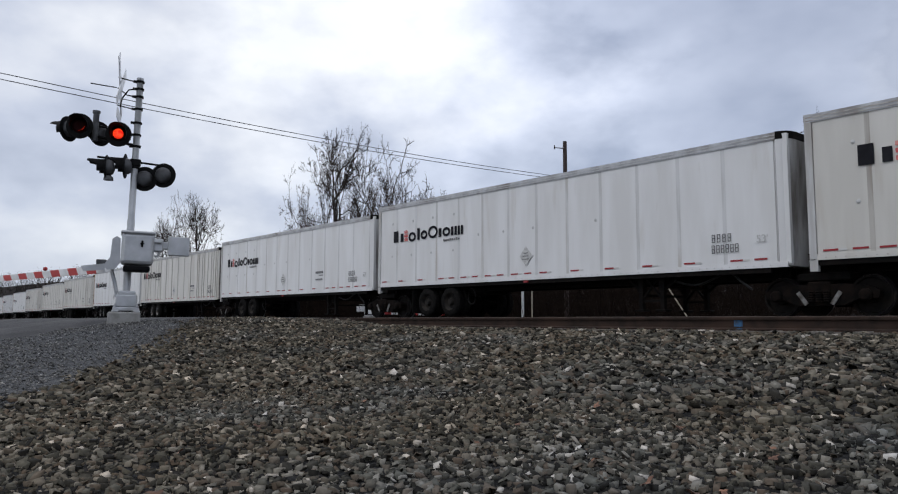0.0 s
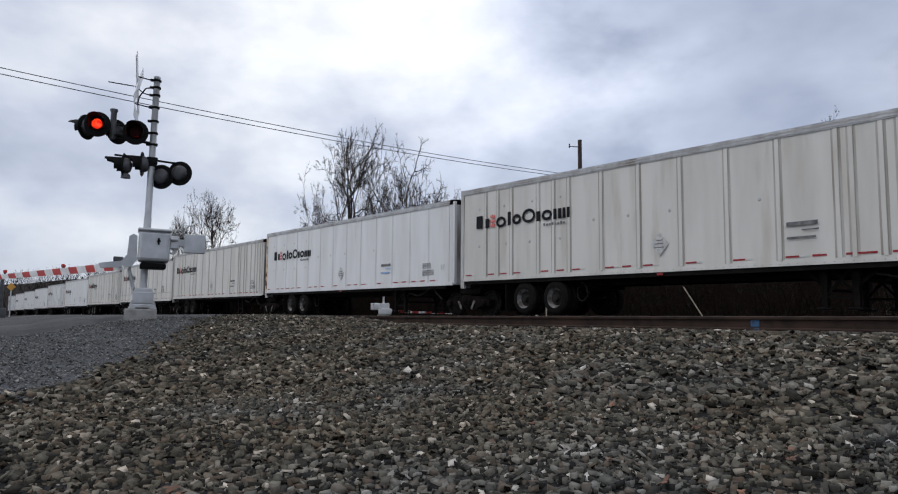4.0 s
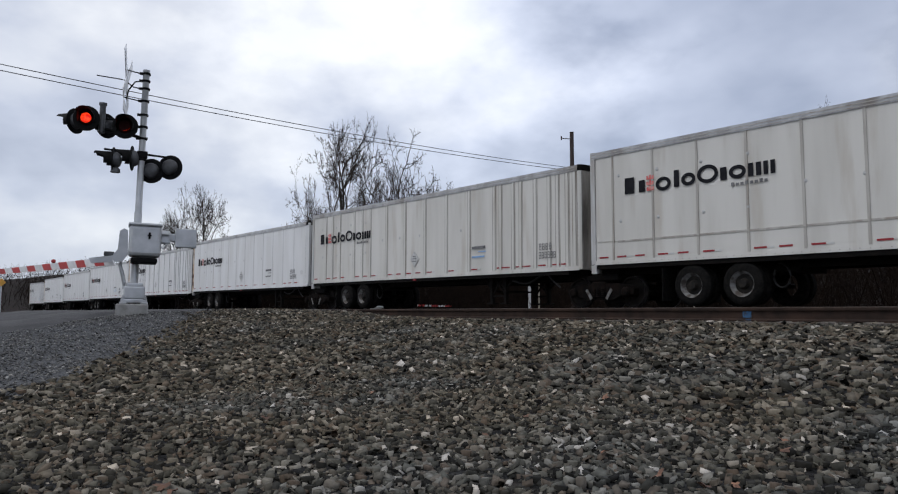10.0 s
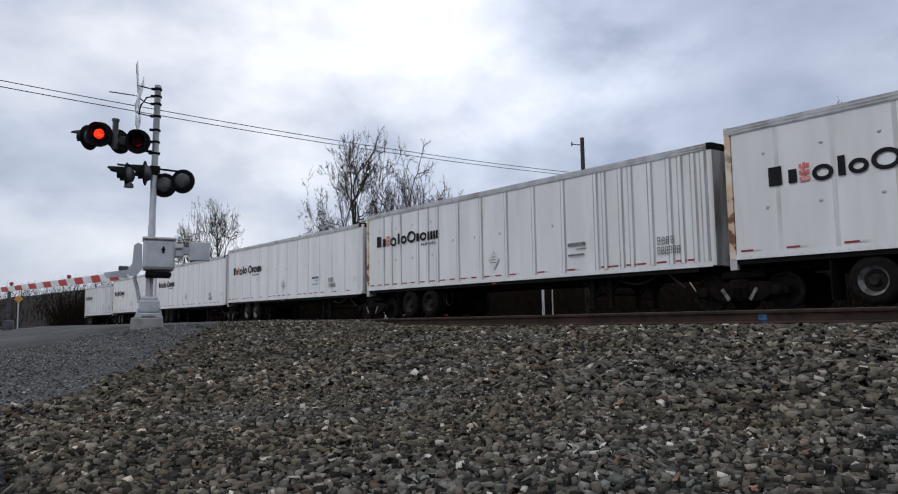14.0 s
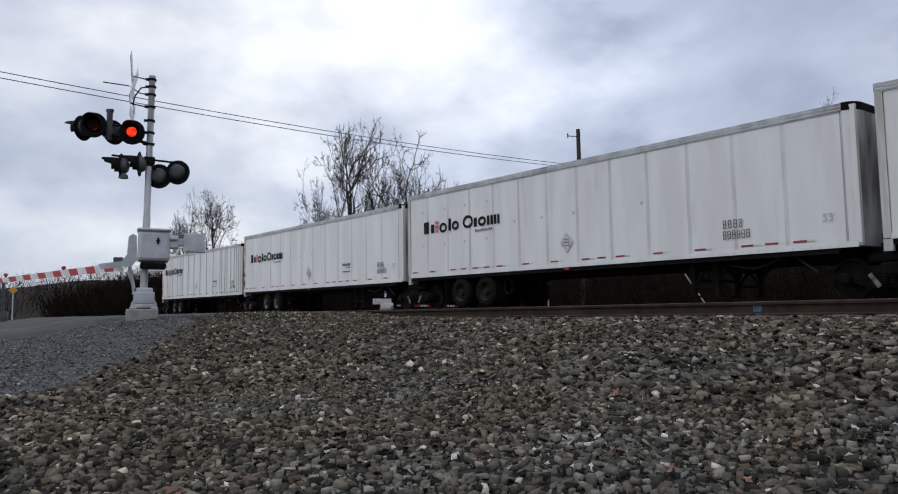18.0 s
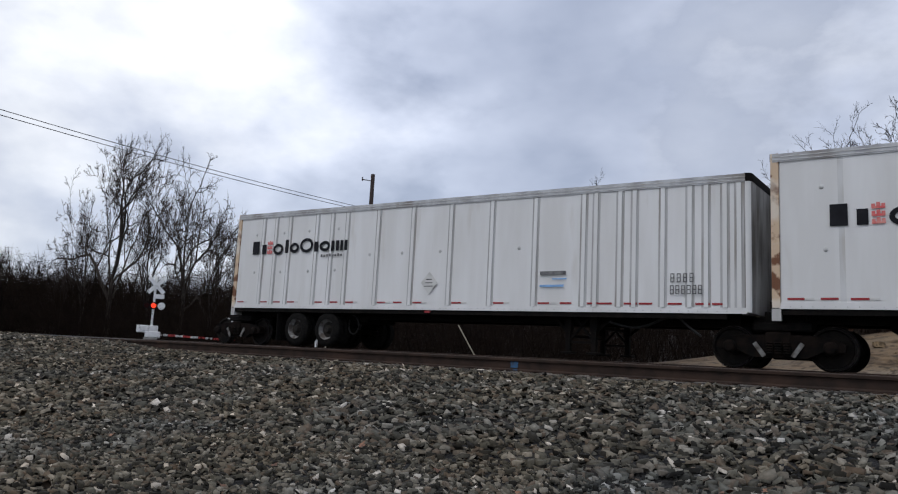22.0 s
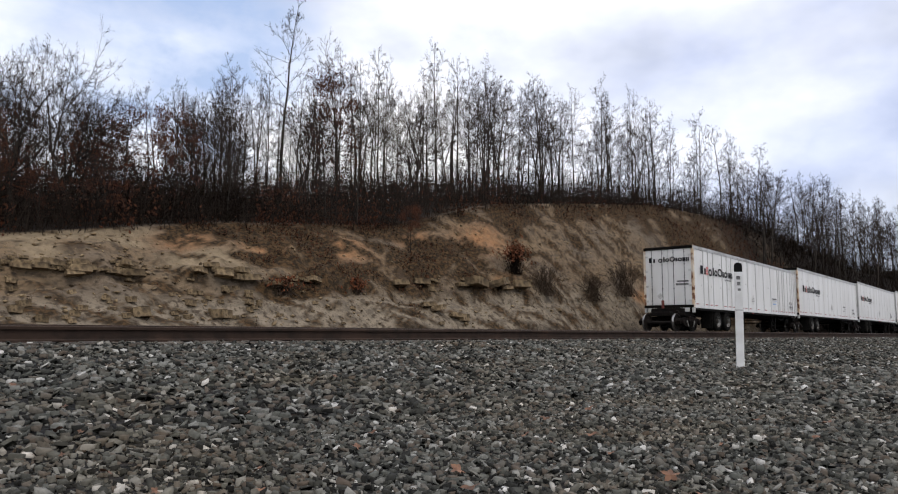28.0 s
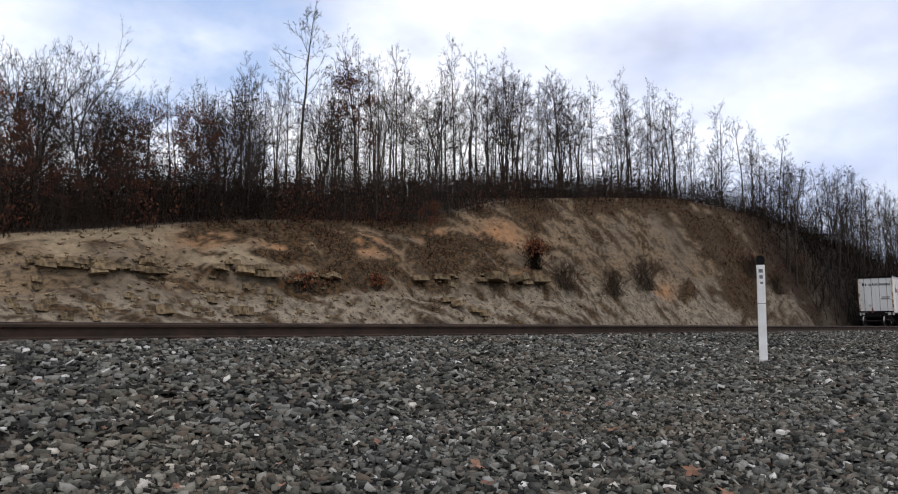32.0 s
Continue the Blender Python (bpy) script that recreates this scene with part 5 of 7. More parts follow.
TRAILERS = [  # style, cream, rusty post, dark rims, spaced mark, label
    ("ribs", False, True, False, False, "last trailer, white ribbed sides, rusty rear post, closed double doors"),
    ("seams", False, True, False, False, "white smooth-sided trailer with a rusty rear post and hanging road wheels"),
    ("seams", False, False, True, True, "off-white smooth-sided trailer with a spaced dark mark and faint seams"),
    ("seams", False, False, False, True, "white smooth-sided trailer with scuffed dark mark and faded seams"),
    ("ribs", False, True, True, False, "grey-white ribbed trailer with grime along its posts"),
    ("seams", False, True, False, False, "clean white smooth-sided trailer with an orange-rusted rear post"),
    ("ribs", True, False, False, False, "cream ribbed trailer with dirty posts between painted grey shade strips"),
    ("band", True, False, False, False, "cream trailer with wide panels over a belt rail and lower band"),
    ("ribs", True, False, True, False, "cream ribbed trailer with weathered streaks and a sooty front corner"),
    ("seams", False, True, False, False, "bright white trailer with pale seams and a rusted rear post"),
    ("ribs", True, False, False, False, "weathered cream ribbed trailer with grimy posts"),
    ("seams", False, False, True, False, "white trailer with thin even seams and a grey top rail"),
    ("seams", False, False, True, False, "white smooth-sided trailer with red and white reflector tape"),
    ("seams", True, False, True, False, "pale cream smooth-sided trailer"),
    ("ribs", False, False, False, False, "white ribbed trailer near the head of the visible train")]

train = []
for k, (style, cream, rusty, dark, wide, label) in enumerate(TRAILERS):
    train.append((k, build_trailer(style, cream, rusty, dark, wide, label, k)))
first_bogie = build_bogie(3)
bogies = [(0, first_bogie)] + [(k, copy_thing(first_bogie, Matrix())) for k in range(1, len(TRAILERS))]


def on_track(x):
    return Vector((x, FAR_Y + GAUGE / 2 + track_y(x), RAIL_FAR))


def rear_x(k, t):
    """Where the rear of trailer k stands along the track."""
    return float(np.interp(t, (0, 6, 12, 17, 23, 26, 32), (-222.75, -166.6, -110.9, -65.0, -10.86, 16.46, 70.9))) + PITCH * k


def ride(x0, x1, at):
    a, b = on_track(x0), on_track(x1)
    turn = math.atan2(b.y - a.y, b.x - a.x)
    p = a if at == 0 else (a + b) / 2
    return Matrix.Translation(p) @ Matrix.Rotation(turn, 4, "Z")


# ---- the crossing signal with its gate ----
MAST = Vector((-16.705, 4.475, 0.17))
VIEW = Matrix(((0.249, -0.968, 0, MAST.x), (0.968, 0.249, 0, MAST.y), (0, 0, 1, MAST.z), (0, 0, 0, 1))) @ pose(0, 0, 0, 0, 1.0, 0) @ Matrix.Diagonal((1, 1, 1.03, 1))


def lamp_head(parent, x, y, z, turn, lit, rim=HOODBLACK):
    """A flashing-light head: round background, hood, lens; it faces local -y before turning."""
    h = thing("light_head", "", "", pose(x, y, z, 0, 0, turn) @ Matrix.Scale(1.0, 4))
    h.parent = parent
    disc = Shape().lathe([(0.0, 0.0), (0.255, 0.0), (0.265, 0.012), (0.255, 0.024), (0.0, 0.024)], (0, 0, 0), (0, 1, 0), 30)
    part("background_disc", disc, rim, h, "round black background", smooth=40)
    back = Shape().lathe([(0.17, 0.02), (0.165, 0.08), (0.13, 0.14), (0.06, 0.17), (0.0, 0.172)], (0, 0, 0), (0, 1, 0), 24)
    part("lamp_housing", back, HEADGREY, h, "grey dished lamp housing", smooth=40)
    hood = Shape()
    outer, inner = [], []
    for k in range(15):
        a = radians(-35 + 250 * k / 14)
        reach = 0.36 if 20 < math.degrees(a) < 160 else 0.16
        outer.append((0.175 * math.cos(a), reach, 0.175 * math.sin(a)))
    n = len(outer)
    for r, s_ in ((0.175, 1.0), (0.168, 1.0)):
        for x_, d, z_ in outer:
            hood.v.append((x_ * r / 0.175, 0.0, z_ * r / 0.175))
            hood.v.append((x_ * r / 0.175, -d, z_ * r / 0.175))
    for k in range(n - 1):
        a = 2 * k
        hood.f.append((a, a + 1, a + 3, a + 2))
        b = 2 * n + 2 * k
        hood.f.append((b, b + 2, b + 3, b + 1))
        hood.f.append((a + 1, b + 1, b + 3, a + 3))
    part("hood", hood, HOODBLACK, h, smooth=50)
    lens = Shape().lathe([(0.150, -0.004), (0.14, -0.022), (0.09, -0.036), (0.0, -0.042)][::-1], (0, 0, 0), (0, 1, 0), 26)
    part("lens", lens, LENSDARK, h, "dark red lens", smooth=60)
    if lit is not None:
        core = Shape().lathe([(0.0, -0.062), (0.060, -0.060), (0.098, -0.052), (0.106, -0.042)], (0, 0, 0), (0, 1, 0), 20)
        part("glowing_lens", core, LENSLIT, h, "lit red lens", smooth=60)
        blind = Shape().lathe([(0.0, 0.0015), (0.112, 0.0015), (0.112, -0.0015), (0.0, -0.0015)], (0, 0, 0), (0, 1, 0), 20)
        b = part("flash_shutter", blind, LENSDARK, h, "dark red shutter that makes the light flash", m=pose(0, -0.075, 0))
        return h, b
    return h


def build_signal():
    s = thing("crossing_signal", "silver level-crossing signal mast with flashing red lights and a lowered gate", "crossing signal", VIEW)
    part("foundation", Shape().soft_box(-0.34, 0.30, -0.34, 0.34, -0.45, 0.0, 0.03), CONCRETE, s, "rough concrete foundation")
    base = Shape().soft_box(-0.20, 0.22, -0.22, 0.22, 0.10, 0.36, 0.03).soft_box(-0.25, 0.27, -0.27, 0.27, 0.02, 0.10, 0.02)
    base.soft_box(-0.16, 0.18, -0.17, 0.17, 0.34, 0.44, 0.03)
    part("mast_base", base, SILVER, s, "cast aluminium mast base")
    for x in (-0.20, 0.22):
        for y in (-0.24, 0.24):
            part("anchor_bolt", Shape().rod((x, y, 0.0), (x, y, 0.17), 0.022, n=8).rod((x, y, 0.10), (x, y, 0.135), 0.042, n=6), SILVER, s)
            part("base_lug", Shape().soft_box(x - 0.07, x + 0.07, y - 0.06, y + 0.06, 0.0, 0.035, 0.01), SILVER, s)
    part("mast", Shape().lathe([(0.078, 0.40), (0.078, 1.9), (0.070, 1.95), (0.068, 4.93), (0.074, 4.94), (0.072, 4.99), (0.0, 5.0)], (0.0, 0, 0), (0, 0, 1), 20), SILVER, s, smooth=40)
    # gate machine
    box = part("gate_machine", Shape().soft_box(-0.16, 0.48, -0.52, 0.10, 0.97, 1.61, 0.07), SILVER, s, "silver gate mechanism case")
    part("case_lid", Shape().soft_box(-0.18, 0.50, -0.55, 0.13, 1.59, 1.65, 0.025), SILVER, box)
    # added black block: gives the case its dark, shaded underside
    part("case_foot", Shape().soft_box(-0.10, 0.42, -0.46, 0.04, 0.83, 0.94, 0.03), HOODBLACK, box, "black block standing for the shaded underside")
    part("latch", Shape().soft_box(0.22, 0.26, -0.545, -0.515, 1.32, 1.46, 0.006).soft_box(0.20, 0.28, -0.55, -0.515, 1.38, 1.41, 0.006), HOODBLACK, box, "black latch")
    arm = Shape()
    prof = [(-0.26, 1.54), (-0.18, 1.50), (-0.16, 1.00), (-0.26, 0.86), (-0.85, 0.80), (-0.90, 0.90), (-0.46, 0.97), (-0.36, 1.10), (-0.34, 1.48)]
    arm.rings([[(x, -0.30, z) for x, z in prof], [(x, -0.22, z) for x, z in prof]])
    part("gate_crank", arm, SILVER, s, "bent silver gate arm bracket")
    cw = part("counterweight_arm", Shape().soft_box(0.46, 0.84, -0.30, -0.18, 1.32, 1.48, 0.02).soft_box(0.46, 0.66, -0.34, -0.14, 1.26, 1.54, 0.03), SILVER, s)
    part("counterweight", Shape().soft_box(0.76, 1.20, -0.34, -0.22, 1.20, 1.60, 0.015), SILVER, cw, "flat grey counterweight plate")
    part("link_rod", Shape().rod((0.47, -0.36, 1.46), (0.62, -0.36, 1.46), 0.04, n=10), SILVER, cw, smooth=40)
    part("link_bend", Shape().tube([(0.45, -0.3, 1.2), (0.55, -0.3, 1.16), (0.62, -0.3, 1.30)], 0.03, 6), SILVER, cw, smooth=40)
    part("conduit", Shape().tube([(-0.28, -0.1, 0.98), (-0.30, -0.12, 0.8), (-0.24, -0.14, 0.6), (-0.20, -0.14, 0.42), (-0.20, -0.14, 0.30)], 0.04, 10), SILVER, s, "grey flexible conduit", smooth=50)
    part("junction_box", Shape().soft_box(-0.62, -0.42, -0.30, -0.14, 0.95, 1.05, 0.02), HEADGREY, s)
    # bands on the mast
    for z in (4.88, 4.72, 4.55, 4.28, 3.98, 3.72, 3.47, 3.02):
        part("clamp", Shape().lathe([(0.085, z), (0.092, z + 0.008), (0.092, z + 0.04), (0.085, z + 0.048)], (0, 0, 0), (0, 0, 1), 14).soft_box(-0.14, -0.06, -0.03, 0.03, z, z + 0.05, 0.008), HOODBLACK, s, "black clamp", smooth=40)
    # crossbuck, seen nearly edge-on
    cb = thing("crossbuck", "", "", pose(-0.38, 0, 4.76, 0, 5, 83))
    cb.parent = s
    for a in (45, -45):
        m = pose(0, 0.012 if a > 0 else -0.012, 0, 0, a, 0)
        part("blade", Shape().soft_box(-0.72, 0.72, -0.008, 0.008, -0.115, 0.115, 0.005, m), SIGNWHITE, cb, "white crossbuck blade")
    part("track_sign", Shape().soft_box(-0.30, 0.30, -0.008, 0.008, -0.78, -0.56, 0.006), SIGNWHITE, cb)
    for z, zz in ((4.90, 4.95), (4.57, 4.72), (4.30, 4.35)):
        part("bracket", Shape().tube([(-0.07, 0, z), (-0.25, 0, z + 0.02), (-0.44, 0, zz)], 0.013, 6), HOODBLACK, s, smooth=50)
    part("stay_bracket", Shape().rod((-0.46, 0, 4.72), (-0.98, 0, 4.74), 0.012, n=6).tube([(-0.07, -0.02, 4.74), (-0.22, -0.02, 4.70), (-0.34, -0.02, 4.50), (-0.37, -0.02, 4.30)], 0.016, 6), HOODBLACK, s, smooth=50)
    # upper pair of lights on their stub
    part("light_arm", Shape().rod((0.10, 0, 3.50), (-0.76, -0.02, 3.62), 0.032, n=10), HOODBLACK, s, "black cantilever light arm", smooth=40)
    part("light_stub", Shape().rod((-0.82, -0.02, 3.52), (-0.82, -0.02, 4.12), 0.062, n=12).rod((-0.82, -0.02, 4.11), (-0.82, -0.02, 4.16), 0.08, n=12), HEADGREY, s, smooth=40)
    part("light_bar", Shape().rod((-1.20, 0.0, 3.86), (-0.25, 0.0, 3.82), 0.022, n=8), HOODBLACK, s)
    a = lamp_head(s, -1.12, -0.16, 3.77, -8, True)
    b = lamp_head(s, -0.365, -0.16, 3.69, -8, True)
    lamp_head(s, -1.35, 0.20, 3.76, 230, None)
    lamp_head(s, -0.74, 0.20, 3.73, 215, None)
    # lower lights, turned away and sideways
    part("light_bar", Shape().rod((-0.75, 0.0, 3.20), (0.66, 0.0, 3.14), 0.022, n=8).soft_box(-0.10, 0.12, -0.09, 0.09, 3.07, 3.22, 0.02), HOODBLACK, s, smooth=30)
    lamp_head(s, 0.22, 0.05, 2.83, 168, None)
    lamp_head(s, 0.60, -0.02, 2.93, 160, None)
    lamp_head(s, -0.20, 0.02, 3.06, -100, None)
    lamp_head(s, -0.56, -0.04, 2.98, -100, None)
    part("bell", Shape().lathe([(0.10, -0.05), (0.09, 0.02), (0.04, 0.06), (0.0, 0.065)], (-0.50, -0.1, 2.76), (0, 0, 1), 14), HEADGREY, s, smooth=40)
    # gate boom
    boom_dir = (Vector((-24.4, 1.95, 0)) - MAST)
    boom_dir.z = 0
    turn = math.atan2(boom_dir.y, boom_dir.x)
    inv = VIEW.inverted()
    start = VIEW @ Vector((-0.45, -0.26, 0.86))
    g = thing("gate_boom", "", "", inv @ Matrix.Translation(start) @ Matrix.Rotation(turn, 4, "Z") @ pose(0, 0, 0, 0, 1.0, 0))
    g.parent = s
    for k in range(23):
        w = 0.085 - 0.0018 * k
        x0 = 0.345 * k
        p = Shape()
        sl = 0.10
        p.hexa([(x0 - sl, -0.02, -w), (x0 + 0.345 - sl, -0.02, -w), (x0 + 0.345 - sl, 0.02, -w), (x0 - sl, 0.02, -w),
                (x0, -0.02, w), (x0 + 0.345, -0.02, w), (x0 + 0.345, 0.02, w), (x0, 0.02, w)])
        part("red_stripe" if k % 2 and k > 0 else "white_stripe", p, GATERED if k % 2 else GATEWHITE, g)
    for k in (2.3, 5.0, 7.6):
        l = part("gate_light", Shape().lathe([(0.0, -0.04), (0.038, -0.034), (0.045, 0.0), (0.038, 0.034), (0.0, 0.04)], (k, 0, 0.125), (0, 1, 0), 14), GATERED, g, "small red gate light", smooth=60)
        part("light_bracket", Shape().box(k - 0.02, k + 0.02, -0.015, 0.015, 0.05, 0.11), HOODBLACK, l)
    return s, a[1], b[1]


signal, blind_left, blind_right = build_signal()


# ---- what stands beyond the tracks ----
def build_far_signal():
    o = Vector((-37.5, 23.9, float(ground_z(-37.5, 23.9))))
    s = thing("crossing_signal", "distant crossing signal with white crossbuck, red light and lowered gate", "crossing signal", Matrix.Translation(o) @ pose(0, 0, 0, 0, 0, 57))
    part("mast", Shape().rod((0, 0, 0), (0, 0, 3.85), 0.06, n=12), SIGNWHITE, s, smooth=40)
    cb = thing("crossbuck", "", "", pose(0.05, -0.12, 3.35, 0, 0, 12))
    cb.parent = s
    for a in (45, -45):
        part("blade", Shape().soft_box(-0.6, 0.6, -0.008, 0.008, -0.11, 0.11, 0.005, pose(0, 0.01 if a > 0 else -0.01, 0, 0, a, 0)), SIGNWHITE, cb, "white crossbuck blade")
    part("track_sign", Shape().soft_box(0.0, 0.5, -0.13, -0.11, 2.62, 2.86, 0.006), SIGNWHITE, s)
    part("light_bar", Shape().rod((-0.5, -0.05, 2.22), (0.55, -0.05, 2.22), 0.03, n=8), HOODBLACK, s)
    for x, glow in ((-0.36, False), (0.0, True), (0.40, False)):
        h = part("light_head", Shape().lathe([(0.0, 0.0), (0.20, 0.0), (0.20, 0.05), (0.12, 0.16), (0.0, 0.17)], (x, -0.12, 2.22), (0, 1, 0), 20), HOODBLACK if glow or x < 0 else SIGNWHITE, s, smooth=40)
        part("lens", Shape().lathe([(0.0, -0.02), (0.13, -0.015), (0.14, -0.002)], (x, -0.12, 2.22), (0, 1, 0), 18), LENSLIT if glow else LENSDARK if x < 0 else SIGNWHITE, h, "lit red lens" if glow else "", smooth=40)
    box = part("gate_machine", Shape().soft_box(-0.75, 0.35, -0.3, 0.3, 0.72, 1.12, 0.05).soft_box(-0.3, 0.5, -0.35, 0.35, 0.45, 0.80, 0.05), BOXWHITE, s, "white gate mechanism case")
    part("base", Shape().soft_box(-0.35, 0.35, -0.35, 0.35, -0.1, 0.45, 0.04), CONCRETE, s)
    for k in range(10):
        x0 = 0.5 + 0.4 * k
        part("gate_stripe", Shape().box(x0, x0 + 0.4, -0.02, 0.02, 0.58 - 0.008 * k, 0.70 - 0.010 * k), GATERED if k % 2 else GATEWHITE, s)
    return s


build_far_signal()


def build_pole(x, y, height, label):
    z = float(ground_z(x, y))
    p = thing("utility_pole", label, "utility pole", pose(x, y, z))
    part("pole", Shape().lathe([(0.17, -0.3), (0.16, 1.0), (0.125, height - z), (0.0, height - z + 0.02)], (0, 0, 0), (0, 0, 1), 14), POLEWOOD, p, smooth=40)
    part("bracket", Shape().rod((0, 0, height - z - 0.45), (-0.55, -0.35, height - z - 0.35), 0.03, n=6).rod((-0.55, -0.35, height - z - 0.45), (-0.55, -0.35, height - z - 0.2), 0.04, n=8), POLEWOOD, p)
    for zz in (8.95, 8.77):
        part("insulator", Shape().lathe([(0.03, -0.1), (0.05, -0.03), (0.05, 0.03), (0.03, 0.06)], (-0.16, -0.08, zz - z), (0, 0, 1), 10), HEADGREY, p)
    return p


build_pole(-31.0, 34.0, 11.25, "dark wooden utility pole with a side bracket behind the train")
build_pole(-29.4, -9.0, 10.6, "dark wooden utility pole beside the road")
for z0, z1 in ((8.98, 9.26), (8.80, 9.02)):
    pts = []
    for i in range(25):
        u = i / 24
        pts.append((-31.0 + 1.6 * u, 34 - 43 * u, z0 * (1 - u) + z1 * u - 0.58 * 4 * u * (1 - u) + 0.0))
    lone("overhead_cable", Shape().tube(pts, 0.017, 5), WIRE, "thin black cable sagging between the poles", "cable", group="cables", smooth=60)


def build_far_bits():
    # pale stake leaning behind the far track
    a, b = Vector((-14.6, 20.9, 1.15)), Vector((-13.8, 21.1, float(ground_z(-13.8, 21.1)) - 0.1))
    lone("stake", Shape().rod(a, b, 0.019, n=8), STICKWOOD, "pale bare stake leaning beside the far track", "stake", smooth=40)
    for x, y, h, r in ((-24.4, 23.8, 1.95, 0.06), (-24.0, 24.0, 1.95, 0.03)):
        z = float(ground_z(x, y))
        lone("marker_post", Shape().rod((0, 0, -0.1), (0, 0, h), r, n=10), SIGNWHITE if r > 0.05 else STICKWOOD, "slim pale post standing behind the tracks", "post", pose(x, y, z), group="slim posts", smooth=40)
    # sign and cabinet down the road
    x, y = -58.0, 7.1
    z = float(ground_z(x, y))
    s = thing("warning_sign", "small orange-yellow diamond warning sign on a thin post", "road sign", pose(x, y, z, 0, 0, 80))
    part("post", Shape().box(-0.04, 0.04, -0.03, 0.03, -0.1, 1.9 - z), SILVER, s)
    part("plate", Shape().soft_box(-0.20, 0.20, -0.045, -0.032, -0.20, 0.20, 0.01, pose(0, 0, 1.98 - z, 0, 45, 0)), YELLOWSIGN, s, "yellow diamond plate")
    x, y = -31.6, 3.55
    z = float(ground_z(x, y))
    c = thing("relay_post", "grey steel relay post with a foot box beside the road", "relay post", pose(x, y, z, 0, 0, 80))
    part("column", Shape().soft_box(-0.06, 0.06, -0.06, 0.06, 0, 1.35 - z, 0.02), HEADGREY, c)
    part("foot_box", Shape().soft_box(-0.18, 0.18, -0.16, 0.16, -0.1, 0.40, 0.03), HEADGREY, c)


build_far_bits()


def build_marker():
    x, y = 11.63, 4.57
    z = float(ground_z(x, y))
    p = thing("marker_post", "white plank marker post with a black rounded top in the ballast", "post", pose(x, y, z, 0.8, 0.6, -62) @ Matrix.Scale(0.926, 4))
    part("plank", Shape().soft_box(-0.064, 0.064, -0.018, 0.018, -0.2, 1.63, 0.006), SIGNWHITE, p)
    cap = Shape()
    ring = [(-0.064, 1.632), (0.064, 1.632), (0.064, 1.74)] + [(0.064 * math.cos(a), 1.74 + 0.05 * math.sin(a)) for a in [math.pi * k / 8 for k in range(1, 8)]] + [(-0.064, 1.74)]
    cap.rings([[(u, -0.018, v) for u, v in ring], [(u, 0.018, v) for u, v in ring]])
    part("black_top", cap, HOODBLACK, p, "black rounded top")
    for k, (a, b) in enumerate(((1.50, 1.56), (1.40, 1.46), (1.31, 1.35))):
        part("marking_bar", Shape().box(-0.035 + 0.01 * k, 0.03, -0.022, -0.0185, a, b), GREYINK, p, "faded grey marking")
    part("seam", Shape().box(-0.0645, 0.0645, -0.0185, 0.0185, 0.98, 0.99), GREYINK, p)


build_marker()
lone("paint_mark", Shape().box(-0.06, 0.06, -0.004, 0.0, -0.135, -0.04).box(0.02, 0.09, -0.0745, -0.0705, -0.168, -0.15), BLUETAPE,
     "bright blue paint mark on the web of the near rail", "paint mark", pose(-5.35, NEAR_Y - 0.012, RAIL_NEAR))
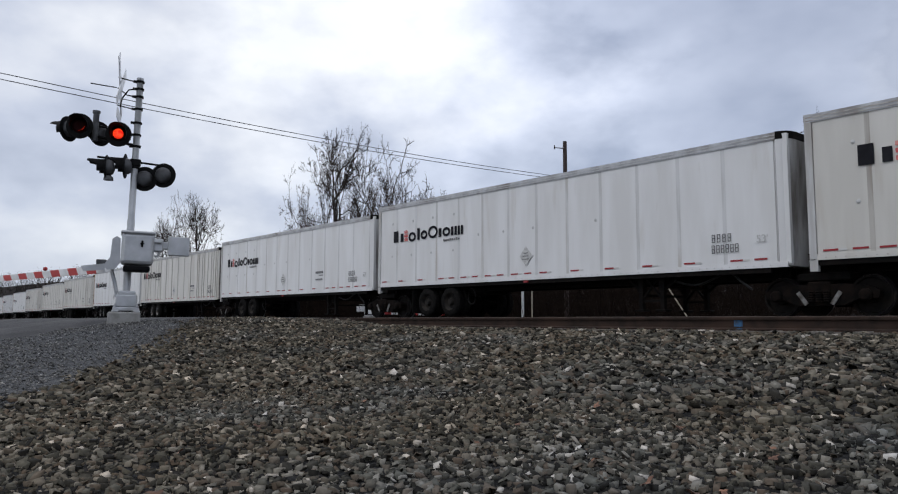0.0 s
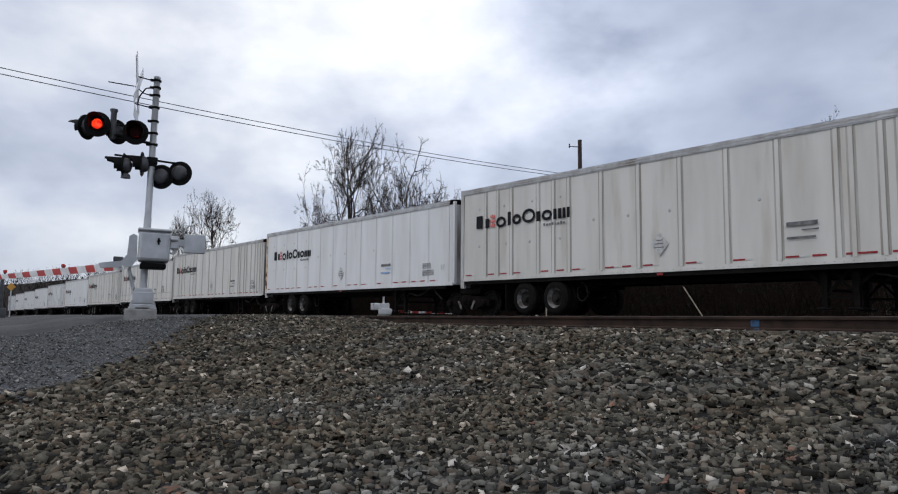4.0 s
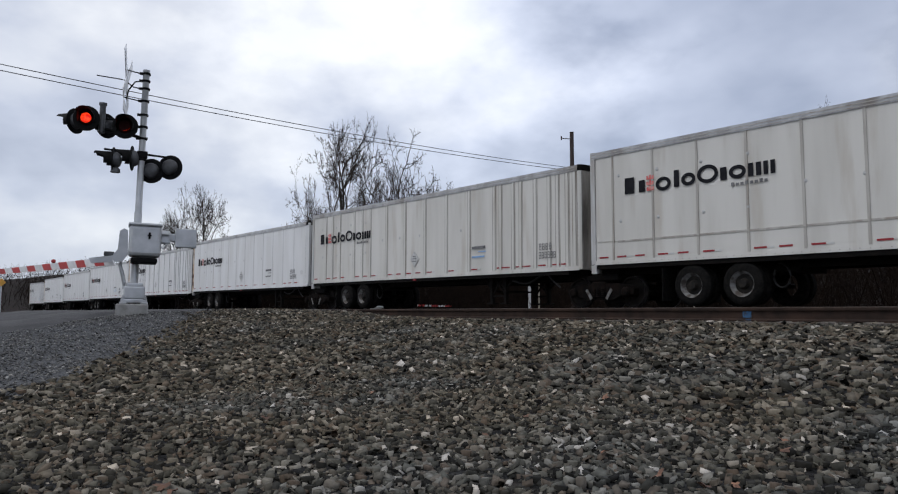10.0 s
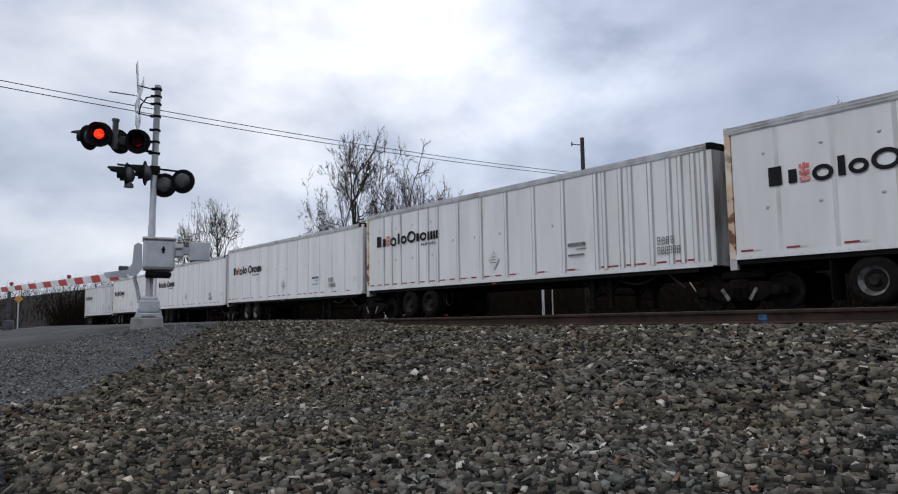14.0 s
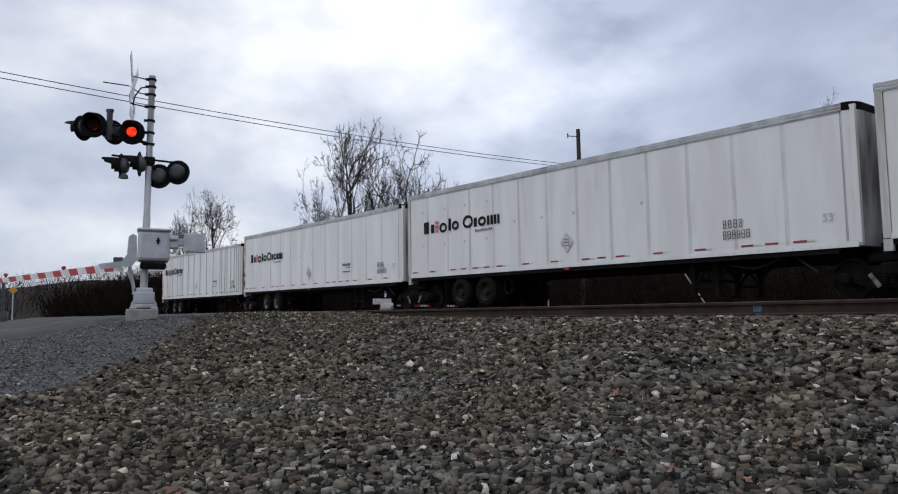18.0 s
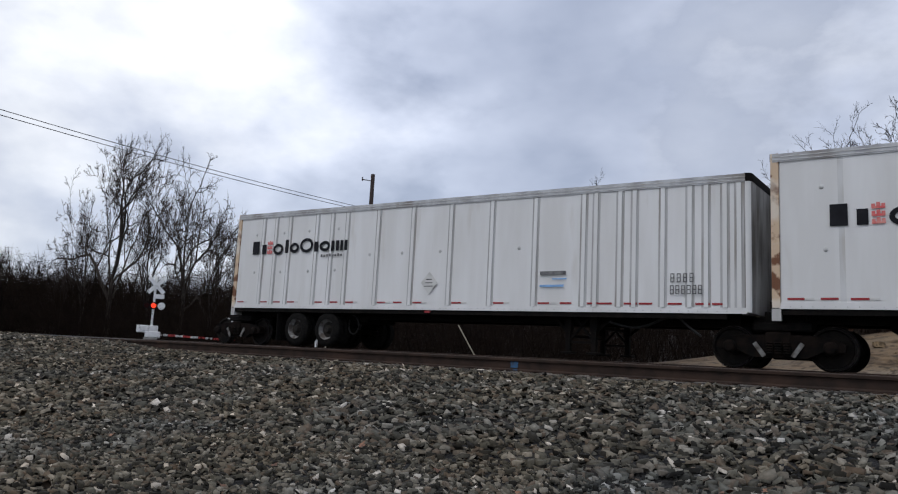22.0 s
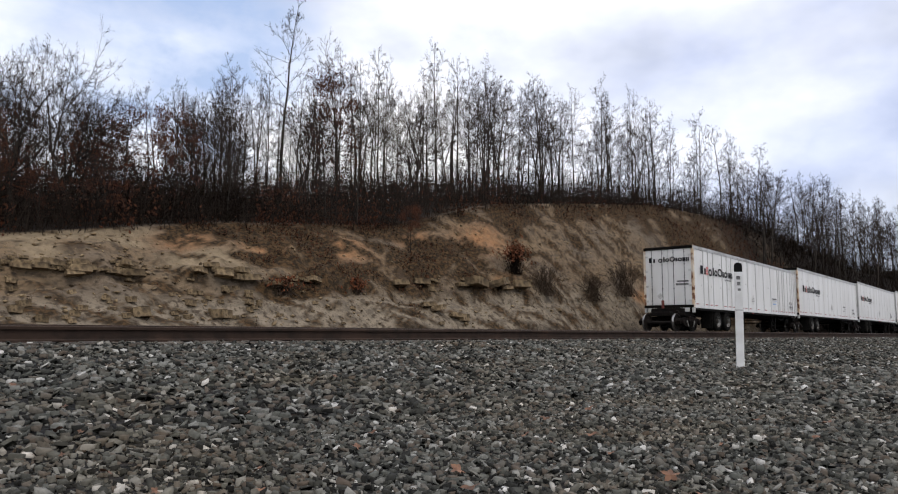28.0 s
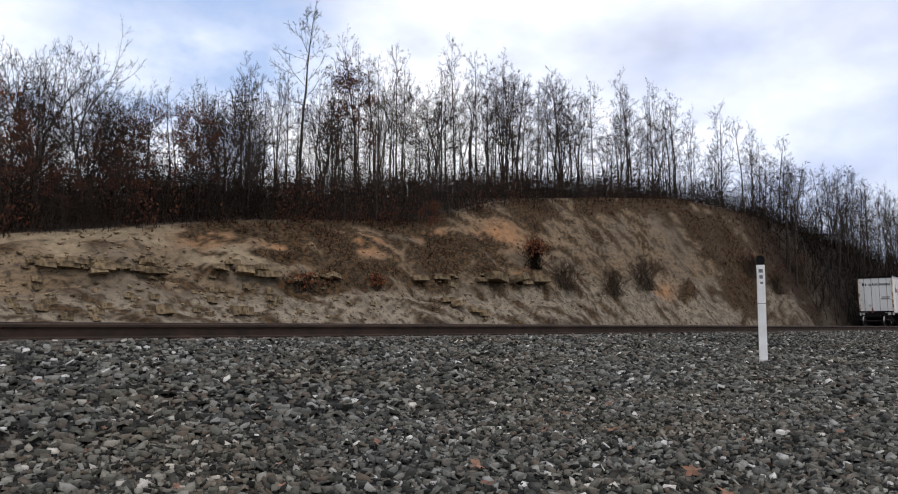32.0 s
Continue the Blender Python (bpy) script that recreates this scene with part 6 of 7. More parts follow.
# ---- bare trees ----
def tree_shapes(seed, height, habit, start=0.35, limbs=14, reach=0.24, depth=3, fine=0.006, girth=0.0085):
    """Trunk with limbs, and the twigs, as two shapes: a slender tree with one or two leaders, or a broad one that forks low."""
    rng = random.Random(seed)
    wood, twigs = Shape(), Shape()

    def turned(d, angle, a):
        side = Matrix.Rotation(a, 3, d) @ d.orthogonal().normalized()
        return (d * math.cos(angle) + side * math.sin(angle)).normalized()

    def wander(p, d, length, segs, bend, up):
        pts = [p.copy()]
        for _ in range(segs):
            d = (d + Vector((rng.gauss(0, bend), rng.gauss(0, bend), rng.gauss(0, bend) + up))).normalized()
            p = p + d * (length / segs)
            pts.append(p.copy())
        return pts, d

    def sprays(pts, length, count):
        """Fine twiglets along the last pieces of a branch."""
        for _ in range(count):
            u = rng.random() * (len(pts) - 1)
            i = min(int(u), len(pts) - 2)
            q = pts[i].lerp(pts[i + 1], u - i)
            d = turned((pts[i + 1] - pts[i]).normalized(), rng.uniform(0.5, 1.0), rng.uniform(0, 6.283))
            d = (d + Vector((0, 0, 0.18))).normalized()
            ln = length * rng.uniform(0.35, 0.8)
            m = q + d * ln * 0.5
            twigs.spike(q, q + d * ln, fine)
            e = turned(d, rng.uniform(0.4, 0.8), rng.uniform(0, 6.283))
            twigs.spike(m, m + e * ln * 0.5, fine * 0.8)

    def forked(p, d, length, r, level):
        r = max(r, fine)
        pts, d2 = wander(p, d, length, 4 if r > 0.03 else 3, 0.19 if habit == "broad" else 0.13, 0.045)
        r2 = max(r * 0.74, fine * 0.9)
        rs = [r + (r2 - r) * k / (len(pts) - 1) for k in range(len(pts))]
        (wood if r > 0.022 else twigs).tube(pts, rs, 6 if r > 0.06 else 4 if r > 0.022 else 3, caps=False)
        if level <= 2:
            sprays(pts, max(length * 0.7, 0.25), 4 if level else 7)
        if level == 0:
            return
        a = rng.uniform(0, 6.283)
        forked(pts[-1], turned(d2, rng.uniform(0.12, 0.36), a), length * rng.uniform(0.74, 0.92), r2, level - 1)
        forked(pts[-1], turned(d2, rng.uniform(0.5, 0.9), a + math.pi + rng.uniform(-0.5, 0.5)), length * rng.uniform(0.55, 0.8), r2 * 0.72, level - 1)
        if rng.random() < 0.45:
            forked(pts[-2], turned(d, rng.uniform(0.6, 1.0), a + 1.6), length * rng.uniform(0.5, 0.7), r2 * 0.6, level - 1)

    r0 = height * girth + 0.015
    if habit == "broad":
        pts, d = wander(Vector((0, 0, -0.3)), Vector((rng.gauss(0, 0.05), rng.gauss(0, 0.05), 1)).normalized(), height * start + 0.3, 4, 0.04, 0)
        wood.tube(pts, [r0 * (1.15 - 0.1 * k) for k in range(5)], 8, caps=False)
        for k in range(limbs):
            a = 2.4 * k + rng.uniform(-0.4, 0.4)
            q = pts[-1].lerp(pts[2], rng.random() * 0.9 if k else 0)
            forked(q, turned(Vector((0, 0, 1)), rng.uniform(0.3, 0.8) if k > 1 else 0.16, a), height * reach * rng.uniform(0.8, 1.1), r0 * (0.66 if k < 3 else 0.42), depth)
        return wood, twigs
    leaders = [(Vector((0, 0, -0.3)), Vector((rng.gauss(0, 0.03), rng.gauss(0, 0.03), 1)).normalized(), height + 0.3, r0, start)]
    if habit == "twin":
        leaders.append(None)
    n = 0
    for k in range(len(leaders)):
        if leaders[k] is None:
            at_ = first[4]
            leaders[k] = (at_, turned(Vector((0, 0, 1)), rng.uniform(0.22, 0.34), rng.uniform(0, 6.28)), (height - at_.z) * 0.95, r0 * 0.6, 0.15)
        p, d, ln, r, lo = leaders[k]
        segs = 10
        pts, _ = wander(p, d, ln, segs, 0.045, 0.03)
        rs = [max(r * (1 - 0.93 * (i / segs) ** 0.95), fine) for i in range(segs + 1)]
        wood.tube(pts, rs, 7, caps=False)
        if k == 0:
            first = pts
        count = limbs if k == 0 and habit != "twin" else int(limbs * 0.65)
        for b in range(count):
            u = lo + (0.97 - lo) * (b + rng.random()) / count
            v = (u - lo) / (1 - lo)
            i = min(int(u * segs), segs - 1)
            q = pts[i].lerp(pts[i + 1], u * segs - i)
            n += 1
            tilt = rng.uniform(0.85, 1.2) * (1 - v) + rng.uniform(0.4, 0.7) * v
            size = height * reach * (1.0 - 0.72 * v) * min(1.0, 0.5 + 2.2 * v) * rng.uniform(0.65, 1.25)
            dd = turned((pts[i + 1] - pts[i]).normalized(), tilt, 2.4 * n + rng.uniform(-0.5, 0.5))
            forked(q, dd, size * 0.42, max(rs[i] * rng.uniform(0.3, 0.45), fine * 1.5), depth if v < 0.75 else depth - 1)
    return wood, twigs


def leaf_shape(seed, twigs, count, size, lo, hi):
    """Dry leaves that hang on in loose clusters between two heights."""
    rng = random.Random(seed)
    s = Shape()
    pts = [p for p in twigs.v if lo < p[2] < hi and math.hypot(p[0], p[1]) > 0.09 * hi]
    for _ in range(count // 16):
        c0 = Vector(rng.choice(pts))
        for _k in range(rng.randint(6, 26)):
            c = c0 + Vector((rng.gauss(0, 0.30), rng.gauss(0, 0.30), rng.gauss(0, 0.16)))
            m = Matrix.Translation(c) @ Euler((rng.uniform(0, 6), rng.uniform(0, 6), rng.uniform(0, 6))).to_matrix().to_4x4()
            k = size * rng.uniform(0.6, 1.3)
            s.add([m @ Vector(p) for p in ((-k, 0, 0), (-0.2 * k, 0.5 * k, 0.15 * k), (k, 0, 0), (-0.2 * k, -0.5 * k, 0.15 * k))], [(0, 1, 2), (0, 2, 3)])
    return s


TREE_KINDS = []
for seed, height, habit, start, limbs, reach, leaves in ((11, 11, "slender", 0.34, 17, 0.30, 0), (12, 12, "twin", 0.42, 17, 0.28, 0), (13, 10, "slender", 0.26, 18, 0.36, 0), (14, 13, "slender", 0.50, 15, 0.24, 0),
                                                         (15, 9.5, "twin", 0.25, 20, 0.38, 0), (16, 11, "slender", 0.24, 19, 0.36, 2600), (17, 9, "twin", 0.22, 18, 0.36, 2600)):
    wood, twigs = tree_shapes(seed, height, habit, start, limbs, reach)
    t = thing("tree", "bare slender deciduous tree on the wooded hill" if not leaves else "slender oak still holding some brown leaves on the wooded hill", "tree", pose(0, 0, -60), group="trees on the hill")
    part("trunk", wood, BARK, t, smooth=60)
    part("crown", twigs, TWIG, t, "bare twigs")
    if leaves:
        part("leaves", leaf_shape(seed, twigs, leaves, 0.085, height * 0.12, height * (0.85 if seed == 16 else 0.62)), DRYLEAF, t, "dry brown leaves")
    TREE_KINDS.append((t, max(p[2] for p in twigs.v) * 0.96))
# broad field trees beyond the crossing
for seed, height, start, limbs, leaves in ((21, 15, 0.26, 6, -1), (24, 13, 0.22, 6, -1), (27, 12, 0.24, 7, 4300), (29, 12, 0.20, 7, 0)):
    wood, twigs = tree_shapes(seed, height, "broad", start, limbs, 0.16, 6, 0.0085 if leaves < 0 else 0.0065, 0.014 if leaves < 0 else 0.011)
    t = thing("tree", "broad bare tree beyond the tracks" if leaves < 0 else "broad oak with clusters of russet leaves" if leaves else "broad bare tree with crooked limbs on the hill", "tree", pose(0, 0, -60),
              group="trees beyond the crossing" if leaves < 0 else "trees on the hill")
    if leaves > 0:
        part("leaves", leaf_shape(seed, twigs, leaves, 0.085, height * 0.2, height * 0.9), RUSSET, t, "dry russet leaves")
    part("trunk", wood, BARK, t, smooth=60)
    part("crown", twigs, TWIG, t, "bare twigs")
    TREE_KINDS.append((t, max(p[2] for p in twigs.v) * 0.97))

used = set()


def plant(kind, x, y, tall, turn, wide=1.0):
    src, h = TREE_KINDS[kind]
    k = tall / h
    m = Matrix.Translation((x, y, float(ground_z(x, y)))) @ Matrix.Rotation(turn, 4, "Z") @ Matrix.Diagonal((k * wide, k * wide, k, 1))
    if kind in used:
        return copy_thing(src, m)
    used.add(kind)
    src.matrix_basis = m
    return src


def at(yaw, dist):
    a = radians(yaw)
    return -math.sin(a) * dist, math.cos(a) * dist


trng = random.Random(77)
# trees with a place of their own: yaw, distance, elevation of the top, kind
for yaw, dist, el, kind, wide in ((-34.3, 37, 23.6, 3, 1.0), (-38.3, 38, 22.4, 5, 0.8), (-7.4, 31, 22.6, 9, 0.72), (-10.2, 34, 18.6, 5, 1.0), (3.0, 34, 19.4, 10, 0.9), (-1.2, 36, 17.2, 10, 0.9), (25.0, 40, 14.4, 0, 0.7), (-16.2, 32, 19.8, 10, 0.75), (-19.3, 32, 17.0, 10, 0.75), (-23.2, 33, 17.2, 1, 0.9), (-30.4, 34, 20.0, 2, 1.0), (-28.2, 33, 17.6, 10, 0.6), (-36.2, 35, 18.6, 0, 0.9), (-40.0, 34, 19.4, 3, 0.9), (-13.4, 36, 19.4, 2, 1.0),
                                  (-16.2, 35, 18.9, 0, 1.1)):
    x, y = at(yaw, dist)
    plant(kind, x, y, max(math.tan(radians(el)) * dist - float(ground_z(x, y)), 5.0), trng.uniform(0, 6.28), wide)
for yaw, dist, el, kind, wide in ((-18.9, 35, 18.7, 4, 1.0), (-21.9, 36, 18.2, 2, 1.0), (-20.5, 33, 16.0, 6, 0.8), (-42.0, 39, 21.3, 0, 1.0), (-46.6, 41, 21.7, 1, 1.1), (-52.0, 45, 21.2, 1, 1.2), (-28, 38, 17.5, 4, 0.9),
                                  (-30.5, 36, 18.4, 2, 0.9), (-26, 37, 18.0, 1, 1.0), (-56, 50, 18.3, 0, 1.0), (-61.2, 56, 17.7, 2, 1.1), (-66, 66, 14.6, 0, 1.0), (-69, 74, 13.7, 1, 1.1), (-73.4, 88, 10.5, 0, 1.0), (-44.2, 34, 16.5, 6, 0.7), (-4.2, 35, 15.5, 6, 0.9)):
    x, y = at(yaw, dist)
    plant(kind, x, y, max(math.tan(radians(el)) * dist - float(ground_z(x, y)), 5.0), trng.uniform(0, 6.28), wide)
# broad trees left of the pole
for yaw, dist, el, kind, wide in ((55.7, 62, 14.0, 7, 0.62), (53.6, 64, 10.2, 8, 0.6), (60.4, 62, 12.3, 8, 0.9), (58.0, 66, 9.8, 7, 0.75), (62.2, 66, 7.6, 8, 0.75), (63.4, 72, 5.4, 7, 0.7),
                                  (70.3, 92, 7.9, 8, 0.9), (71.9, 95, 7.5, 7, 0.85), (67.3, 96, 5.0, 8, 0.7), (52.2, 74, 7.4, 7, 0.6), (49.0, 95, 5.0, 8, 0.7), (46.0, 99, 4.6, 7, 0.8)):
    x, y = at(yaw, dist)
    plant(kind, x, y, max(math.tan(radians(el)) * dist - float(ground_z(x, y)), 4.0), trng.uniform(0, 6.28), wide)
# the rest of the wood
def skyline(x, y):
    """How high the wood may rise at a place."""
    yaw = math.degrees(math.atan2(x, y))
    el = float(np.interp(yaw, [-14, -6, -1, 6, 15, 20, 26, 31, 36, 42, 47, 52, 56, 61, 66, 70, 74, 82], [10, 14.5, 17.5, 20, 18.5, 17.5, 18.6, 19.8, 21.0, 22.0, 22.6, 21.8, 20.0, 18.8, 16.6, 14.6, 11.8, 7.5]))
    return math.tan(radians(el)) * math.hypot(x, y) - float(ground_z(x, y))


for i in range(290):
    x = trng.uniform(-6, 130) if i > 130 else trng.uniform(-2, 55)
    y = 26.4 + 30 * trng.random() ** 1.3
    tall = trng.uniform(6.8, 13.0) + 3.0 * min(max((x - 15) / 35, 0), 1)
    if x > 75:
        y -= trng.uniform(0, 5)
        tall += 2.0
    kinds = (0, 1, 2, 3, 4) if x > 16 else (0, 2, 4, 1, 6, 5, 6)
    plant(trng.choice(kinds), x, y, max(min(tall, skyline(x, y) * trng.uniform(0.86, 1.06)), 2.5), trng.uniform(0, 6.28), trng.uniform(0.85, 1.25))


# where the bank runs out, and dry-leaved oaks low in the wood
for i in range(46):
    x, y = trng.uniform(64, 128), trng.uniform(21.8, 27.5)
    plant(trng.choice((0, 1, 2, 3, 4)), x, y, max(skyline(x, y) * trng.uniform(0.85, 1.1), 3.0), trng.uniform(0, 6.28), trng.uniform(0.9, 1.25))
for yaw, dist, el in ((-3.5, 32, 15.5), (-6.0, 31, 14.0), (-8.0, 31.5, 15.5), (-10.2, 32, 12.5), (-12.0, 33, 13.5), (1.0, 33, 14.0), (-27.0, 33, 14.0), (-23.5, 34, 15.5), (-34, 34, 14.5), (3.5, 33, 12.0), (-1.0, 31, 12.0)):
    x, y = at(yaw, dist)
    plant(6, x, y, max(math.tan(radians(el)) * dist - float(ground_z(x, y)), 3.0), trng.uniform(0, 6.28), 1.2)


def brush(name, count, place, tall, label, seed, twigs=8, material=None, radius=0.014):
    """Many thin upright stems with side twigs, as one mass."""
    rng = random.Random(seed)
    s = Shape()
    places = [place(rng) for _ in range(count)]
    feet = ground_z([p[0] for p in places], [p[1] for p in places]).tolist()
    for (x, y), foot in zip(places, feet):
        base = Vector((x, y, foot - 0.05))
        h = rng.uniform(*tall)
        d = Vector((rng.gauss(0, 0.36), rng.gauss(0, 0.36), 1)).normalized()
        mid_p = base + d * h * 0.5 + Vector((rng.gauss(0, 0.06), rng.gauss(0, 0.06), 0)) * h
        tip = base + d * h
        s.tube([base, mid_p], [radius * (0.6 + h * 0.3), radius * (0.4 + h * 0.18)], 3, caps=False)
        s.spike(mid_p, tip, radius * (0.4 + h * 0.18))
        for k in range(twigs):
            u = rng.uniform(0.15, 0.97)
            p = base.lerp(tip, u)
            q = p + Vector((rng.gauss(0, 0.45), rng.gauss(0, 0.45), rng.uniform(-0.05, 0.4))) * h * 0.6 * (1.2 - u)
            s.spike(p, q, radius * 0.75)
    return lone(name, s, material or TWIGSHADE, label, "brush", kind="stuff")


def slope_place(rng):
    return rng.uniform(-7, 100), 25.7 + 20 * rng.random() ** 1.5


def thicket_place(rng):
    return -9 - 95 * rng.random() ** 0.9, rng.uniform(23.5, 46)


def deep_place(rng):
    return rng.uniform(-8, 100), 32 + 28 * rng.random()


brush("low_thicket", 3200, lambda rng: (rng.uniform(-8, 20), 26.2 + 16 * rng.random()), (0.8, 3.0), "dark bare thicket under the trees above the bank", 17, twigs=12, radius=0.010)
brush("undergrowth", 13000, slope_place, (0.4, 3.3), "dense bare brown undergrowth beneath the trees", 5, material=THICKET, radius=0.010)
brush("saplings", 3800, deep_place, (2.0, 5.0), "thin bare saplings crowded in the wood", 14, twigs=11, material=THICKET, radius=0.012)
def leafy_air(name, count, place, tall, label, seed, size=0.075):
    """Dry leaves that still hang in the brush."""
    rng = random.Random(seed)
    s = Shape()
    places = [place(rng) for _ in range(count)]
    feet = ground_z([p[0] for p in places], [p[1] for p in places]).tolist()
    for (x, y), foot in zip(places, feet):
        m = Matrix.Translation((x, y, foot + rng.uniform(*tall) * rng.random())) @ Euler((rng.uniform(0, 6), rng.uniform(0, 6), rng.uniform(0, 6))).to_matrix().to_4x4()
        k = size * rng.uniform(0.6, 1.4)
        s.add([m @ Vector(p) for p in ((-k, 0, 0), (0, 0.5 * k, 0.02), (k, 0, 0), (0, -0.5 * k, 0.02))], [(0, 1, 2), (0, 2, 3)])
    return lone(name, s, DRYLEAF, label, "leaves", kind="stuff")


def leafy_place(rng):
    while True:
        x, y = rng.uniform(-6, 85), 25.6 + 12 * rng.random() ** 1.4
        if float(fbm(np.array(x), np.array(y), 4.5, 3, 6.0)) > 0.05 + 0.008 * x:
            return x, y


leafy_air("dry_leaves", 9000, leafy_place, (0.3, 2.8), "dry brown leaves still hanging in the undergrowth", 31)
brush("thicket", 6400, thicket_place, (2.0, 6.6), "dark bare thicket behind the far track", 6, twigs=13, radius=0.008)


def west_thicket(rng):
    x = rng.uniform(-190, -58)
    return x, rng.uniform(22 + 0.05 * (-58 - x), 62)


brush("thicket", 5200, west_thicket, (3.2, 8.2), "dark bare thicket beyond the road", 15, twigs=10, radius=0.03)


def far_wood(rng):
    return rng.uniform(-260, -18), rng.uniform(60, 150)


def bank_patch(rng):
    """Scrub grows in drifts on the bank, more towards its top and its far end."""
    return DRIFTS[rng.randrange(len(DRIFTS))]


drng = np.random.default_rng(3)
dx, dy = drng.uniform(4, 80, 60000), drng.uniform(20.8, 26.6, 60000)
dk = drift(dx, dy) > drng.uniform(0.45, 0.85, 60000)
DRIFTS = list(zip(dx[dk].tolist(), dy[dk].tolist()))
leafy_air("dead_leaves", 9000, bank_patch, (0.03, 0.35), "dead russet leaves lying in drifts on the bank", 32, 0.045)
brush("bank_scrub", 3400, bank_patch, (0.06, 0.4), "low dead scrub and weeds in drifts on the bank", 8, radius=0.010)


def end_wood(rng):
    return rng.uniform(66, 150), rng.uniform(20.5, 30)


brush("bank_thicket", 2400, end_wood, (1.5, 4.5), "dark thicket where the bank runs out", 9)


def west_wood(rng):
    return rng.uniform(-430, -235), rng.uniform(-90, 110)


brush("far_wood", 1800, west_wood, (4, 9), "bare grey-brown wood where the line vanishes", 10, radius=0.035)
def ridge_wood(rng):
    return rng.uniform(-125, 2), rng.uniform(46, 84)


brush("ridge_wood", 2800, ridge_wood, (2.0, 5.5), "dark bare wood on the rise beyond the tracks", 11, radius=0.022)
brush("far_wood", 1800, far_wood, (5, 10), "bare grey-brown wood on the distant ridge", 7, radius=0.03)


# ---- bushes, rocks and litter on the cut bank ----
def build_bush(x, y, wide, tall, leafy, label, seed):
    rng = random.Random(seed)
    z = float(ground_z(x, y))
    b = thing("bush", label, "bush", pose(x, y, z), group="bushes on the bank")
    s = Shape()
    tips = []
    for _ in range(110):
        a, r = rng.uniform(0, 6.28), abs(rng.gauss(0, 0.55))
        foot = Vector((rng.gauss(0, 0.22) * wide, rng.gauss(0, 0.16) * wide, -0.1))
        tip = Vector((math.cos(a) * r * wide, math.sin(a) * r * wide * 0.7, tall * rng.uniform(0.5, 1.0) * (1.1 - 0.35 * r)))
        midp = tip * 0.5 + Vector((rng.gauss(0, 0.08), rng.gauss(0, 0.08), 0.1)) * tall
        s.tube([foot, midp], [0.014, 0.009], 3, caps=False)
        s.spike(midp, tip, 0.009)
        for _k in range(5):
            q = tip.lerp(midp, rng.random()) 
            e = q + Vector((rng.gauss(0, 0.2), rng.gauss(0, 0.2), rng.uniform(0, 0.3))) * tall * 0.6
            s.spike(q, e, 0.007)
            tips.append(e)
    part("branchwork", s, TWIGSHADE if leafy > 300 else WEED, b)
    if leafy:
        l = Shape()
        for _ in range(leafy):
            c = rng.choice(tips) + Vector((rng.gauss(0, 0.1), rng.gauss(0, 0.1), rng.gauss(0, 0.1)))
            m = Matrix.Translation(c) @ Euler((rng.uniform(0, 6), rng.uniform(0, 6), rng.uniform(0, 6))).to_matrix().to_4x4()
            k = rng.uniform(0.05, 0.1)
            l.add([m @ Vector(p) for p in ((-k, 0, 0), (0, 0.5 * k, 0.02), (k, 0, 0), (0, -0.5 * k, 0.02))], [(0, 1, 2), (0, 2, 3)])
        part("leaves", l, RUSSET, b, "dry russet leaves")
    return b


for k, (yaw, el, wide, tall, leafy, label) in enumerate((
        (-52.3, 4.6, 1.0, 1.5, 420, "small oak bush with dry russet leaves on the bare bank"), (-54.6, 3.0, 2.0, 1.6, 0, "bare rounded bush on the bare bank"),
        (-58.2, 2.5, 1.9, 1.5, 0, "bare low bush on the bare bank"), (-60.4, 2.9, 2.5, 2.2, 0, "tall bare rounded bush on the bare bank"), 
        (-34.6, 2.9, 1.0, 0.5, 160, "scrubby bush with some brown leaves"), (-40.2, 2.9, 0.5, 0.5, 200, "low bush with russet leaves"),
        (-68.0, 3.6, 1.6, 2.2, 120, "bare scrub at the end of the bank"),
        (-69.6, 2.4, 1.6, 2.2, 60, "bare scrub at the end of the bank"), (-71.0, 3.2, 1.8, 2.4, 80, "bare scrub at the end of the bank"), )):
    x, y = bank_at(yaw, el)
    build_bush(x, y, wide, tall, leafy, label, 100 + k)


def rock_mesh(seed, slabby):
    rng = random.Random(seed)
    bm = bmesh.new()
    bmesh.ops.create_icosphere(bm, subdivisions=2, radius=1.0)
    for v in bm.verts:
        p = v.co
        q = Vector((max(-0.6, min(0.6, p.x)), max(-0.5, min(0.5, p.y)), max(-0.36, min(0.36, p.z))))
        v.co = q * (1 + rng.uniform(-0.10, 0.10))
        v.co.z *= 0.5 if slabby else 0.95
    me = bpy.data.meshes.new("rock")
    bm.to_mesh(me)
    bm.free()
    me.materials.append(ROCKTAN)
    return me


SLABS = [rock_mesh(s, True) for s in (1, 2, 3)]
LUMPS = [rock_mesh(s, False) for s in (4, 5, 6)]
rrng = random.Random(9)


def put_rock(me, yaw, el, size, label):
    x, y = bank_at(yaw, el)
    z = float(ground_z(x, y))
    m = Matrix.Translation((x, y - 0.28 * size, z + 0.12 * size)) @ Euler((rrng.uniform(-0.25, 0.1), rrng.uniform(-0.15, 0.15), rrng.uniform(-0.5, 0.5))).to_matrix().to_4x4() @ Matrix.Diagonal((size, size * 0.8, size, 1))
    return lone("rock", me, None, label, "rock", m, group="rocks of the bank")


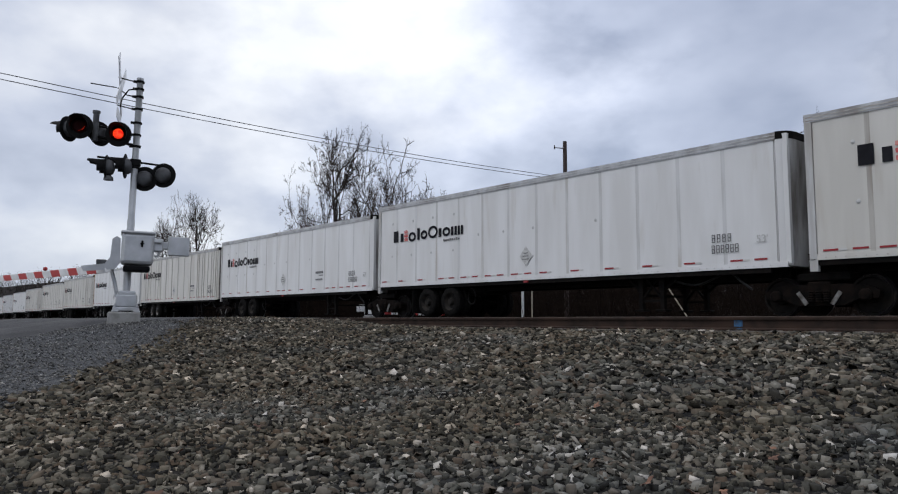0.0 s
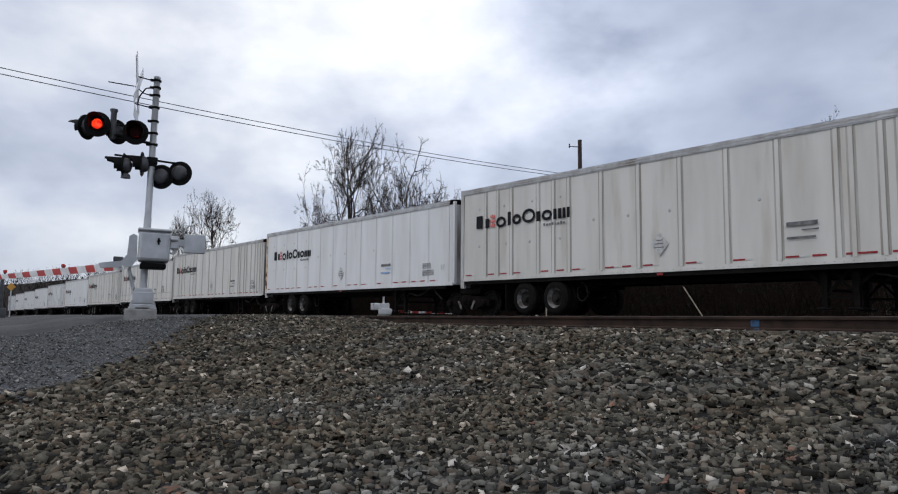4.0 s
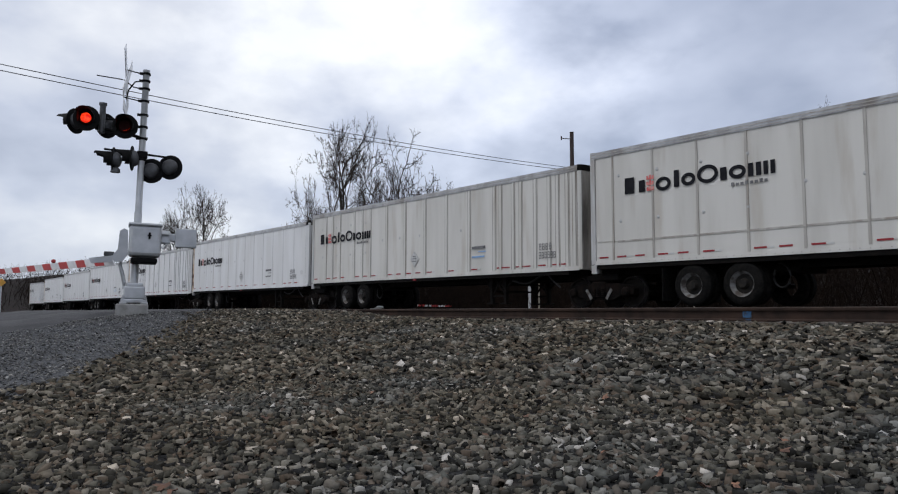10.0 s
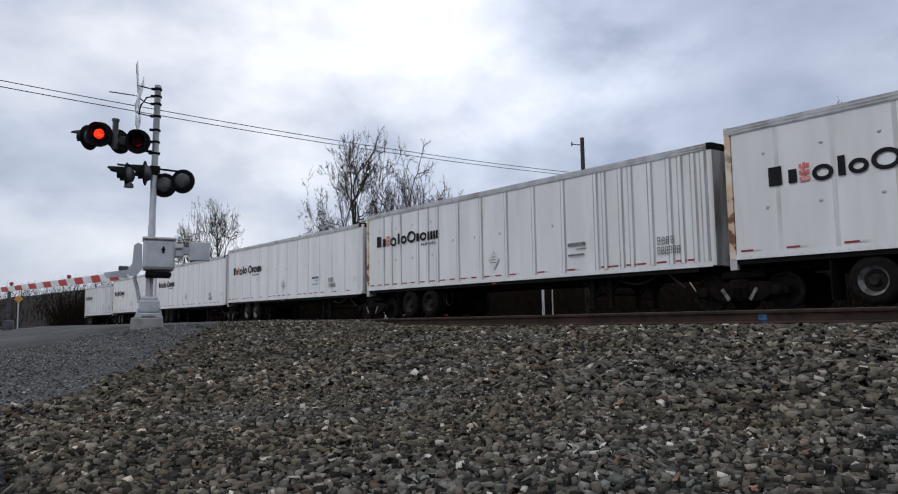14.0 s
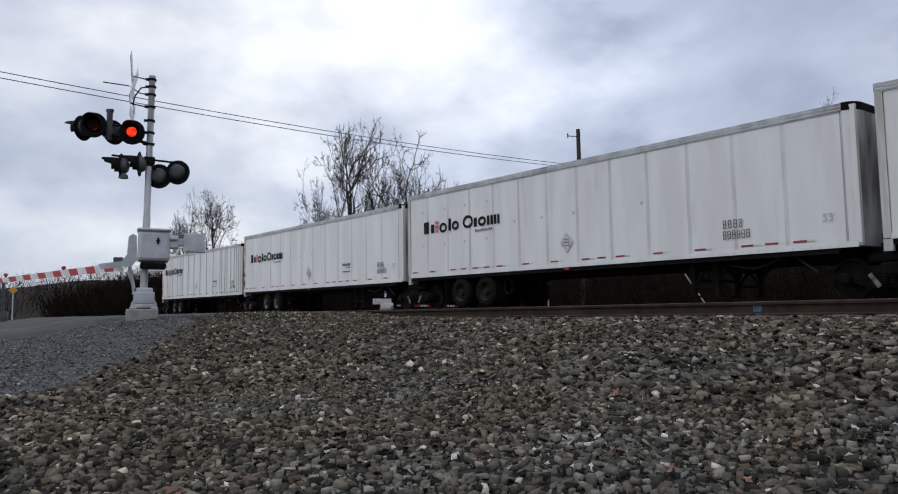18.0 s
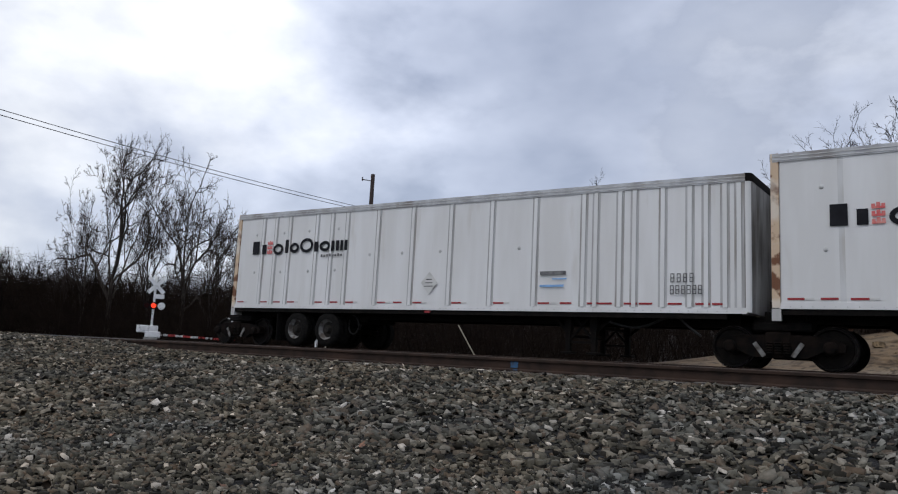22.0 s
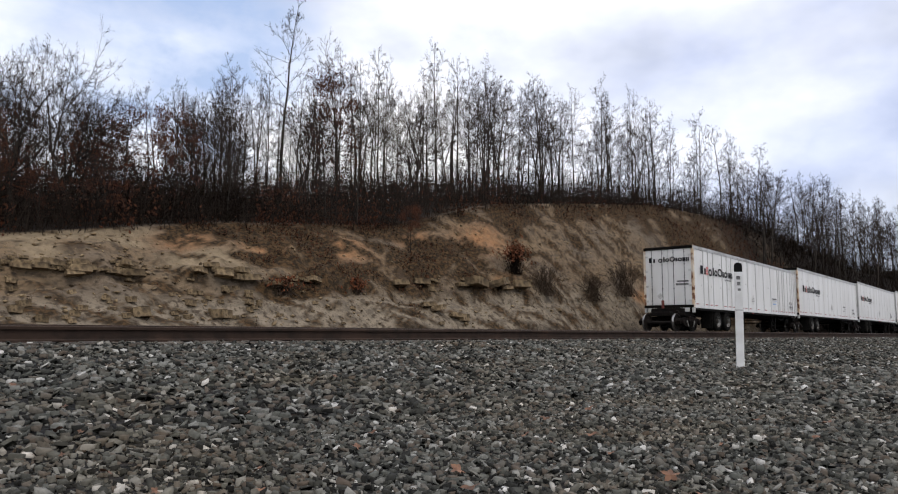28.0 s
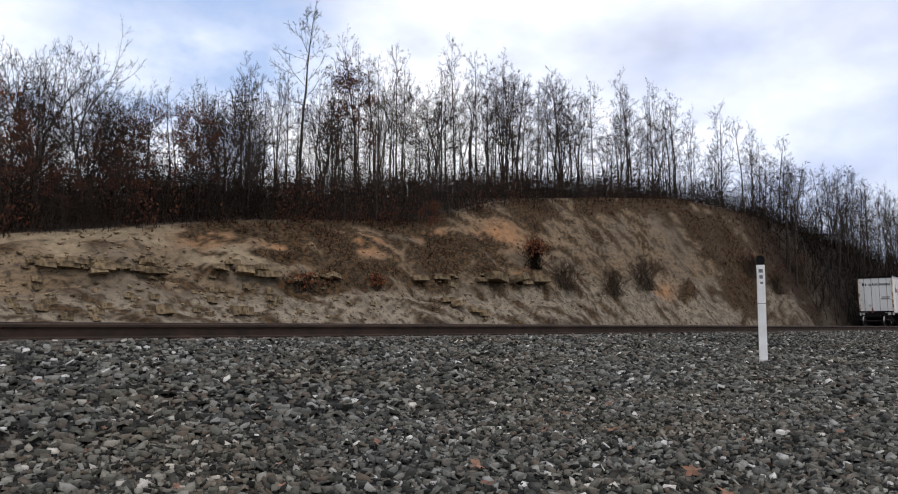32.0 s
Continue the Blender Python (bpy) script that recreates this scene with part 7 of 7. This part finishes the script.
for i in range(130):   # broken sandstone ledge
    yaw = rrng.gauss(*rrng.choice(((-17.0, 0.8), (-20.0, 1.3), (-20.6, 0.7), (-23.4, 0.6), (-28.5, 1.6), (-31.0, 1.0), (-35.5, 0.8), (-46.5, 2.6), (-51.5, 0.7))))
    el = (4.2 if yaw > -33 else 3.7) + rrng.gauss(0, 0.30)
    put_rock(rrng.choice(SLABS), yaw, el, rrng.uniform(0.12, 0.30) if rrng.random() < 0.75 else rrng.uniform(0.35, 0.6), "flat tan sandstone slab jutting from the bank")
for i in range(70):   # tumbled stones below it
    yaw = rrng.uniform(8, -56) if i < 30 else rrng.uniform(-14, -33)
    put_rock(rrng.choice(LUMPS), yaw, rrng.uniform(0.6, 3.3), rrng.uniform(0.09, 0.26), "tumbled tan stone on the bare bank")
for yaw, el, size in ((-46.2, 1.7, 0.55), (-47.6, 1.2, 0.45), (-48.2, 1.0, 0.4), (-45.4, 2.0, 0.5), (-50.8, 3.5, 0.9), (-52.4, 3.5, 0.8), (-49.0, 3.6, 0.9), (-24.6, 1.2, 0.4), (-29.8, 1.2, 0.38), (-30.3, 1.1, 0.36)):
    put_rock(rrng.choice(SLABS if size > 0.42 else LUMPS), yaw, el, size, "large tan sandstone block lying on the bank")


def build_leaf_litter():
    rng = random.Random(12)
    leaf = Shape()
    ring = [(0.05 * math.cos(a) * (1 + 0.35 * math.cos(5 * a)), 0.04 * math.sin(a) * (1 + 0.35 * math.cos(5 * a)), 0.012 * math.cos(2 * a)) for a in [2 * math.pi * k / 20 for k in range(20)]]
    leaf.add([(0, 0, 0.0)] + ring, [(0, k + 1, (k + 1) % 20 + 1) for k in range(20)])
    me = leaf.mesh("leaf", LITTERLEAF)
    named = [(34.7, -7.64), (40.9, -10.2), (66.0, -7.7), (-55.3, -7.7), (32, -12), (-33.5, -9.4), (-20, -6.2), (-32.5, -5.6), (58, -6.0), (12, -7.2)]
    spots = [(y, e) for y, e in named] + [(rng.uniform(-75, 75), -rng.uniform(3.0, 12.5)) for _ in range(55)]
    for yaw, el in spots:
        a, e = radians(yaw), radians(el)
        d = np.arange(1.5, 12, 0.02)
        x, y, z = -math.sin(a) * d, math.cos(a) * d, math.tan(e) * d
        hit = np.nonzero(ground_z(x, y) + 0.045 >= z)[0]
        if not len(hit):
            continue
        i = hit[0]
        k = rng.uniform(0.3, 0.7)
        lone("fallen_leaf", me, None, "fallen russet leaf lying on the ballast", "leaf",
             Matrix.Translation((float(x[i]), float(y[i]), float(z[i]))) @ Euler((rng.uniform(-0.7, 0.5), rng.uniform(-0.5, 0.5), rng.uniform(0, 6))).to_matrix().to_4x4() @ Matrix.Scale(k, 4), group="fallen leaves")


build_leaf_litter()


# ---- what moves ----
def motions():
    steps = [0.5 * i for i in range(65)]
    for k, ob in train:
        walk(ob, [(t, ride(rear_x(k, t), rear_x(k, t) + LONG, 0)) for t in steps])
    for k, ob in bogies:
        walk(ob, [(t, ride(rear_x(k, t) - 0.92, rear_x(k, t) + 1.0, 1)) for t in steps])
    # the two front lights flash in turn: a dark shutter swings aside while its light shows
    for ob, first in ((blind_left, True), (blind_right, False)):
        shut, wide_open = pose(0, -0.075, 0), pose(-0.128, -0.17, 0, 0, 0, 88)
        dark, rows = first, [(0.0, shut if first else wide_open)]
        for t in FLASHES:
            rows.append((t - 0.034, shut if dark else wide_open))
            dark = not dark
            rows.append((t + 0.034, shut if dark else wide_open))
        rows.append((SECONDS, shut if dark else wide_open))
        walk(ob, rows)


FLASHES = [0.3, 0.9, 1.5, 2.15, 2.7, 3.3, 3.9, 4.5, 5.1, 5.7, 6.2, 6.85, 7.5, 8.15, 8.65, 9.2, 9.85, 10.5, 11.15, 11.65, 12.25, 12.85, 13.45,
           14.15, 14.7, 15.3, 15.9, 16.45, 17.1, 17.62, 18.2, 18.85, 19.5, 20.05] + [20.65 + 0.6 * i for i in range(18)]
motions()
